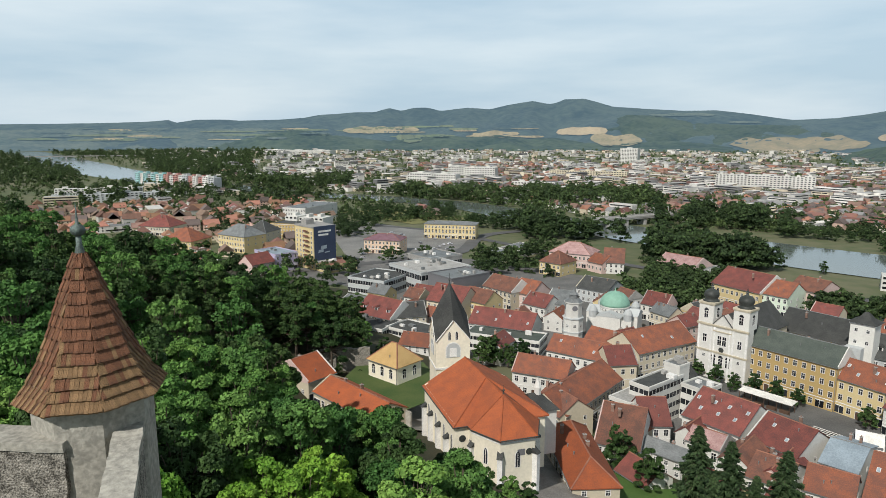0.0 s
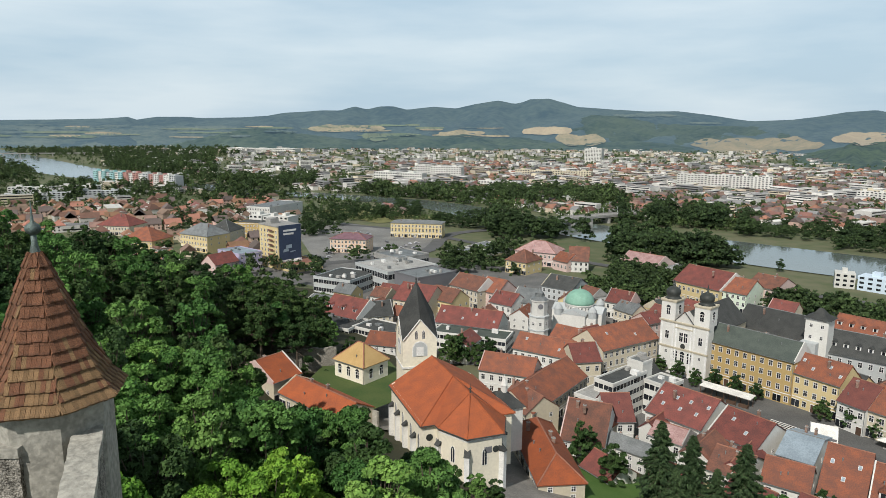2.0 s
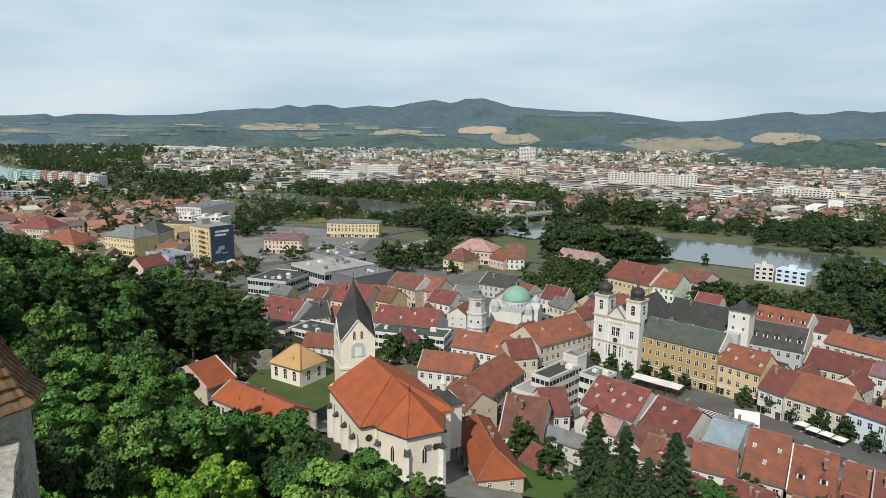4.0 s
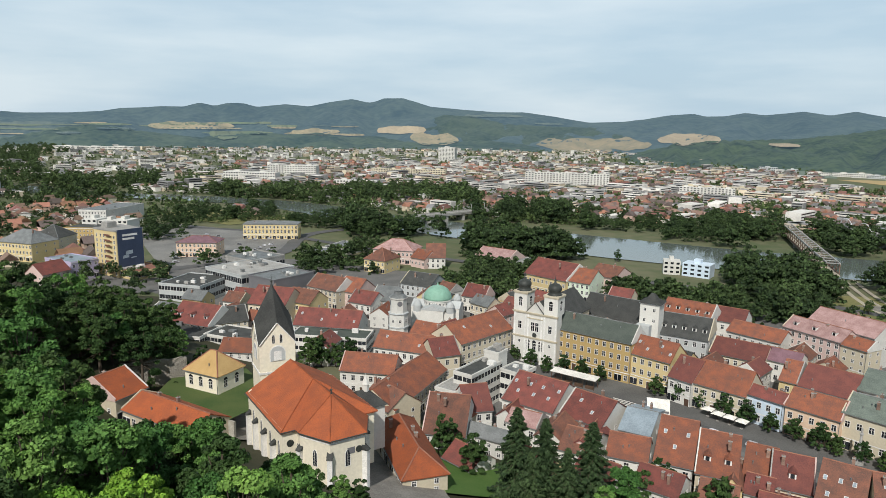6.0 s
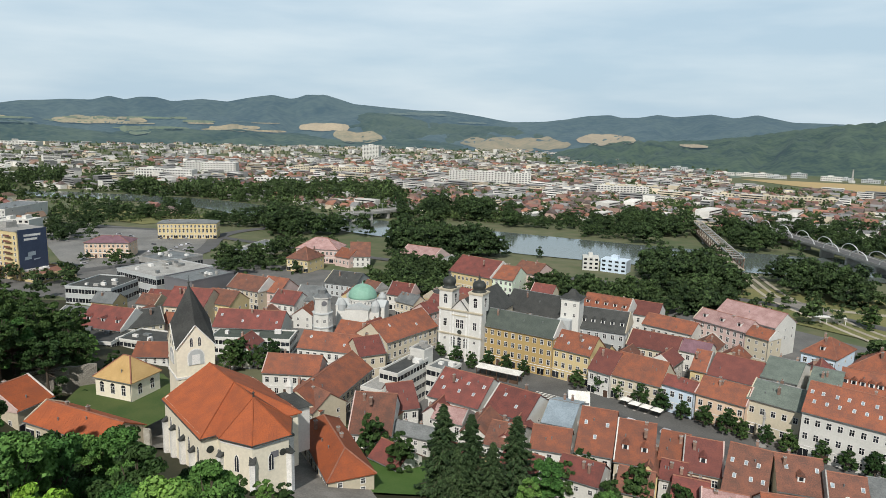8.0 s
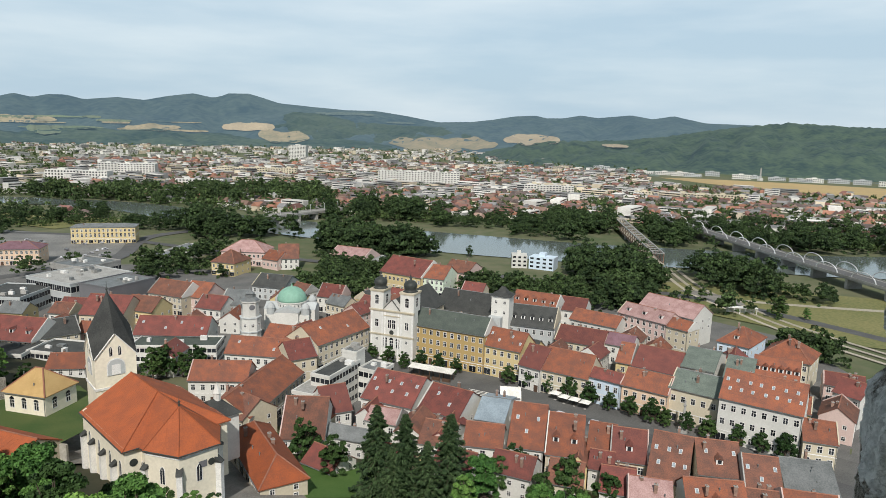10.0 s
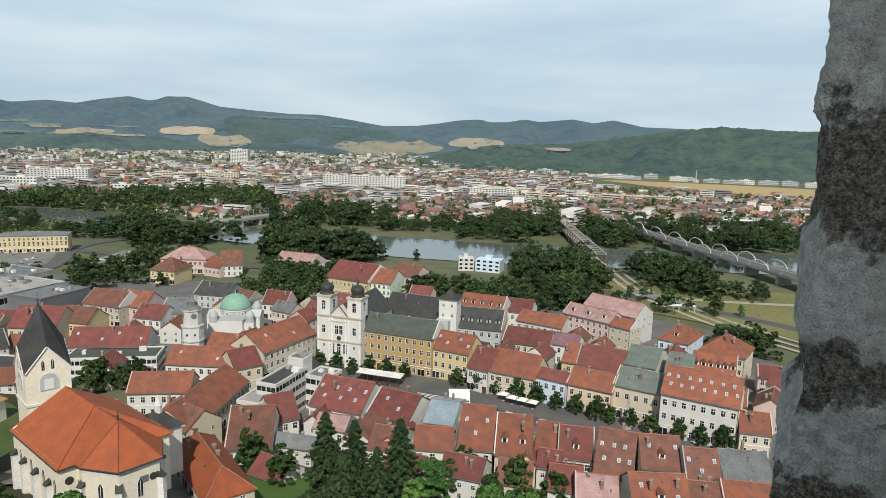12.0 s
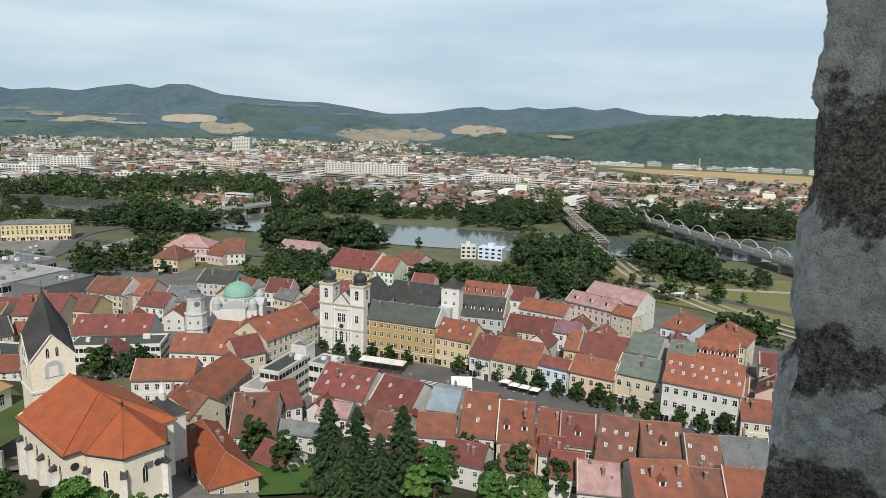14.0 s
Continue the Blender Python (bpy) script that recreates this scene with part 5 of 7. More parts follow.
# ---- twin-towered church on the square ----
def twin_church():
    th = thing("church", pose(92.6, 230.9, 0, 0, 0, -50.3) @ Matrix.Diagonal((0.93, 1, 0.95, 1)), "white Baroque church with two towers under dark copper onion domes", "church")
    w, h1, h2 = 19.7, 10.6, 21.2
    part_of("facade", Solid().box(0, 0, -0.5, w, 4, h2).mesh("facade", "white"), th)
    part_of("nave", Solid().box(1.5, 4, -0.5, w - 1.5, 34, 17).mesh("nave", "cream"), th)
    rs, cr = roof_surface(31, w - 3, 17, 8, "gable")
    nv = part_of("nave_roof", rs.mesh("nave_roof", "slate"), th, pose(w - 1.5, 3.6, 0, 0, 0, 90))
    for z, o in ((h1, 0.35), (h2 - 0.5, 0.45), (1.2, 0.12)):
        part_of("cornice", Solid().box(-o, -o, z, w + o, 0.2, z + 0.45).box(-o + 0.15, -o + 0.15, z - 0.35, w + o - 0.15, 0.2, z).mesh("cornice", "cream"), th)
    part_of("cornice", Solid().box(6.2, -0.25, h1 + 8, 13.5, 0.1, h1 + 8.4).mesh("cornice", "cream"), th)
    for x in (0.25, 5.2, 6.5, 12.6, 13.9, 18.9):
        part_of("pilaster", Solid().box(x, -0.22, -0.3, x + 0.65, 0.05, h1 - 0.35).box(x, -0.18, h1 + 0.45, x + 0.65, 0.05, h2 - 0.85).mesh("pilaster", "trim_white"), th)
    gab = [(6.2, h2), (13.5, h2), (9.85, h2 + 4.0)]
    part_of("pediment", Solid().prism([(x, 0.0, z) for x, z in gab], [(x, 3.5, z) for x, z in gab]).mesh("pediment", "white"), th)
    part_of("pediment_trim", crest_solid([((6.0, -0.1, h2), (9.85, -0.1, h2 + 4.2)), ((13.7, -0.1, h2), (9.85, -0.1, h2 + 4.2))], 0.25).mesh("pediment_trim", "slate"), th)
    for cx in (3.0, w - 3.0):
        tw = Solid().box(cx - 3.0, -0.05, h2, cx + 3.0, 5.9, 28.6)
        part_of("tower", tw.mesh("bell_tower", "white"), th)
        part_of("tower_cornice", Solid().box(cx - 3.35, -0.4, 28.6, cx + 3.35, 6.25, 29.2).box(cx - 3.2, -0.25, 28.2, cx + 3.2, 6.1, 28.6).mesh("tower_cornice", "cream"), th)
        dome = [(3.1, 29.2), (2.5, 29.6), (2.3, 30.2), (2.7, 31.1), (2.75, 32.0), (2.3, 32.9), (1.3, 33.5), (0.5, 33.8), (0.45, 34.5), (0.7, 34.8), (0.3, 35.3), (0.05, 36.6)]
        onion = part_of("onion_dome", Solid().turned(dome[:-3], 20, cx, 2.9).mesh("onion_dome", "dark_copper", smooth=True), th)
        part_of("finial", Solid().turned(dome[-3:], 10, cx, 2.9).mesh("finial", "dark_copper"), onion)
        for px_, py_, a in ((cx, -0.05, 0), (cx - 3.0, 2.9, -90), (cx + 3.0, 2.9, 90)):
            part_of("belfry_window", WIN_ARCH, th, pose(px_, py_, 23.2, 0, 0, a) @ Matrix.Diagonal((1.25, 1, 1.35, 1)))
        part_of("window", WIN, th, pose(cx, 0, 13.8) @ Matrix.Diagonal((1.25, 1, 1.7, 1)))
        part_of("window", WIN_SMALL, th, pose(cx, 0, 8.0))
        part_of("window", WIN, th, pose(cx, 0, 3.0))
    for x in (8.9, 10.8):
        part_of("window", WIN, th, pose(x, 0, 13.6) @ Matrix.Diagonal((1.25, 1, 2.0, 1)))
    for x in (7.0, 9.85, 12.7):
        part_of("window", WIN_ARCH, th, pose(x, 0, 5.6) @ Matrix.Diagonal((1.3, 1, 1.5, 1)))
    part_of("oculus", Solid().turned([(1.0, 0), (1.0, 0.12), (0.75, 0.14), (0.75, 0.04), (0.1, 0.04)], 20).mesh("oculus", "dark_copper"), th, pose(9.85, 0, 11.9, 90))
    part_of("portal", ARCH, th, pose(9.85, -0.02, 0) @ Matrix.Diagonal((0.9, 1, 1.2, 1)))
    return th


twin_church()


def octagon_tower(x, y, z0, zt):
    th = thing("gate_tower", pose(x, y, 0), "white octagonal town gate tower with clock faces and grey cap", "tower")
    r = 4.1
    part_of("shaft", Solid().turned([(r, z0), (r, zt - 9), (r, zt - 9)], 8, turn=radians(22.5)).mesh("shaft", "white"), th)
    for z in (zt - 15, zt - 9.2):
        part_of("string_course", Solid().turned([(r, z), (r + 0.35, z + 0.1), (r + 0.35, z + 0.5), (r, z + 0.6)], 8, turn=radians(22.5)).mesh("string_course", "greywall"), th)
    part_of("upper_shaft", Solid().turned([(r * 0.86, zt - 9), (r * 0.86, zt - 3), (r * 0.95, zt - 2.7), (r * 0.95, zt - 2.2)], 8, turn=radians(22.5)).mesh("upper_shaft", "white"), th)
    part_of("cap", Solid().turned([(r * 0.95, zt - 2.2), (r * 0.7, zt - 1.4), (r * 0.45, zt - 0.9), (r * 0.42, zt + 0.4), (r * 0.5, zt + 0.6), (0.5, zt + 1.8), (0.05, zt + 3)], 8, turn=radians(22.5)).mesh("cap", "tingrey"), th)
    for i in range(8):
        a = 45 * i
        c = r * 0.86 * math.cos(radians(22.5))
        if i % 2 == 0:
            part_of("clock_face", Solid().turned([(1.1, 0), (1.1, 0.08), (0.95, 0.1), (0.1, 0.1)], 20).mesh("clock_face", "darkgrey"), th, pose(0, 0, zt - 4.6, 0, 0, a) @ pose(0, -c, 0, 90))
        part_of("window", WIN_SMALL, th, pose(0, 0, zt - 12.5, 0, 0, a) @ pose(0, -r * math.cos(radians(22.5)), 0))
    return th


octagon_tower(53.4, 262.0, -0.5, 21.5)


def synagogue():
    th = thing("synagogue", pose(74.6, 278.0, 0, 0, 0, -28) @ Matrix.Diagonal((0.84, 0.84, 0.96, 1)), "white domed synagogue with a pale green copper dome", "synagogue")
    part_of("hall", Solid().box(-11, -11, -0.5, 11, 11, 9.5).box(-6, -13, -0.5, 6, 13, 11).box(-13, -6, -0.5, 13, 6, 11).mesh("hall", "white"), th)
    for a in (0, 90, 180, 270):
        g = [(-6.2, -13.2, 11), (6.2, -13.2, 11), (0, -13.2, 13.2)]
        part_of("gable_roof", Solid().prism(g, [(x, 0, z) for x, y, z in g]).mesh("gable_roof", "greywall"), th, pose(0, 0, 0, 0, 0, a))
    for sx in (-1, 1):
        for sy in (-1, 1):
            part_of("corner_turret", Solid().turned([(2.2, 9), (2.2, 12.2), (2.4, 12.3), (1.8, 13.6), (0.9, 14.4), (0.1, 14.9)], 12, sx * 8.8, sy * 8.8).mesh("corner_turret", "greywall", smooth=False), th)
    part_of("drum", Solid().turned([(7.4, 10.5), (7.4, 13.4), (7.8, 13.6), (7.8, 14.1)], 24).mesh("drum", "white"), th)
    for i in range(24):
        part_of("drum_window", WIN_SMALL, th, pose(0, 0, 12.0, 0, 0, 15 * i + 7.5) @ pose(0, -7.42, 0) @ Matrix.Scale(0.9, 4))
    dome = [(7.6 * math.cos(radians(a)), 14.1 + 6.2 * math.sin(radians(a))) for a in range(0, 90, 9)] + [(0.5, 20.3), (0.3, 21.0), (0.05, 22.0)]
    part_of("dome", Solid().turned(dome, 32).mesh("dome", "copper", smooth=True), th)
    return th


synagogue()


# ---- modern buildings ----
def slab(x, y, yaw, w, d, z, wall, roof, bands, label, name="office_building", group=""):
    th = thing(name, pose(x, y, 0, 0, 0, yaw), label, "building", group)
    mid = pose(x, y, 0, 0, 0, yaw) @ Vector((w / 2, d / 2, 0))
    FOOTPRINTS.append((mid.x, mid.y, 0.5 * math.hypot(w, d), pose(x, y, 0, 0, 0, yaw).inverted(), w, d))
    part_of("wall", Solid().box(0, 0, -0.5, w, d, z).mesh("slab_wall", wall), th)
    part_of("roof", Solid().box(0.4, 0.4, z, w - 0.4, d - 0.4, z + 0.15).mesh("slab_roof", roof), th)
    s = Solid().box(-0.1, -0.1, z - 0.2, w + 0.1, 0.35, z + 0.6).box(-0.1, d - 0.35, z - 0.2, w + 0.1, d + 0.1, z + 0.6).box(-0.1, 0.35, z - 0.2, 0.35, d - 0.35, z + 0.6).box(w - 0.35, 0.35, z - 0.2, w + 0.1, d - 0.35, z + 0.6)
    part_of("parapet", s.mesh("parapet", wall), th)
    storey = z / max(bands, 1)
    for b in range(bands):
        zz = b * storey + storey * 0.35
        n = max(1, int(w / 3.2))
        for i in range(n):
            part_of("window", BAND, th, pose((i + 0.5) * w / n, 0, zz) @ Matrix.Diagonal((w / n * 0.9 / 2.8, 1, storey * 0.45 / 1.4, 1)))
        n = min(6, max(1, int(d / 3.2)))
        for i in range(n):
            part_of("window", BAND, th, pose(w, (i + 0.5) * d / n, zz, 0, 0, 90) @ Matrix.Diagonal((d / n * 0.9 / 2.8, 1, storey * 0.45 / 1.4, 1)))
    rng = random.Random(int(x * 3 + y))
    for i in range(max(2, int(w * d / 90))):
        a, b = rng.uniform(0.1, 0.8) * w, rng.uniform(0.1, 0.8) * d
        part_of("roof_unit", Solid().box(a, b, z + 0.1, a + rng.uniform(1, 3), b + rng.uniform(1, 2), z + rng.uniform(0.8, 1.8)).mesh("roof_unit", rng.choice(("tingrey", "trim_white", "concrete"))), th)
    return th


BAND = Solid().box(-1.4, -0.04, 0, 1.4, 0.02, 1.4, 1).box(-1.5, -0.07, -0.1, 1.5, 0.02, 0, 0).box(-0.05, -0.06, 0, 0.05, -0.045, 1.4, 0).mesh("band_window", "trim_white", "window_glass")
slab(-49.0, 274.0, -27.5, 27.0, 16, 6.8, "white", "slate", 2, "long low white hall with dark flat roof and ribbon windows", "market_hall")
slab(-24.0, 267.0, -38.0, 24.5, 14, 6.6, "white", "slate", 2, "long low white hall with dark flat roof and ribbon windows", "market_hall")
slab(9.0, 258.5, -23.3, 31.0, 12, 6.6, "white", "slate_green", 2, "low white hall with dark green flat roof", "market_hall")
slab(-52, 352, -30, 24, 26, 9.0, "greywall", "slate", 2, "grey shopping centre wing with flat roof", "shopping_centre")
slab(-31, 373, -54, 33, 34, 12.2, "greywall", "concrete", 2, "light grey shopping centre with concrete flat roofs", "shopping_centre")
slab(-8, 344, -52, 20, 26, 13.0, "darkgrey", "tingrey", 0, "dark grey boxy shopping centre block", "shopping_centre")
slab(-22, 402, -50, 24, 24, 12.5, "concrete", "tingrey", 1, "pale concrete shopping centre block", "shopping_centre")
slab(56.2, 188.6, -52, 6.8, 18, 13.2, "white", "slate", 4, "modern white apartment block with dark roof terrace", "apartment_block")
slab(69.2, 197.4, -52, 5.6, 5.5, 16.2, "white", "tingrey", 0, "white stair tower of the apartment block", "stair_tower")
slab(73.4, 193.0, -55, 8.0, 9, 11.0, "white", "tingrey", 3, "white modern infill house with flat roof", "apartment_block")
slab(49.5, 186.0, -50, 7.5, 16, 9.6, "white", "concrete", 3, "low modern white block with flat roof", "apartment_block")


def tower_house():
    th = thing("tower_house", pose(139.5, 218.0, 0, 0, 0, -50), "white square house tower with a flared dark slate cap", "tower")
    part_of("wall", Solid().box(0, 0, -0.5, 7.4, 6.4, 23.2).mesh("tower_wall", "white"), th)
    part_of("cornice", Solid().box(-0.35, -0.35, 23.2, 7.75, 6.75, 23.7).mesh("cornice", "trim_white"), th)
    low = [(-0.8, -0.8, 23.7), (8.2, -0.8, 23.7), (8.2, 7.2, 23.7), (-0.8, 7.2, 23.7)]
    mid = [(1.6, 1.4, 25.0), (5.8, 1.4, 25.0), (5.8, 5.0, 25.0), (1.6, 5.0, 25.0)]
    top = [(3.0, 2.8, 27.0), (4.4, 2.8, 27.0), (4.4, 3.6, 27.0), (3.0, 3.6, 27.0)]
    part_of("cap", Solid().add(low + mid + top, [(j * 4 + i, j * 4 + (i + 1) % 4, j * 4 + 4 + (i + 1) % 4, j * 4 + 4 + i) for j in range(2) for i in range(4)] + [(3, 2, 1, 0), (8, 9, 10, 11)]).mesh("cap", "slate"), th)
    for z in (20.6, 16.5):
        for x in (1.9, 5.5):
            part_of("window", WIN_SMALL, th, pose(x, 0, z))
    part_of("annex", Solid().box(-0.3, -3.4, -0.5, 5.0, -0.003, 15.5).mesh("annex", "greywall"), th)


tower_house()


def office_tower():
    th = thing("office_tower", pose(-97, 428, 0, 0, 0, -47), "tall ochre office tower with a huge dark billboard", "office tower")
    w, d, z = 22, 17, 27
    part_of("wall", Solid().box(0, 0, -0.5, w, d, z).mesh("office_wall", "ochre_pale"), th)
    part_of("roof", Solid().box(-0.3, -0.3, z, w + 0.3, d + 0.3, z + 0.8).box(3, 3, z + 0.8, 9, 9, z + 4).mesh("office_roof", "concrete"), th)
    for fl in range(8):
        part_of("balcony", Solid().box(w * 0.55, -1.2, 2.4 + fl * 3.1, w * 0.8, 0, 2.6 + fl * 3.1).box(w * 0.55, -1.2, 2.6 + fl * 3.1, w * 0.8, -1.1, 3.5 + fl * 3.1).mesh("balcony", "rust"), th)
        for i in (0.12, 0.3, 0.45, 0.9):
            part_of("window", WIN, th, pose(w * i, 0, 1.2 + fl * 3.1))
    part_of("billboard", Solid().box(w + 0.05, 0.5, 6, w + 0.5, d - 0.5, z + 1).mesh("billboard", "poster_blue"), th)
    part_of("poster_strip", Solid().box(w + 0.51, 0.5, 2, w + 0.6, d - 0.5, 6).mesh("poster_strip", "trim_white"), th)
    pic = Solid()
    for i, (a, b, c, e) in enumerate(((3, 11, 7, 13), (5, 13, 9.5, 15.5), (8, 10.5, 12, 11.4))):
        pic.prism([(w + 0.505, a, b), (w + 0.505, c, b + 0.3), (w + 0.505, c, e), (w + 0.505, a + 0.5, e - 0.2)], [(w + 0.56, a, b), (w + 0.56, c, b + 0.3), (w + 0.56, c, e), (w + 0.56, a + 0.5, e - 0.2)])
    part_of("poster_shape", pic.mesh("poster_shape", "tinblue"), th)
    for k in range(2):
        part_of("poster_bar", Solid().box(w + 0.505, 3.5, 24 - k * 2.2, w + 0.55, 13 - 2 * k, 25.2 - k * 2.2).mesh("poster_bar", "trim_white"), th)
    return th


office_tower()
slab(-92, 424, -47, 30, 22, 4.5, "ochre_pale", "rust", 1, "low podium building with rusty red roof", "podium")

for fx, fy, fr in ((12.5, 129, 11), (5, 143, 13), (1.6, 159.5, 7), (104, 234, 14), (116, 246, 14), (74.6, 278, 15), (53.4, 262, 8), (50, 246, 9), (46, 228, 7)):
    FOOTPRINTS.append((fx, fy, fr * 1.42, Matrix.Translation((fr - fx, fr - fy, 0)), 2 * fr, 2 * fr))

# fill the gaps between the measured houses with the same kind of roofs
def blocked(x, y, r):
    for fx, fy, fr, inv, w, d in FOOTPRINTS:
        if math.hypot(x - fx, y - fy) > fr + r:
            continue
        q = inv @ Vector((x, y, 0))
        if -r < q.x < w + r and -r < q.y < d + r:
            return True
    return False


STREET_LINE = [(42, 186), (50, 193), (63, 209), (76, 226), (87, 238), (60, 300)]
SQUARE_LINE = [(84, 236), (92, 224), (103, 207), (117, 184), (133, 160), (151, 129), (168, 102), (176, 84)]


def near_line(x, y, line, r):
    for (ax, ay), (bx, by) in zip(line, line[1:]):
        dx, dy = bx - ax, by - ay
        s = min(1, max(0, ((x - ax) * dx + (y - ay) * dy) / (dx * dx + dy * dy)))
        if math.hypot(x - ax - s * dx, y - ay - s * dy) < r:
            return True
    return False


rng = random.Random(77)
made = 0
for k in range(6000):
    if made >= 60:
        break
    az = rng.uniform(-9, 61)
    x, y = at_bearing(az, rng.uniform(150, 345))
    edge = 330 if az < 25 else 300 if az < 42 else 275
    if math.hypot(x, y) > edge or hill(x, y) > 4 or blocked(x, y, 6.5) or near_line(x, y, SQUARE_LINE, 20) or near_line(x, y, STREET_LINE, 8):
        continue
    if x < 48 and y < 245 or (az > 45 and math.hypot(x, y) > 262):
        continue
    yaw = -58 + rng.choice((0, 90)) + rng.uniform(-6, 6) if az > 15 else -28 + rng.choice((0, 90)) + rng.uniform(-8, 8)
    w, d = rng.uniform(9, 13), rng.uniform(8, 10)
    c = pose(x, y, 0, 0, 0, yaw) @ Vector((-w / 2, -d / 2, 0))
    house(c.x, c.y, yaw, w, d, rng.uniform(6, 8), d / 2 * 0.7, rng.choice(("orange", "red", "rust", "brown", "rust", "tingrey", "slate")), rng.choice(("white", "cream", "pink", "ochre_pale")), "gable", 2)
    made += 1


# wooded side of the castle hill
rng = random.Random(5)
spots = []
for k in range(9000):
    if len(spots) >= 175:
        break
    az, r = rng.uniform(-42, -5.5), rng.uniform(85, 330)
    x, y = at_bearing(az, r)
    edge = 200 if az > -9 else 186 if az > -15.5 else 112
    if r < edge or hill(x, y) < 2 or math.hypot(x + 46, y - 150) < 26 or blocked(x, y, 4) or any((x - a) ** 2 + (y - b) ** 2 < 58 for a, b in spots):
        continue
    skyline = np.interp(az, [-42, -33.8, -30.3, -24.6, -20.8, -18.2, -13.7, -10.9, -9.2, -6], [5.0, 5.3, 7.0, 7.9, 9.4, 11.2, 12.2, 13.0, 15, 17])
    if math.degrees(math.atan2(88 - hill(x, y) - 15.5, r)) < skyline:
        continue
    spots.append((x, y))
for i, (x, y) in enumerate(spots):
    tree(MIDWOOD[i % 3], x, y, rng.uniform(0.85, 1.25), "dark green broadleaf tree in the hillside wood", "tree", "hillside wood", turn=rng.uniform(0, 360))
for x, y, s in ((-42, 212, 0.8), (-35, 240, 0.9), (-41, 246, 1.0), (-36, 262, 0.9), (-28, 222, 0.7), (-20, 215, 0.55)):
    tree(MIDWOOD[int(x) % 3], x, y, s, "dark green broadleaf tree below the old garden wall", "tree", "hillside wood", turn=x * 37)
for x, y, s in ((-13.5, 182, 0.2), (-11.5, 186, 0.2), (-16.5, 176.5, 0.18), (-25, 189, 0.2), (-31, 187, 0.25)):
    tree(NEAR[int(x) % 3], x, y, s, "clipped round green shrub in the chapel garden", "shrub", "chapel shrubs", turn=x * 37, name="shrub")



# ---- paving, roads, meadows ----
sheet("pavement", [(-70, 262), (-110, 440), (-60, 470), (20, 450), (150, 345), (245, 285), (275, 180), (215, 60), (135, 80), (100, 128), (70, 175), (46, 190), (44, 235), (-20, 245)], 0.02, "paving", "grey stone and asphalt ground between the town houses", "pavement")
ribbon("pavement_square", SQUARE_LINE, 25, 0.06, "paving", "pale stone paving of the long town square", "pavement")
ribbon("road", [(x - 5.5, y - 3.2) for x, y in SQUARE_LINE], 6.0, 0.10, "asphalt", "grey asphalt lane along the square", "road")
ribbon("road", STREET_LINE, 6.0, 0.11, "asphalt", "narrow asphalt street between old houses", "road")
sheet("ground_lot", [(-70.9, 468), (-40, 420), (6.4, 457), (25, 560), (-32, 600), (-78, 640), (-100, 576)], 0.1, "gravel_lot", "large pale parking yard by the station", "parking lot")
ribbon("road", [(-60, 430), (8, 470), (40, 560), (130, 600), (151, 606)], 11, 0.14, "asphalt", "wide asphalt road curving to the bridge", "road")
ribbon("road", [(-140, 640), (-20, 590), (60, 500), (150, 400), (240, 320), (300, 240), (320, 120)], 8, 0.16, "asphalt", "riverside asphalt road", "road")
sheet("ground_meadow", [(-114, 720), (-29, 622), (32, 660), (-53, 745)], 0.1, "meadow", "rough yellow-green meadow by the river", "meadow")
sheet("ground_meadow", [(246, 281), (262, 262), (296, 158), (330, 120), (460, 150), (389, 215), (335, 275), (284, 298)], 0.1, "meadow", "dry meadow beside the railway", "meadow")
for dx in (0, 7, 14):
    ribbon("rail_track", [(492 + dx, 525), (444 + dx, 474), (340 + dx, 322), (303 + dx, 262), (291 + dx, 222), (282 + dx, 180), (280 + dx, 120)], 2.4, 0.2, "rail_bed", "pale gravel railway bed", "railway")
ribbon("path", [(304, 246), (330, 222), (362, 196), (400, 170)], 5, 0.2, "rail_bed", "pale sandy track over the meadow", "path")
ribbon("rail_track", [(492, 525), (560, 640), (640, 800), (760, 1000)], 12, 0.2, "rail_bed", "pale railway embankment through the suburb", "railway")
sheet("ground_field", [at_bearing(a, r) for a, r in ((46, 1560), (50, 1420), (56, 1330), (64, 1250), (74, 1250), (74, 1610), (64, 1600), (56, 1600), (48, 1590))], 0.3, "stubble", "wide golden stubble field at the foot of the ridge", "field")
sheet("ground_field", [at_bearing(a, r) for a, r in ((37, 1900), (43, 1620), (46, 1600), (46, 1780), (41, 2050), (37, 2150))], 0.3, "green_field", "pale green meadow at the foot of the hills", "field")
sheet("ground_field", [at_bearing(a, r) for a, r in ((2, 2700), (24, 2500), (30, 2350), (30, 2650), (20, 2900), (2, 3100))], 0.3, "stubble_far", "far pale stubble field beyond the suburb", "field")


def hill_profile(a):
    """Distances and the highest elevation angle reached up to each of them, along one bearing."""
    rs, best = np.linspace(1850, 4750, 110), []
    foot = np.interp(a, FOOT_AZ, FOOT_R)
    for r in rs:
        z = range_height(a, (r - foot) / (4750 - foot), r) if r > foot else -3
        for az, el, r0, r1, rough, power, seed in RIDGES:
            if az[0] < a < az[-1] and r0 < r < r1:
                z = max(z, ridge_height(a, (r - r0) / (r1 - r0), az, el, r1, rough, power, seed))
        best.append(math.degrees(math.atan2(z - 88, r)))
    return rs, np.maximum.accumulate(best)


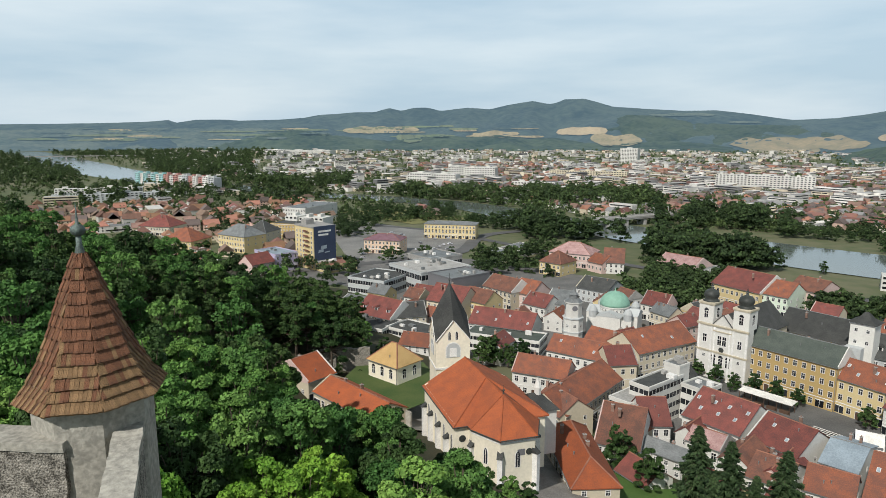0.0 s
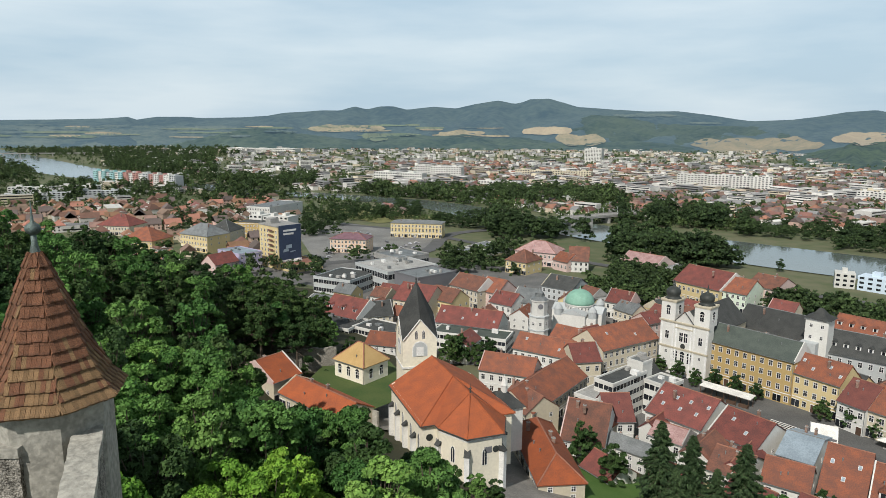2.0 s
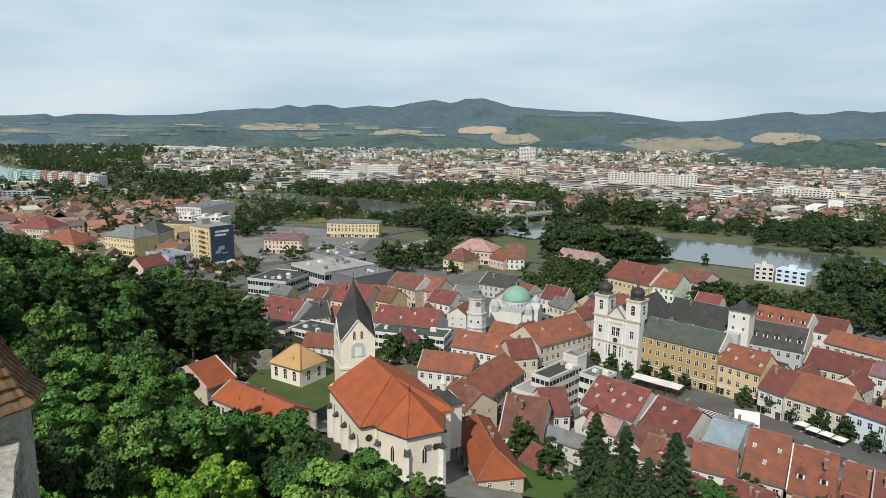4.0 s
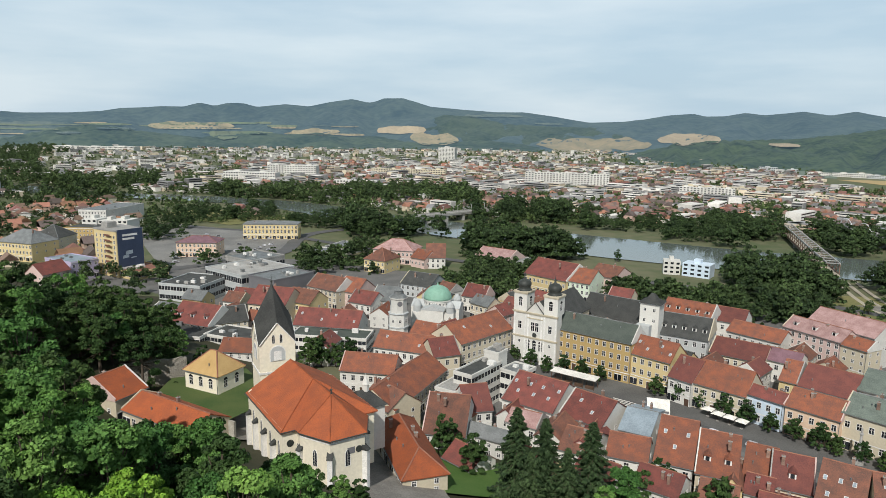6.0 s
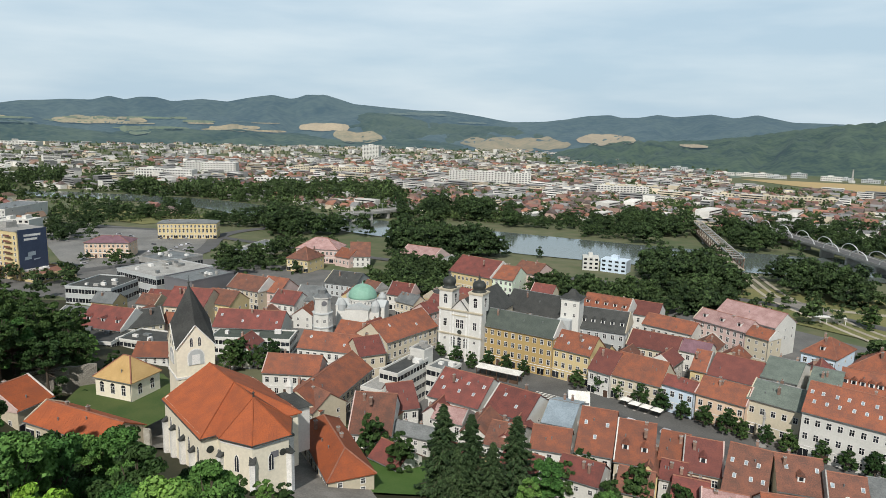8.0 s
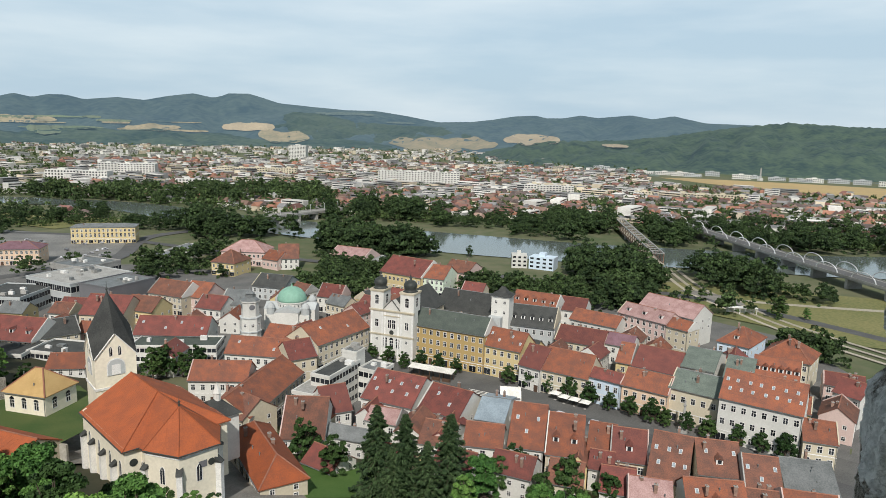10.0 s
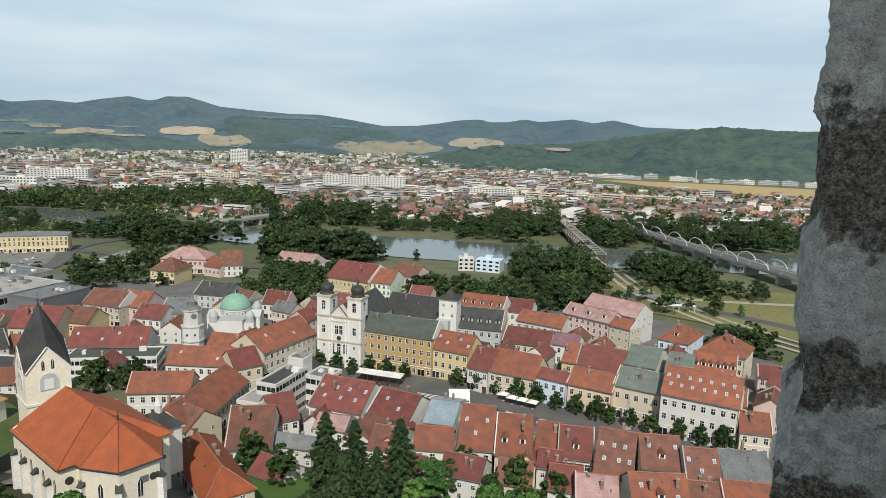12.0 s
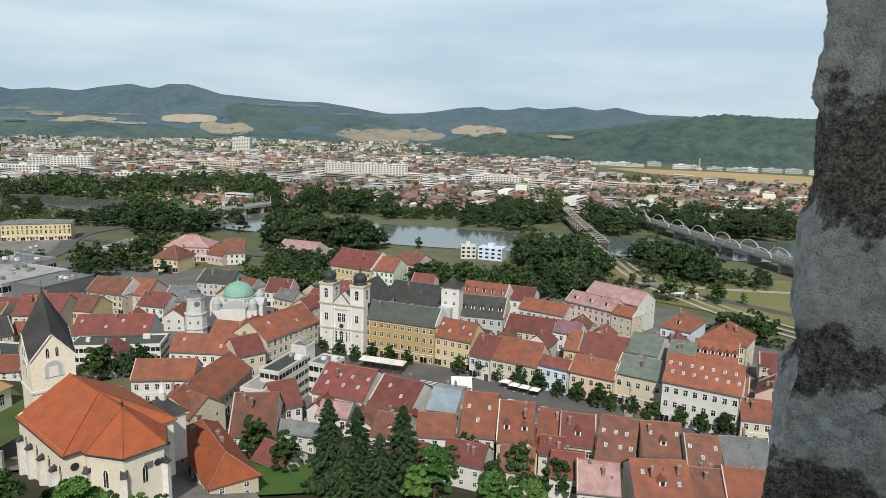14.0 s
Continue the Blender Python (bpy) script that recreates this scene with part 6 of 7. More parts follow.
def range_field(a0, a1, e0, e1, mat, label, seed):
    """A cleared field lying on the far hillside between two bearings and two elevations."""
    n, m = 32, 4
    v, f = [], []
    for i in range(n):
        u = i / (n - 1)
        a = a0 + (a1 - a0) * u
        rs, best = hill_profile(a)
        ends = 0.03 + 0.97 * math.sin(math.pi * u) ** 0.33
        low = e0 + (e1 - e0) * (0.30 * noise.noise(Vector((a * 0.7, 0, seed))) + 0.06 * noise.noise(Vector((a * 5.0, 0, seed))))
        high = e1 + (e1 - e0) * (0.35 * noise.noise(Vector((a * 0.8, 5, seed))) + 0.06 * noise.noise(Vector((a * 5.0, 7, seed))))
        mid = (low + high) / 2 + (e1 - e0) * 0.25 * (u - 0.5) * math.sin(seed * 2.3)
        for j in range(m):
            el = mid + (high - low) * (j / (m - 1) - 0.5) * ends
            r = np.interp(el, best + np.arange(len(best)) * 1e-6, rs) - 32
            v.append((r * math.sin(radians(a)), r * math.cos(radians(a)), 88 + r * math.tan(radians(el))))
    for i in range(n - 1):
        for j in range(m - 1):
            f.append((i * m + j, (i + 1) * m + j, (i + 1) * m + j + 1, i * m + j + 1))
    tagged(new("backdrop", mesh_of("range_field", v, f, [mat], smooth=True)), label, "field", kind="structure")


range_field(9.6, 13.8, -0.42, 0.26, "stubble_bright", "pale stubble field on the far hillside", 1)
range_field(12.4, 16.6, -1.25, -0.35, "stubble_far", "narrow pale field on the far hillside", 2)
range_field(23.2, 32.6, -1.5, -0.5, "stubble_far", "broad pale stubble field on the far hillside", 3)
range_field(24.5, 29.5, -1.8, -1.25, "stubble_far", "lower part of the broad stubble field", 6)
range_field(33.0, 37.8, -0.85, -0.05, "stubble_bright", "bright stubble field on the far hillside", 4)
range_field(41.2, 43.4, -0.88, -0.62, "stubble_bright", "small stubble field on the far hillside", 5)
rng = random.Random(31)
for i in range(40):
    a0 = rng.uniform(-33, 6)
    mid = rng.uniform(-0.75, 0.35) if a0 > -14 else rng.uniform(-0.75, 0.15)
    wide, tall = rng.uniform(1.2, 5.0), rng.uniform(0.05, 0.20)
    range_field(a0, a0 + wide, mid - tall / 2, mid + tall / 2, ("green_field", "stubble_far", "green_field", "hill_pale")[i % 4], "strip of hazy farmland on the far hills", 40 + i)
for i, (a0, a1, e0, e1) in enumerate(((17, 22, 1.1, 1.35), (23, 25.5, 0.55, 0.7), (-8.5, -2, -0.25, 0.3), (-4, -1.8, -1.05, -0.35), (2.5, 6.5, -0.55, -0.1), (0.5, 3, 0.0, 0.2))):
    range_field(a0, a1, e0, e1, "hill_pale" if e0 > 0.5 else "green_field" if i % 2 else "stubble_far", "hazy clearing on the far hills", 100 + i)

# ---- riverside woods ----
BRIDGES = [[(516, 500), (388, 172)], [(492, 525), (338, 321), (303, 262)], [(140, 600), (240, 652)], [(352, 330), (430, 250)]]
PATCHES = [(17.8, 27.4, 455, 520, 95), (7, 15.6, 535, 620, 75), (39.6, 47.0, 385, 500, 85), (48.4, 55.0, 410, 470, 26), (27.5, 44, 610, 710, 150), (17.5, 26, 640, 720, 70), (-3, 18.5, 770, 930, 260), (2, 8, 585, 640, 30), (47.5, 64, 600, 730, 120), (43.8, 49.0, 560, 680, 60), (50, 62, 500, 600, 60), (34, 41, 560, 640, 50)]
PATCHES2 = [(-24, -16, 1250, 2200, 330), (-36, -14, 2200, 3000, 480), (-9, 1, 640, 735, 60), (-30, -17, 880, 1150, 70), (-19.5, -8, 1015, 1180, 150), (-9.2, -5, 545, 625, 20), (-37, -28.8, 1250, 2200, 260), (-16, -2, 850, 930, 60), (-20, -10, 560, 800, 50)]
TOWN_PATCHES = [(17.5, 24.5, 380, 412, 40), (28.5, 33, 345, 372, 16), (41, 46, 340, 380, 30), (31, 41, 333, 366, 60), (15.5, 22.6, 330, 372, 32), (3, 12.5, 395, 485, 55), (56.8, 60.5, 292, 312, 9), (52, 60, 405, 430, 14), (-9, 2, 420, 470, 10), (40, 56, 320, 400, 12), (-22, -8, 330, 450, 30)]
rng = random.Random(9)
spots = []
town = []
for a0, a1, r0, r1, n in PATCHES + PATCHES2 + TOWN_PATCHES:
    for i in range(int(n * 1.35)):
        x, y = at_bearing(rng.uniform(a0, a1), rng.uniform(r0, r1))
        if river_gap(x, y) < 3 or blocked(x, y, 3) or any(near_line(x, y, b, 13) for b in BRIDGES):
            continue
        (town if r0 < 480 and (a0, a1, r0, r1, n) in TOWN_PATCHES else spots).append((x, y))
wood_stuff("town_trees", [q for q in town if hill(*q) < 2], "dark green park and garden trees behind the square", 13.5, 640, 0.044, "leaf_far", 8)
wood_stuff("riverside_trees", [s for s in spots if math.hypot(*s) < 760], "dense dark green riverside woods", 21, 760, 0.036, "leaf_far", 4)
wood_stuff("far_riverside_trees", [s for s in spots if math.hypot(*s) >= 760], "hazy green woods along the far river bank", 20, 280, 0.056, "leaf_far", 5)
# trees between the far houses
spots = []
for i in range(9500):
    a, r = rng.uniform(-34, 64), 640 + 2700 * rng.random() ** 1.6
    x, y = at_bearing(a, r)
    if river_gap(x, y) > 12 and not (a > 45 and r > 1250):
        spots.append((x, y))
for i in range(3200):
    x, y = at_bearing(rng.uniform(-8, 64), rng.uniform(680, 1500))
    if river_gap(x, y) > 12 and not (x > y and math.hypot(x, y) > 1250):
        spots.append((x, y))
for i in range(90):
    x, y = at_bearing(rng.uniform(-34, -12), rng.uniform(380, 900))
    if river_gap(x, y) > 10:
        spots.append((x, y))
wood_stuff("suburb_trees", spots, "scattered garden and street trees of the suburb", 9.5, 46, 0.115, "leaf_far", 6)


# ---- far suburb ----
def far_houses(name, count, a0, a1, r0, r1, power, roofs, label, seed, flat=0.0, size=1.0):
    rg = random.Random(seed)
    s = Solid()
    mats = ["far_wall", "far_cream", "far_pink", "far_flat", "window_glass"] + roofs
    made = 0
    for i in range(count * 2):
        if made >= count:
            break
        a, r = rg.uniform(a0, a1), r0 + (r1 - r0) * rg.random() ** power
        if a > 45 and r > 1290 or a > 37 and r > 1750:
            continue
        x, y = at_bearing(a, r)
        gap = river_gap(x, y)
        if gap < (35 if r > 600 else 14) or near_line(x, y, [(492, 525), (560, 640), (640, 800), (760, 1000)], 14):
            continue
        made += 1
        yaw = rg.choice((30, 35, 120, 125)) + rg.uniform(-8, 8)
        c, n = math.cos(radians(yaw)), math.sin(radians(yaw))
        isflat = rg.random() < flat
        w, d = (rg.uniform(12, 40), rg.uniform(9, 16)) if isflat else (rg.uniform(9, 15) * size, rg.uniform(8, 10) * size)
        e = rg.choice((4, 5, 6, 7, 9, 12)) if isflat else rg.uniform(3.2, 6.2)

        def put(px_, py_, z):
            return (x + px_ * c - py_ * n, y + px_ * n + py_ * c, z)
        wm = rg.choice((0, 0, 0, 1, 3)) if isflat else rg.choice((0, 0, 1, 2))
        rm = 5 + rg.randrange(len(roofs))
        base = [(-w / 2, -d / 2), (w / 2, -d / 2), (w / 2, d / 2), (-w / 2, d / 2)]
        s.prism([put(*q, -0.4) for q in base], [put(*q, e) for q in base], wm)
        if isflat:
            s.prism([put(px_ * 0.96, py_ * 0.94, e + 0.02) for px_, py_ in base], [put(px_ * 0.96, py_ * 0.94, e + 0.3) for px_, py_ in base], 3 if rg.random() < 0.65 else 0)
            for k in range(int(e // 3)):
                strip = [(-w / 2 + 1, -d / 2 - 0.05), (w / 2 - 1, -d / 2 - 0.05), (w / 2 - 1, d / 2 + 0.05), (-w / 2 + 1, d / 2 + 0.05)]
                s.prism([put(*q, k * 3 + 1.1) for q in strip], [put(*q, k * 3 + 2.3) for q in strip], 4)
            continue
        h = d / 2 * rg.uniform(0.6, 0.95)
        o, g = d / 2 + 0.5, w / 2 + 0.3
        if rg.random() < 0.3:
            g2 = g - d / 2
        else:
            g2 = g
        s.add([put(-g, -o, e - 0.2), put(g, -o, e - 0.2), put(g, o, e - 0.2), put(-g, o, e - 0.2), put(-g2, 0, e + h), put(g2, 0, e + h)], [(0, 1, 5, 4), (2, 3, 4, 5), (1, 2, 5), (3, 0, 4), (3, 2, 1, 0)], rm)
    return tagged(new(name, s.mesh(name, *mats)), label, "houses", kind="stuff")


far_houses("suburb_houses", 2900, -2, 64, 690, 1750, 1.15, ["far_red", "far_rust", "far_brown", "far_orange", "far_brown", "far_grey"], "red-roofed family houses of the far suburb", 1, flat=0.14)
far_houses("suburb_blocks", 1700, -24, 46, 950, 3300, 1.5, ["far_rust", "far_brown"], "white and grey blocks and halls of the far town", 2, flat=0.75)
far_houses("old_suburb_houses", 90, -34, -9.5, 640, 900, 1.0, ["far_orange", "far_red", "far_rust"], "orange-roofed houses of the riverside quarter", 3, flat=0.06, size=1.1)


def quarter_house_meshes(k):
    """Walls and hipped or gabled roof of a family house, one of six shapes."""
    rg = random.Random(200 + k)
    w, d, e = rg.uniform(10, 15), rg.uniform(8.5, 10.5), rg.uniform(4.2, 6.4)
    h = d / 2 * rg.uniform(0.75, 1.0)
    wall = Solid()
    prof = [(-d / 2, -0.4), (d / 2, -0.4), (d / 2, e), (0, e + h * (0.97 if k % 3 else 0.3)), (-d / 2, e)]
    wall.prism([(-w / 2, a, b) for a, b in prof], [(w / 2, a, b) for a, b in prof], 0)
    for x in (-0.32, 0.0, 0.32):
        for z in (1.0, 3.4)[:1 if e < 5 else 2]:
            for y, o in ((-d / 2, -0.05), (d / 2, 0.05)):
                wall.box(x * w - 0.55, min(y, y + o), z, x * w + 0.55, max(y, y + o), z + 1.3, 1)
    o, g = d / 2 + 0.5, w / 2 + 0.35
    g2 = g if k % 3 else g - d / 2
    v = [(-g, -o, e - 0.3), (g, -o, e - 0.3), (g, o, e - 0.3), (-g, o, e - 0.3), (-g2, 0, e + h), (g2, 0, e + h)]
    v += [(x, y, z + 0.22) for x, y, z in v]
    f = [(0, 1, 5, 4), (2, 3, 4, 5), (1, 2, 5), (3, 0, 4)]
    roof = Solid().add(v, [q[::-1] for q in f] + [tuple(i + 6 for i in q) for q in f] + [(i, (i + 1) % 4, (i + 1) % 4 + 6, i + 6) for i in range(4)])
    wmat, rmat = ("far_wall", "far_cream", "far_pink")[k % 3], ("far_orange", "far_rust", "far_orange", "far_red", "far_orange", "far_brown")[k]
    return wall.mesh("quarter_wall", wmat, "window_glass"), roof.mesh("quarter_roof", rmat), rmat[4:]


KINDS = [quarter_house_meshes(k) for k in range(6)]
rng = random.Random(61)
quarter = []
for k in range(4000):
    if len(quarter) >= 145:
        break
    x, y = at_bearing(rng.uniform(-34, -11), 440 + 380 * rng.random() ** 0.8)
    if hill(x, y) > 3 or river_gap(x, y) < 25 or blocked(x, y, 8) or any((x - a) ** 2 + (y - b) ** 2 < 190 for a, b in quarter):
        continue
    quarter.append((x, y))
for i, (x, y) in enumerate(quarter):
    wall_me, roof_me, tint = KINDS[i % 6]
    th = thing("family_house", pose(x, y, 0, 0, 0, rng.choice((25, 32, 115, 122)) + rng.uniform(-8, 8)), f"small plastered family house with {tint} tile roof by the river", "house", "riverside quarter houses")
    part_of("wall", wall_me, th)
    part_of("roof", roof_me, th)


def far_block(x0, y0, x1, y1, d, z, floors, wall, label, steps=1, name="apartment_block", tints=()):
    """A long panel-built block with its rows of windows."""
    L, yaw = math.hypot(x1 - x0, y1 - y0), math.degrees(math.atan2(y1 - y0, x1 - x0))
    th = thing(name, pose(x0, y0, 0, 0, 0, yaw), label, "apartment block")
    w = L / steps
    for k in range(steps):
        x = k * w
        zz = z - (0.9 if k % 2 else 0)
        off = 1.6 if k % 2 else 0
        part_of("section", Solid().box(x + 0.15, off, -0.5, x + w - 0.15, d + off, zz).box(x + w * 0.35, off + d * 0.3, zz, x + w * 0.6, off + d * 0.7, zz + 2.4).mesh("block_section", tints[k % len(tints)] if tints else wall), th)
        st = zz / floors
        for fl in range(floors):
            n = max(3, int(w / 4.2))
            s = Solid()
            for i in range(n):
                s.box(x + (i + 0.25) * w / n, off - 0.06, fl * st + st * 0.35, x + (i + 0.78) * w / n, off + 0.01, fl * st + st * 0.82)
            tagged(part_of("window_band", s.mesh("window_band", "window_glass"), th), kind="stuff")
    return th


far_block(405, 985, 515, 915, 13, 24, 8, "white", "long white stepped panel apartment block", 9)
far_block(-489, 1053, -425, 1005, 13, 22, 7, "white", "teal and white panel apartment block by the river", 7, tints=("tealwall", "white", "tealwall", "greywall"))
far_block(-422, 1000, -323, 929, 13, 23, 8, "greywall", "pink, white and grey panel apartment block by the river", 10, tints=("brickwall", "white", "brickwall", "white", "greywall"))
far_block(-495, 840, -400, 880, 13, 14, 5, "white", "low white panel apartment block", 4)
far_block(-470, 790, -350, 850, 12, 11, 4, "greywall", "low grey panel apartment block", 4)
far_block(475, 1790, 515, 1765, 24, 40, 11, "white", "tall white tower block in the far town", 1)
far_block(10, 1180, 90, 1150, 20, 24, 7, "white", "white hospital block in the far town", 3)
far_block(-60, 1120, 20, 1090, 25, 17, 4, "white", "white factory hall in the far town", 2)
far_block(100, 965, 160, 950, 16, 14, 4, "white", "white and blue office block across the river", 2)
far_block(-690, 2560, -420, 2480, 50, 14, 2, "white", "long white shopping hall on the plain", 3)
far_block(560, 800, 620, 760, 14, 15, 5, "white", "white apartment block beside the railway", 4)
far_block(600, 850, 680, 800, 14, 12, 4, "cream", "cream apartment block beside the railway", 4)
far_block(-135, 560, -100, 545, 16, 16, 5, "white", "white office block near the station", 3)
far_block(244, 359, 253, 353.5, 11, 8.2, 3, "white", "white boathouse block with a red roof edge by the river", 1)
far_block(253.6, 353, 264, 339.5, 11, 8.0, 3, "skyblue", "white and blue boathouse block by the river", 1)
rng = random.Random(14)
for i in range(16):
    az, r = 41 + 1.45 * i + rng.uniform(-0.4, 0.4), rng.uniform(1660, 1740) + (90 if i < 2 else 0)
    x, y = at_bearing(az, r)
    L = rng.uniform(22, 52)
    far_block(x, y, x + L * math.cos(radians(az)), y - L * math.sin(radians(az)), 22, rng.uniform(6, 10), 2, rng.choice(("white", "greywall", "white")), "long pale industrial hall at the foot of the ridge", 1, name="industrial_hall")
far_block(200, 1250, 330, 1190, 18, 14, 4, "cream", "cream apartment row in the far town", 5)
far_block(700, 720, 830, 620, 13, 10, 3, "cream", "row of cream terraced blocks in the suburb", 6)


def factory_chimney(x, y):
    th = thing("factory_chimney", pose(x, y, 0), "slender pale factory chimney at the foot of the ridge", "chimney")
    part_of("shaft", Solid().turned([(2.2, -0.5), (1.3, 27), (1.5, 27.2), (1.5, 28)], 12).mesh("shaft", "concrete"), th)
    part_of("base", Solid().box(-5, -4, -0.5, 5, 4, 5).mesh("base", "white"), th)


factory_chimney(*at_bearing(53.5, 1650))


def platform_shelter(x, y, yaw):
    th = thing("platform_shelter", pose(x, y, 0, 0, 0, yaw), "long low white shelter by the railway track", "shelter")
    part_of("roof", Solid().box(0, 0, 3.0, 15, 3.4, 3.35).mesh("roof", "trim_white"), th)
    part_of("back_wall", Solid().box(0.3, 3.0, 0, 14.7, 3.2, 3.0).mesh("back_wall", "white"), th)
    for i in range(6):
        part_of("post", Solid().box(0.4 + 2.8 * i, 0.2, 0, 0.7 + 2.8 * i, 0.5, 3.0).mesh("post", "trim_white"), th)


platform_shelter(285, 221, -34)
sheet("ground_yard", [(300, 268), (312, 262), (316, 240), (308, 228), (301, 236)], 0.24, "churchyard", "pale gravel yard beside the railway", "yard")


# ---- bridges ----
def road_bridge():
    ax, ay, bx, by = 516, 500, 388, 172
    L, yaw = math.hypot(bx - ax, by - ay), math.degrees(math.atan2(by - ay, bx - ax))
    th = thing("road_bridge", pose(ax, ay, 0, 0, 0, yaw), "long white concrete road bridge with pairs of slender arches", "bridge")
    part_of("deck", Solid().box(0, -7, 6.2, L, 7, 7.6).box(0, -7.3, 7.0, L, -7, 8.4).box(0, 7, 7.0, L, 7.3, 8.4).mesh("deck", "concrete"), th)
    part_of("carriageway", Solid().box(0, -5, 7.6, L, 5, 7.7).mesh("carriageway", "asphalt"), th)
    n = 11
    for i in range(n):
        c = (i + 0.5) * L / n
        part_of("pier", Solid().box(c - L / n / 2 - 1.2, -5, -2, c - L / n / 2 + 1.2, 5, 6.2).mesh("pier", "concrete"), th)
        for sy in (-7.0, 7.0):
            arc = [Vector((c + 10 * math.cos(t), sy, 7.6 + 5.5 * math.sin(t))) for t in np.linspace(math.pi, 0, 15)]
            part_of("arch", tube(arc, 0.32).mesh("arch", "steel_white"), th)
    return th


road_bridge()


def rail_bridge():
    ax, ay, bx, by = 446, 477, 338, 321
    L, yaw = math.hypot(bx - ax, by - ay), math.degrees(math.atan2(by - ay, bx - ax))
    th = thing("rail_bridge", pose(ax, ay, 0, 0, 0, yaw), "brown steel truss railway bridge with pale grey top", "bridge")
    part_of("deck", Solid().box(-4, -3.6, 3.0, L + 4, 3.6, 4.0).mesh("deck", "rail_bed"), th)
    n = 20
    for sy in (-3.6, 3.6):
        part_of("lower_chord", Solid().box(0, sy - 0.3, 3.4, L, sy + 0.3, 4.4).mesh("chord", "rust_steel"), th)
        part_of("upper_chord", Solid().box(0, sy - 0.35, 10.2, L, sy + 0.35, 11.0).mesh("chord", "concrete"), th)
        for i in range(n + 1):
            x = i * L / n
            part_of("post", Solid().box(x - 0.25, sy - 0.2, 4, x + 0.25, sy + 0.2, 10.2).mesh("post", "rust_steel"), th)
            if i < n:
                s = Solid()
                limb(s, (x, sy, 4.2), (x + L / n, sy, 10.2), 0.25, 0.25, 4)
                part_of("diagonal", s.mesh("diagonal", "rust_steel"), th)
    for i in range(n + 1):
        x = i * L / n
        part_of("cross_beam", Solid().box(x - 0.6, -3.3, 10.4, x + 0.6, 3.3, 10.8).mesh("cross_beam", "concrete"), th)
    for x in (1, L / 3, 2 * L / 3, L - 1):
        part_of("pier", Solid().box(x - 1.2, -3.4, -2, x + 1.2, 3.4, 3.0).mesh("pier", "concrete"), th)
    return th


rail_bridge()


def plain_bridge(ax, ay, bx, by, z, piers, label):
    L, yaw = math.hypot(bx - ax, by - ay), math.degrees(math.atan2(by - ay, bx - ax))
    th = thing("bridge", pose(ax, ay, 0, 0, 0, yaw), label, "bridge")
    part_of("deck", Solid().box(-5, -6, z - 1.6, L + 5, 6, z).box(-5, -6.3, z - 0.4, L + 5, -6, z + 1.1).box(-5, 6, z - 0.4, L + 5, 6.3, z + 1.1).mesh("deck", "concrete"), th)
    for i in range(piers):
        x = (i + 0.5) * L / piers
        part_of("pier", Solid().box(x - 1.4, -5, -2, x + 1.4, 5, z - 1.6).mesh("pier", "concrete"), th)
    for i in range(6):
        x = (i + 0.5) * L / 6
        part_of("lamp_post", Solid().box(x - 0.12, -5.8, z, x + 0.12, -5.6, z + 8).box(x - 0.1, -5.8, z + 7.8, x + 0.1, -4.0, z + 8).mesh("lamp_post", "steel_white"), th)


plain_bridge(140, 600, 240, 652, 7.5, 5, "grey concrete road bridge over the river")
plain_bridge(-1260, 2015, -985, 2125, 9, 7, "distant concrete motorway bridge over the river")

# ---- the square: lime trees, canopy, stage, sunshades, column ----
LIMES = [(92.2, 228.0), (95.6, 220.1), (99.5, 214.5), (104.3, 210.5), (110.2, 206.6), (114.4, 200.9), (126.6, 185.1), (131.8, 178.5), (135.2, 172.4), (138.4, 165.4), (141.5, 158.9), (144.6, 152.4), (147.5, 146.6), (150.3, 140.0), (152.3, 136.4), (155.3, 130.4), (158.0, 124.6), (161.8, 117.6), (164.2, 111.9), (167.2, 106.0)]
rng = random.Random(21)
for i, (x, y) in enumerate(LIMES):
    tree(STREET[i % 2], x, y, rng.uniform(1.0, 1.3), "small round-crowned lime tree in the square's row", "tree", "lime trees on the square", z=0.0, turn=rng.uniform(0, 360), name="lime_tree")
for x, y, s in ((15.0, 238.0, 1.9), (19.5, 240.0, 1.8), (24.5, 238.0, 1.5), (30.4, 242.0, 1.6), (44.5, 156.0, 1.8), (29.4, 192.0, 1.3), (33.1, 184.0, 1.2), (90.5, 127.0, 1.8), (97.4, 114.0, 1.9), (84.0, 124.0, 1.5), (147.3, 86.0, 1.4), (90.0, 115.0, 1.4), (104.0, 108.0, 1.6)):
    tree(STREET[int(x) % 2], x, y, s, "dark green garden tree between the houses", "tree", "garden trees", turn=rng.uniform(0, 360))


for x, y, k, z in ((302, 204, 2, 0.8), (312, 196, 0, 0.42), (291, 252, 2, 0.5), (236, 401, 2, 0.55), (318, 214, 0, 0.35)):
    tree(NEAR[k], x, y, z, "lone dark green tree on the meadow by the railway", "tree", "meadow trees", turn=x * 37)


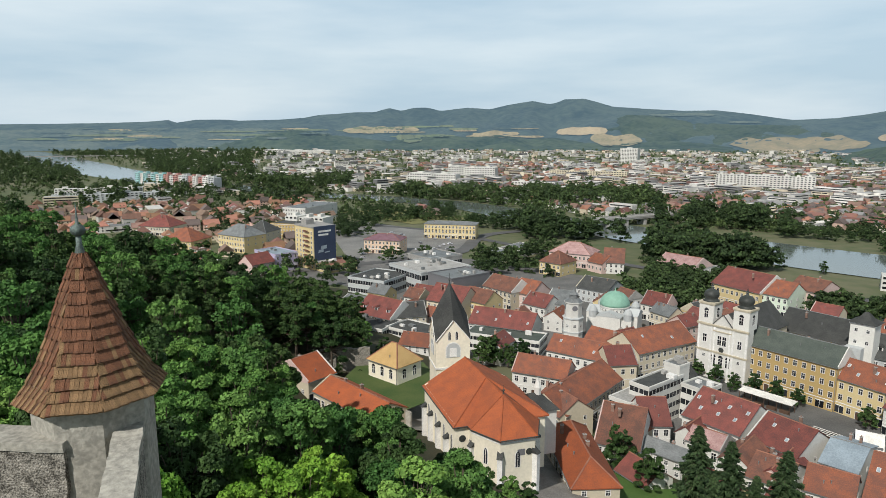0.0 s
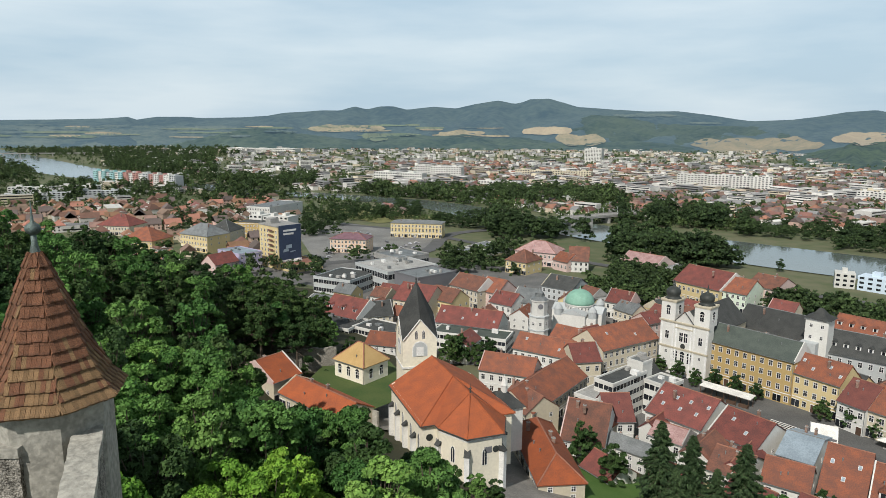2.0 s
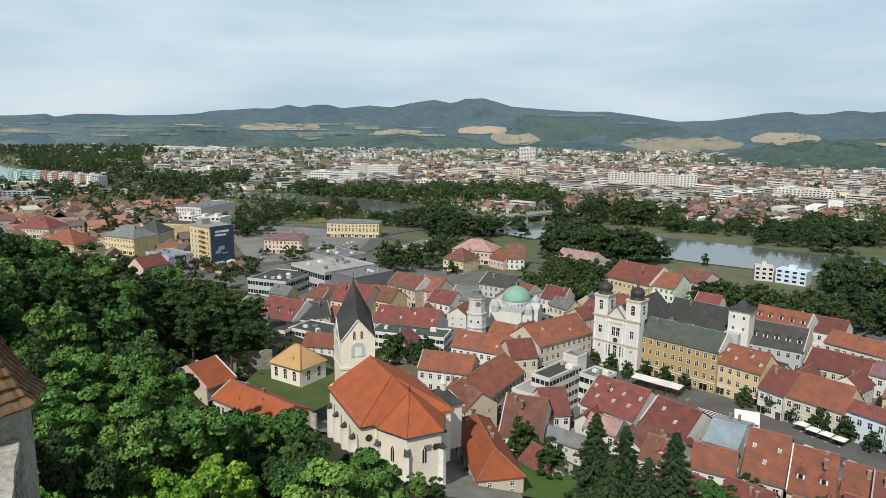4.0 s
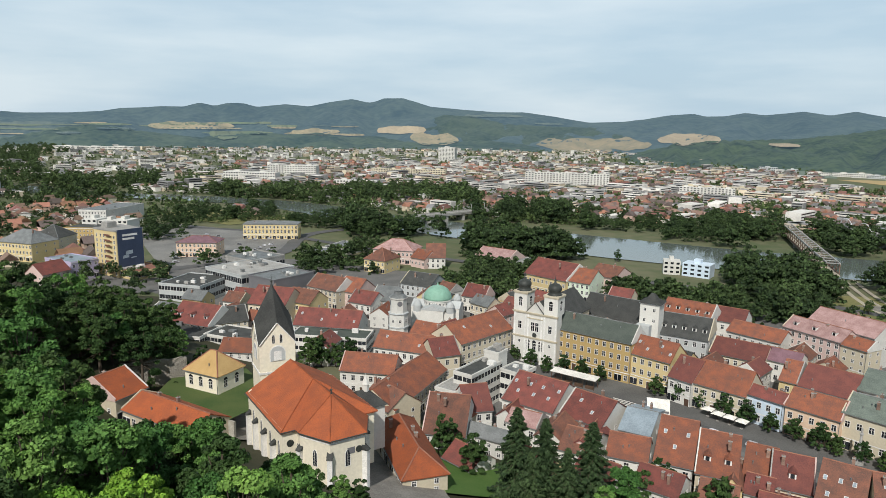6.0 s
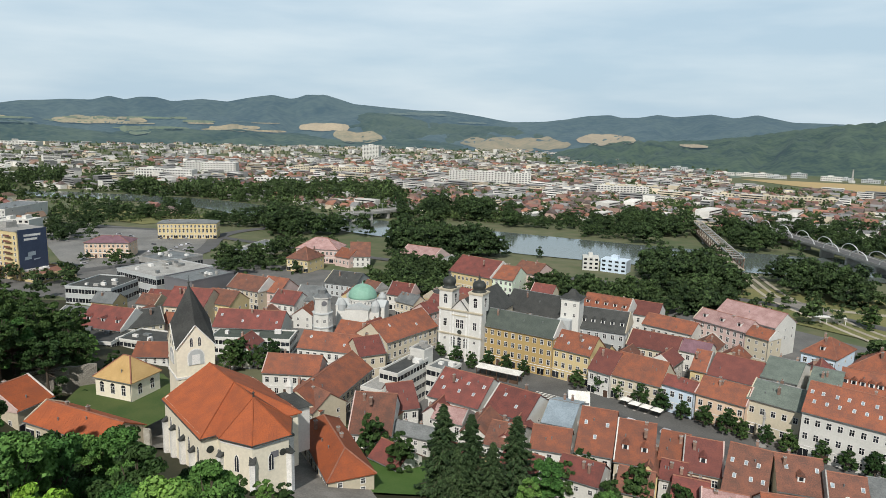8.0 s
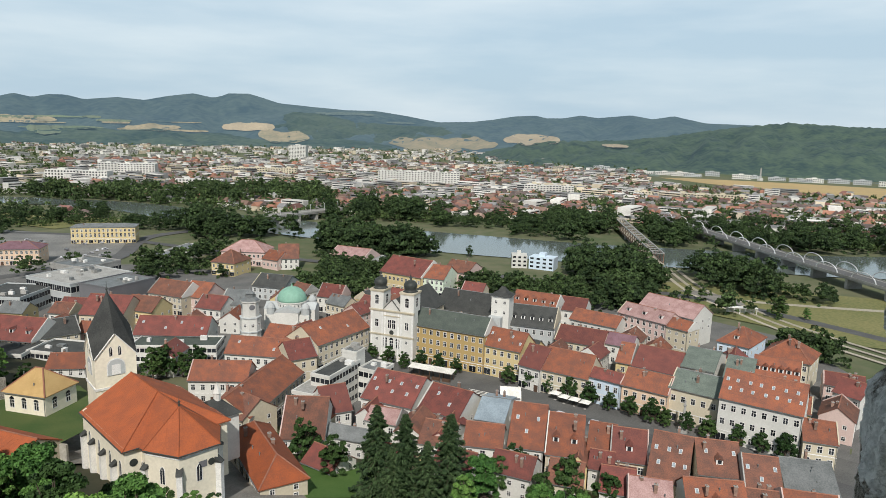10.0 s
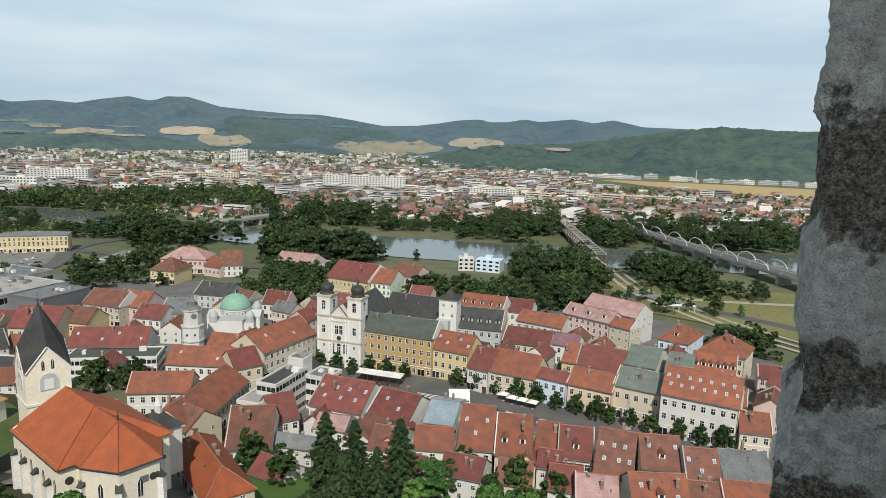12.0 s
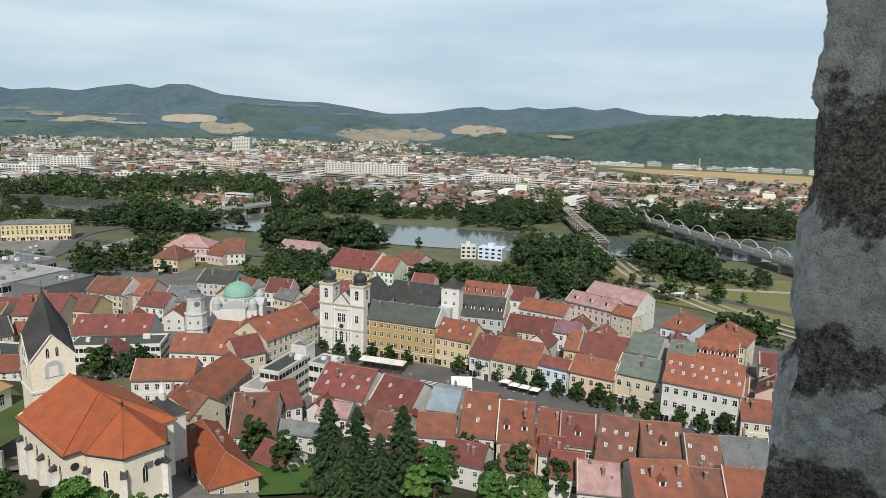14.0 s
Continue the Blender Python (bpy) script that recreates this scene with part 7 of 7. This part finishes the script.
def canopy():
    th = thing("market_canopy", pose(97.4, 206.2, 0, 0, 0, -50), "long cream fabric market canopy on posts", "canopy")
    part_of("roof", Solid().prism([(0, 0, 3.6), (17, 0, 3.6), (17, 4.2, 3.9), (0, 4.2, 3.9)], [(0, 0, 3.8), (17, 0, 3.8), (17, 4.2, 4.1), (0, 4.2, 4.1)]).mesh("roof", "canvas"), th)
    for i in range(5):
        for y in (0.3, 3.9):
            part_of("post", Solid().box(0.3 + 4 * i, y - 0.08, 0, 0.46 + 4 * i, y + 0.08, 3.65).mesh("post", "dark_wood"), th)
    for i in range(4):
        part_of("counter", Solid().box(1 + 4 * i, 0.8, 0, 3.8 + 4 * i, 1.8, 1.0).mesh("counter", "dark_wood"), th)


canopy()


def stage():
    th = thing("stage_tent", pose(117.5, 176.0, 0, 0, 0, 242), "white arched stage tent on the square", "stage tent")
    s = Solid()
    n, w, d = 13, 6.4, 7.0
    a = [(-w / 2 * math.cos(t), 0, 4.2 * (1 - abs(math.cos(t)) ** 1.7)) for t in np.linspace(0, math.pi, n)]
    v = list(a) + [(x * 0.97, d, z * 0.95) for x, y, z in a]
    f = [(i, i + 1, n + i + 1, n + i) for i in range(n - 1)] + [tuple(range(n, 2 * n))]
    s.add(v, f)
    part_of("membrane", s.mesh("membrane", "canvas"), th)
    part_of("platform", Solid().box(-w / 2 + 0.3, -0.8, 0, w / 2 - 0.3, d - 0.3, 1.1).mesh("platform", "darkgrey"), th)
    part_of("rim_tube", tube(a, 0.12).mesh("rim_tube", "steel_white"), th)


stage()
for k in range(4):
    for i in range(12):
        bm_x, bm_y = 109.0 + i * 0.72 + k * 0.9, 183.5 - i * 0.95 + k * 0.7
        b = thing("bench", pose(bm_x, bm_y, 0, 0, 0, -52), "pale wooden audience bench before the stage", "bench", "audience benches")
        part_of("seat", Solid().box(-0.55, -0.2, 0.42, 0.55, 0.2, 0.48).mesh("seat", "canvas"), b)
        part_of("leg", Solid().box(-0.48, -0.18, 0.08, -0.42, 0.18, 0.42).mesh("leg", "dark_wood"), b)
        part_of("leg", Solid().box(0.42, -0.18, 0.08, 0.48, 0.18, 0.42).mesh("leg", "dark_wood"), b)
for x, y in ((133.8, 166.9), (134.5, 163.1), (136.3, 159.9), (138.0, 156.6)):
    u = thing("sunshade", pose(x, y, 0, 0, 0, 30), "large cream square sunshade over cafe tables", "sunshade", "cafe sunshades")
    part_of("canopy", Solid().prism([(-1.7, -1.7, 2.5), (1.7, -1.7, 2.5), (1.7, 1.7, 2.5), (-1.7, 1.7, 2.5)], [(-0.08, -0.08, 3.3), (0.08, -0.08, 3.3), (0.08, 0.08, 3.3), (-0.08, 0.08, 3.3)]).mesh("canopy", "canvas"), u)
    part_of("pole", Solid().turned([(0.05, 0), (0.05, 2.6)], 8).mesh("pole", "dark_wood"), u)
    part_of("base", Solid().box(-0.4, -0.4, 0, 0.4, 0.4, 0.15).mesh("base", "concrete"), u)
col = thing("column", pose(154.6, 131.0, 0), "slender pale stone plague column on a stepped base", "column")
part_of("base", Solid().turned([(1.6, 0), (1.6, 0.5), (1.1, 0.5), (1.1, 1.0), (0.7, 1.0), (0.7, 2.4), (0.85, 2.5), (0.85, 2.8)], 8).mesh("base", "concrete"), col)
part_of("shaft", Solid().turned([(0.38, 2.8), (0.42, 4.5), (0.32, 8.2), (0.5, 8.4), (0.5, 8.7), (0.25, 8.9), (0.3, 9.8), (0.1, 10.4)], 10).mesh("shaft", "concrete"), col)


def car(x, y, yaw, tint):
    th = thing("car", pose(x, y, 0.1, 0, 0, yaw), f"parked {tint} hatchback car", "car", "parked cars")
    body = [(-2.1, 0.35), (2.1, 0.35), (2.1, 0.75), (1.3, 0.9), (0.75, 1.42), (-1.3, 1.45), (-2.0, 0.95), (-2.1, 0.7)]
    part_of("body", Solid().prism([(a, -0.85, b) for a, b in body], [(a, 0.85, b) for a, b in body]).mesh("body", "car_paint"), th)
    glassp = [(1.2, 0.93), (0.7, 1.36), (-1.25, 1.38), (-1.75, 0.95)]
    part_of("glass", Solid().prism([(a, -0.87, b) for a, b in glassp], [(a, 0.87, b) for a, b in glassp]).mesh("glass", "window_glass"), th)
    for wx in (-1.3, 1.3):
        for wy in (-0.8, 0.8):
            part_of("wheel", Solid().turned([(0.3, -0.1), (0.32, 0), (0.3, 0.1)], 10).mesh("wheel", "darkgrey"), th, pose(wx, wy, 0.32, 90))


rng = random.Random(8)
for i in range(26):
    x, y = -60 + rng.uniform(0, 70), 450 + rng.uniform(0, 120)
    car(x, y, rng.choice((25, 115)) + rng.uniform(-4, 4), "dark" if i % 2 else "silver")
for i in range(9):
    t = i / 8
    car(116 + 46 * t + rng.uniform(-1, 1), 176 - 76 * t - 2, -58, "silver" if i % 3 else "dark")
for i in range(5):
    car(50 + 5 * i, 192 + 6.4 * i, 50, "dark")
car(-5.5, 146, 107, "white")



# ---- castle: corner turret, parapets, window jamb ----
TX, TY = -6.47, 11.57


def turret():
    th = thing("turret", pose(TX, TY, 0, 0, 0, 12), "plastered corner turret with a bell-cast wooden shingle roof and copper finial", "turret")
    wall = Solid().turned([(1.02, 38), (1.02, 83.62)], 8, turn=radians(22.5))
    part_of("wall", wall.mesh("turret_wall", "old_plaster"), th)
    prof = [(1.25, 83.30), (1.05, 83.55), (0.82, 83.95), (0.61, 84.45), (0.41, 85.02), (0.2, 85.57), (0.09, 85.85)]
    part_of("roof_deck", Solid().turned([(r - 0.04, z - 0.03) for r, z in prof], 8, turn=radians(22.5)).mesh("roof_deck", "dark_wood"), th)
    courses = 13
    rng = random.Random(4)
    shapes = []
    for k in range(6):
        w, t, drop = 0.0735, 0.027 + 0.003 * (k % 3), -0.004 * (k % 4)
        s = Solid()
        s.prism([(-w * 0.92, -t, drop), (w * 0.96, -t, drop - 0.006 * (k % 2)), (w * 0.96, t, drop), (-w * 0.92, t, drop)], [(-w * 0.97, -t * 0.6, 0.27), (w * 0.97, -t * 0.6, 0.27), (w * 0.97, t * 0.4, 0.27), (-w * 0.97, t * 0.4, 0.27)])
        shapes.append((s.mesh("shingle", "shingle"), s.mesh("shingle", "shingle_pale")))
    rest, count = Solid(), 0
    lens = [0.0]
    for (r0, z0), (r1, z1) in zip(prof, prof[1:]):
        lens.append(lens[-1] + math.hypot(r1 - r0, z1 - z0))
    pr, pz = [p[0] for p in prof], [p[1] for p in prof]
    for c in range(courses):
        at = lens[-1] * 0.985 * c / courses
        r, z = np.interp(at, lens, pr), np.interp(at, lens, pz)
        r2, z2 = np.interp(at + 0.1, lens, pr), np.interp(at + 0.1, lens, pz)
        lean = math.degrees(math.atan2(r - r2, z2 - z))
        side = 2 * r * math.sin(radians(22.5))
        n = max(1, int(round(side / 0.074)))
        for f8 in range(8):
            ang = 45 * f8
            face = pose(0, 0, 0, 0, 0, ang) @ pose(0, -(r * math.cos(radians(22.5)) + 0.034), z)
            for i in range(n):
                px_ = (i + 0.5) / n * side - side / 2
                m = face @ pose(px_, 0, rng.uniform(-0.006, 0.006), -lean - 5, 0, 0) @ pose(0, 0, 0, 0, rng.uniform(-1, 1), 0)
                shown = f8 in (0, 1) or (f8 in (2, 7) and i % 2 == 0)
                if shown and count < 300:
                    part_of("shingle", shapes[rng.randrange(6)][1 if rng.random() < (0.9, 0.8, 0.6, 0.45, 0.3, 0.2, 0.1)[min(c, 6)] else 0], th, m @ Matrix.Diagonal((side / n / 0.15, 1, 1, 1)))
                    count += 1
                else:
                    v = [m @ Vector(q) for q in ((-0.044, -0.016, 0), (0.044, -0.016, 0), (0.044, -0.01, 0.27), (-0.044, -0.01, 0.27), (-0.044, 0.012, 0), (0.044, 0.012, 0))]
                    rest.add(v, [(0, 1, 2, 3), (4, 5, 1, 0)])
    tagged(part_of("far_shingles", rest.mesh("far_shingles", "shingle_rest"), th), kind="stuff")
    part_of("finial", Solid().turned([(0.105, 85.72), (0.085, 85.85), (0.05, 86.0), (0.045, 86.16)], 14).mesh("finial", "verdigris", smooth=True), th)
    neck = th.children[-1]
    part_of("ball", Solid().turned([(0.045, 86.15), (0.1, 86.19), (0.125, 86.24), (0.125, 86.28), (0.1, 86.33), (0.03, 86.37), (0.018, 86.5), (0.006, 86.75)], 16).mesh("ball", "verdigris", smooth=True), neck)
    return th


turret()


def stone_block(name, m, x0, y0, z0, x1, y1, z1, mat, label, amp, scale, step, category="wall"):
    """A lump of old masonry: a finely cut box whose faces are worn by noise."""
    bm = bmesh.new()
    nx, ny, nz_ = (max(2, int((b - a) / step)) for a, b in ((x0, x1), (y0, y1), (z0, z1)))
    grid = {}

    def vert(i, j, k):
        if (i, j, k) not in grid:
            p = Vector((x0 + (x1 - x0) * i / nx, y0 + (y1 - y0) * j / ny, z0 + (z1 - z0) * k / nz_))
            n = noise.noise_vector(p * scale) * amp + noise.noise_vector(p * scale * 4.3) * amp * 0.4 + noise.noise_vector(p * scale * 12) * amp * 0.2
            grid[i, j, k] = bm.verts.new(p + n)
        return grid[i, j, k]

    for k in range(nz_):
        for i in range(nx):
            bm.faces.new((vert(i, 0, k), vert(i + 1, 0, k), vert(i + 1, 0, k + 1), vert(i, 0, k + 1)))
            bm.faces.new((vert(i + 1, ny, k), vert(i, ny, k), vert(i, ny, k + 1), vert(i + 1, ny, k + 1)))
        for j in range(ny):
            bm.faces.new((vert(0, j + 1, k), vert(0, j, k), vert(0, j, k + 1), vert(0, j + 1, k + 1)))
            bm.faces.new((vert(nx, j, k), vert(nx, j + 1, k), vert(nx, j + 1, k + 1), vert(nx, j, k + 1)))
    for i in range(nx):
        for j in range(ny):
            bm.faces.new((vert(i, j, nz_), vert(i + 1, j, nz_), vert(i + 1, j + 1, nz_), vert(i, j + 1, nz_)))
            bm.faces.new((vert(i, j + 1, 0), vert(i + 1, j + 1, 0), vert(i + 1, j, 0), vert(i, j, 0)))
    me = bpy.data.meshes.new(name)
    bm.to_mesh(me)
    bm.free()
    me.materials.append(MATS[mat])
    ob = new(name, me)
    ob.matrix_basis = m
    return ob


def parapet(name, ax, ay, bx, by, thick, top, label):
    L, yaw = math.hypot(bx - ax, by - ay), math.degrees(math.atan2(by - ay, bx - ax))
    th = thing(name, pose(ax, ay, 0, 0, 0, yaw), label, "parapet")
    for nm, z0, z1, mat, o in (("core", 74.0, top - 0.16, "rubble", 0.0), ("coping", top - 0.16, top, "old_plaster", 0.03)):
        ob = stone_block(nm, Matrix.Identity(4), -o, -o, z0, L + o, thick + o, z1, mat, "", 0.035 if nm == "core" else 0.02, 2.5, 0.12)
        ob.parent = th
    return th


parapet("parapet", -5.92, 11.25, -4.5, 7.6, 0.42, 82.78, "old plastered stone parapet with worn coping by the turret")
parapet("parapet", -12.0, 10.7, -6.5, 10.5, 0.62, 82.75, "rubble stone parapet with pale crumbling coping")


def jamb():
    """The stone jamb beside the viewpoint: courses of rubble and grey mortar."""
    ob = stone_block("window_jamb", pose(3.30, 1.50, 0, 0, 0, -60), 0.0, 0.0, 84.6, 1.6, 0.8, 92.4, "jamb_stone", "", 0.05, 3.2, 0.02)
    for v in ob.data.vertices:
        k = np.interp(v.co.z, [84.6, 86.5, 86.6, 86.85, 86.92, 87.38, 87.46, 88.0, 88.06, 90.2], [-0.03, -0.03, 0.035, 0.035, -0.015, -0.015, 0.025, 0.02, -0.02, -0.01])
        v.co.x += k * max(0.0, 1 - v.co.x / 1.2)
        v.co += noise.noise_vector(v.co * 46) * 0.006
    return tagged(ob, "rough grey stone jamb with smeared mortar in a castle opening", "wall")


jamb()


def shade_chamber():
    """Unseen chamber added round the viewpoint, shading the jamb: floor, ceiling, back, side walls."""
    for nm, b, label in (("floor", (-4.6, -5.0, 85.6, 4.6, 0.55, 86.3), "unseen added floor under the viewpoint"), ("ceiling", (-0.7, -5.0, 92.4, 4.6, -0.25, 92.9), "unseen added ceiling that keeps the sun off the jamb"), ("wall_back", (-0.7, -5.6, 85.6, 4.6, -5.003, 92.9), "unseen added back wall that shades the jamb"), ("wall_side", (4.603, -5.6, 85.6, 5.2, 0.6, 92.9), "unseen added side wall beside the jamb")):
        ob = stone_block(nm, Matrix.Identity(4), *b, "lime_plaster", "", 0.03, 1.1, 0.4)
        tagged(ob, label, nm.split("_")[0], kind="structure")


shade_chamber()
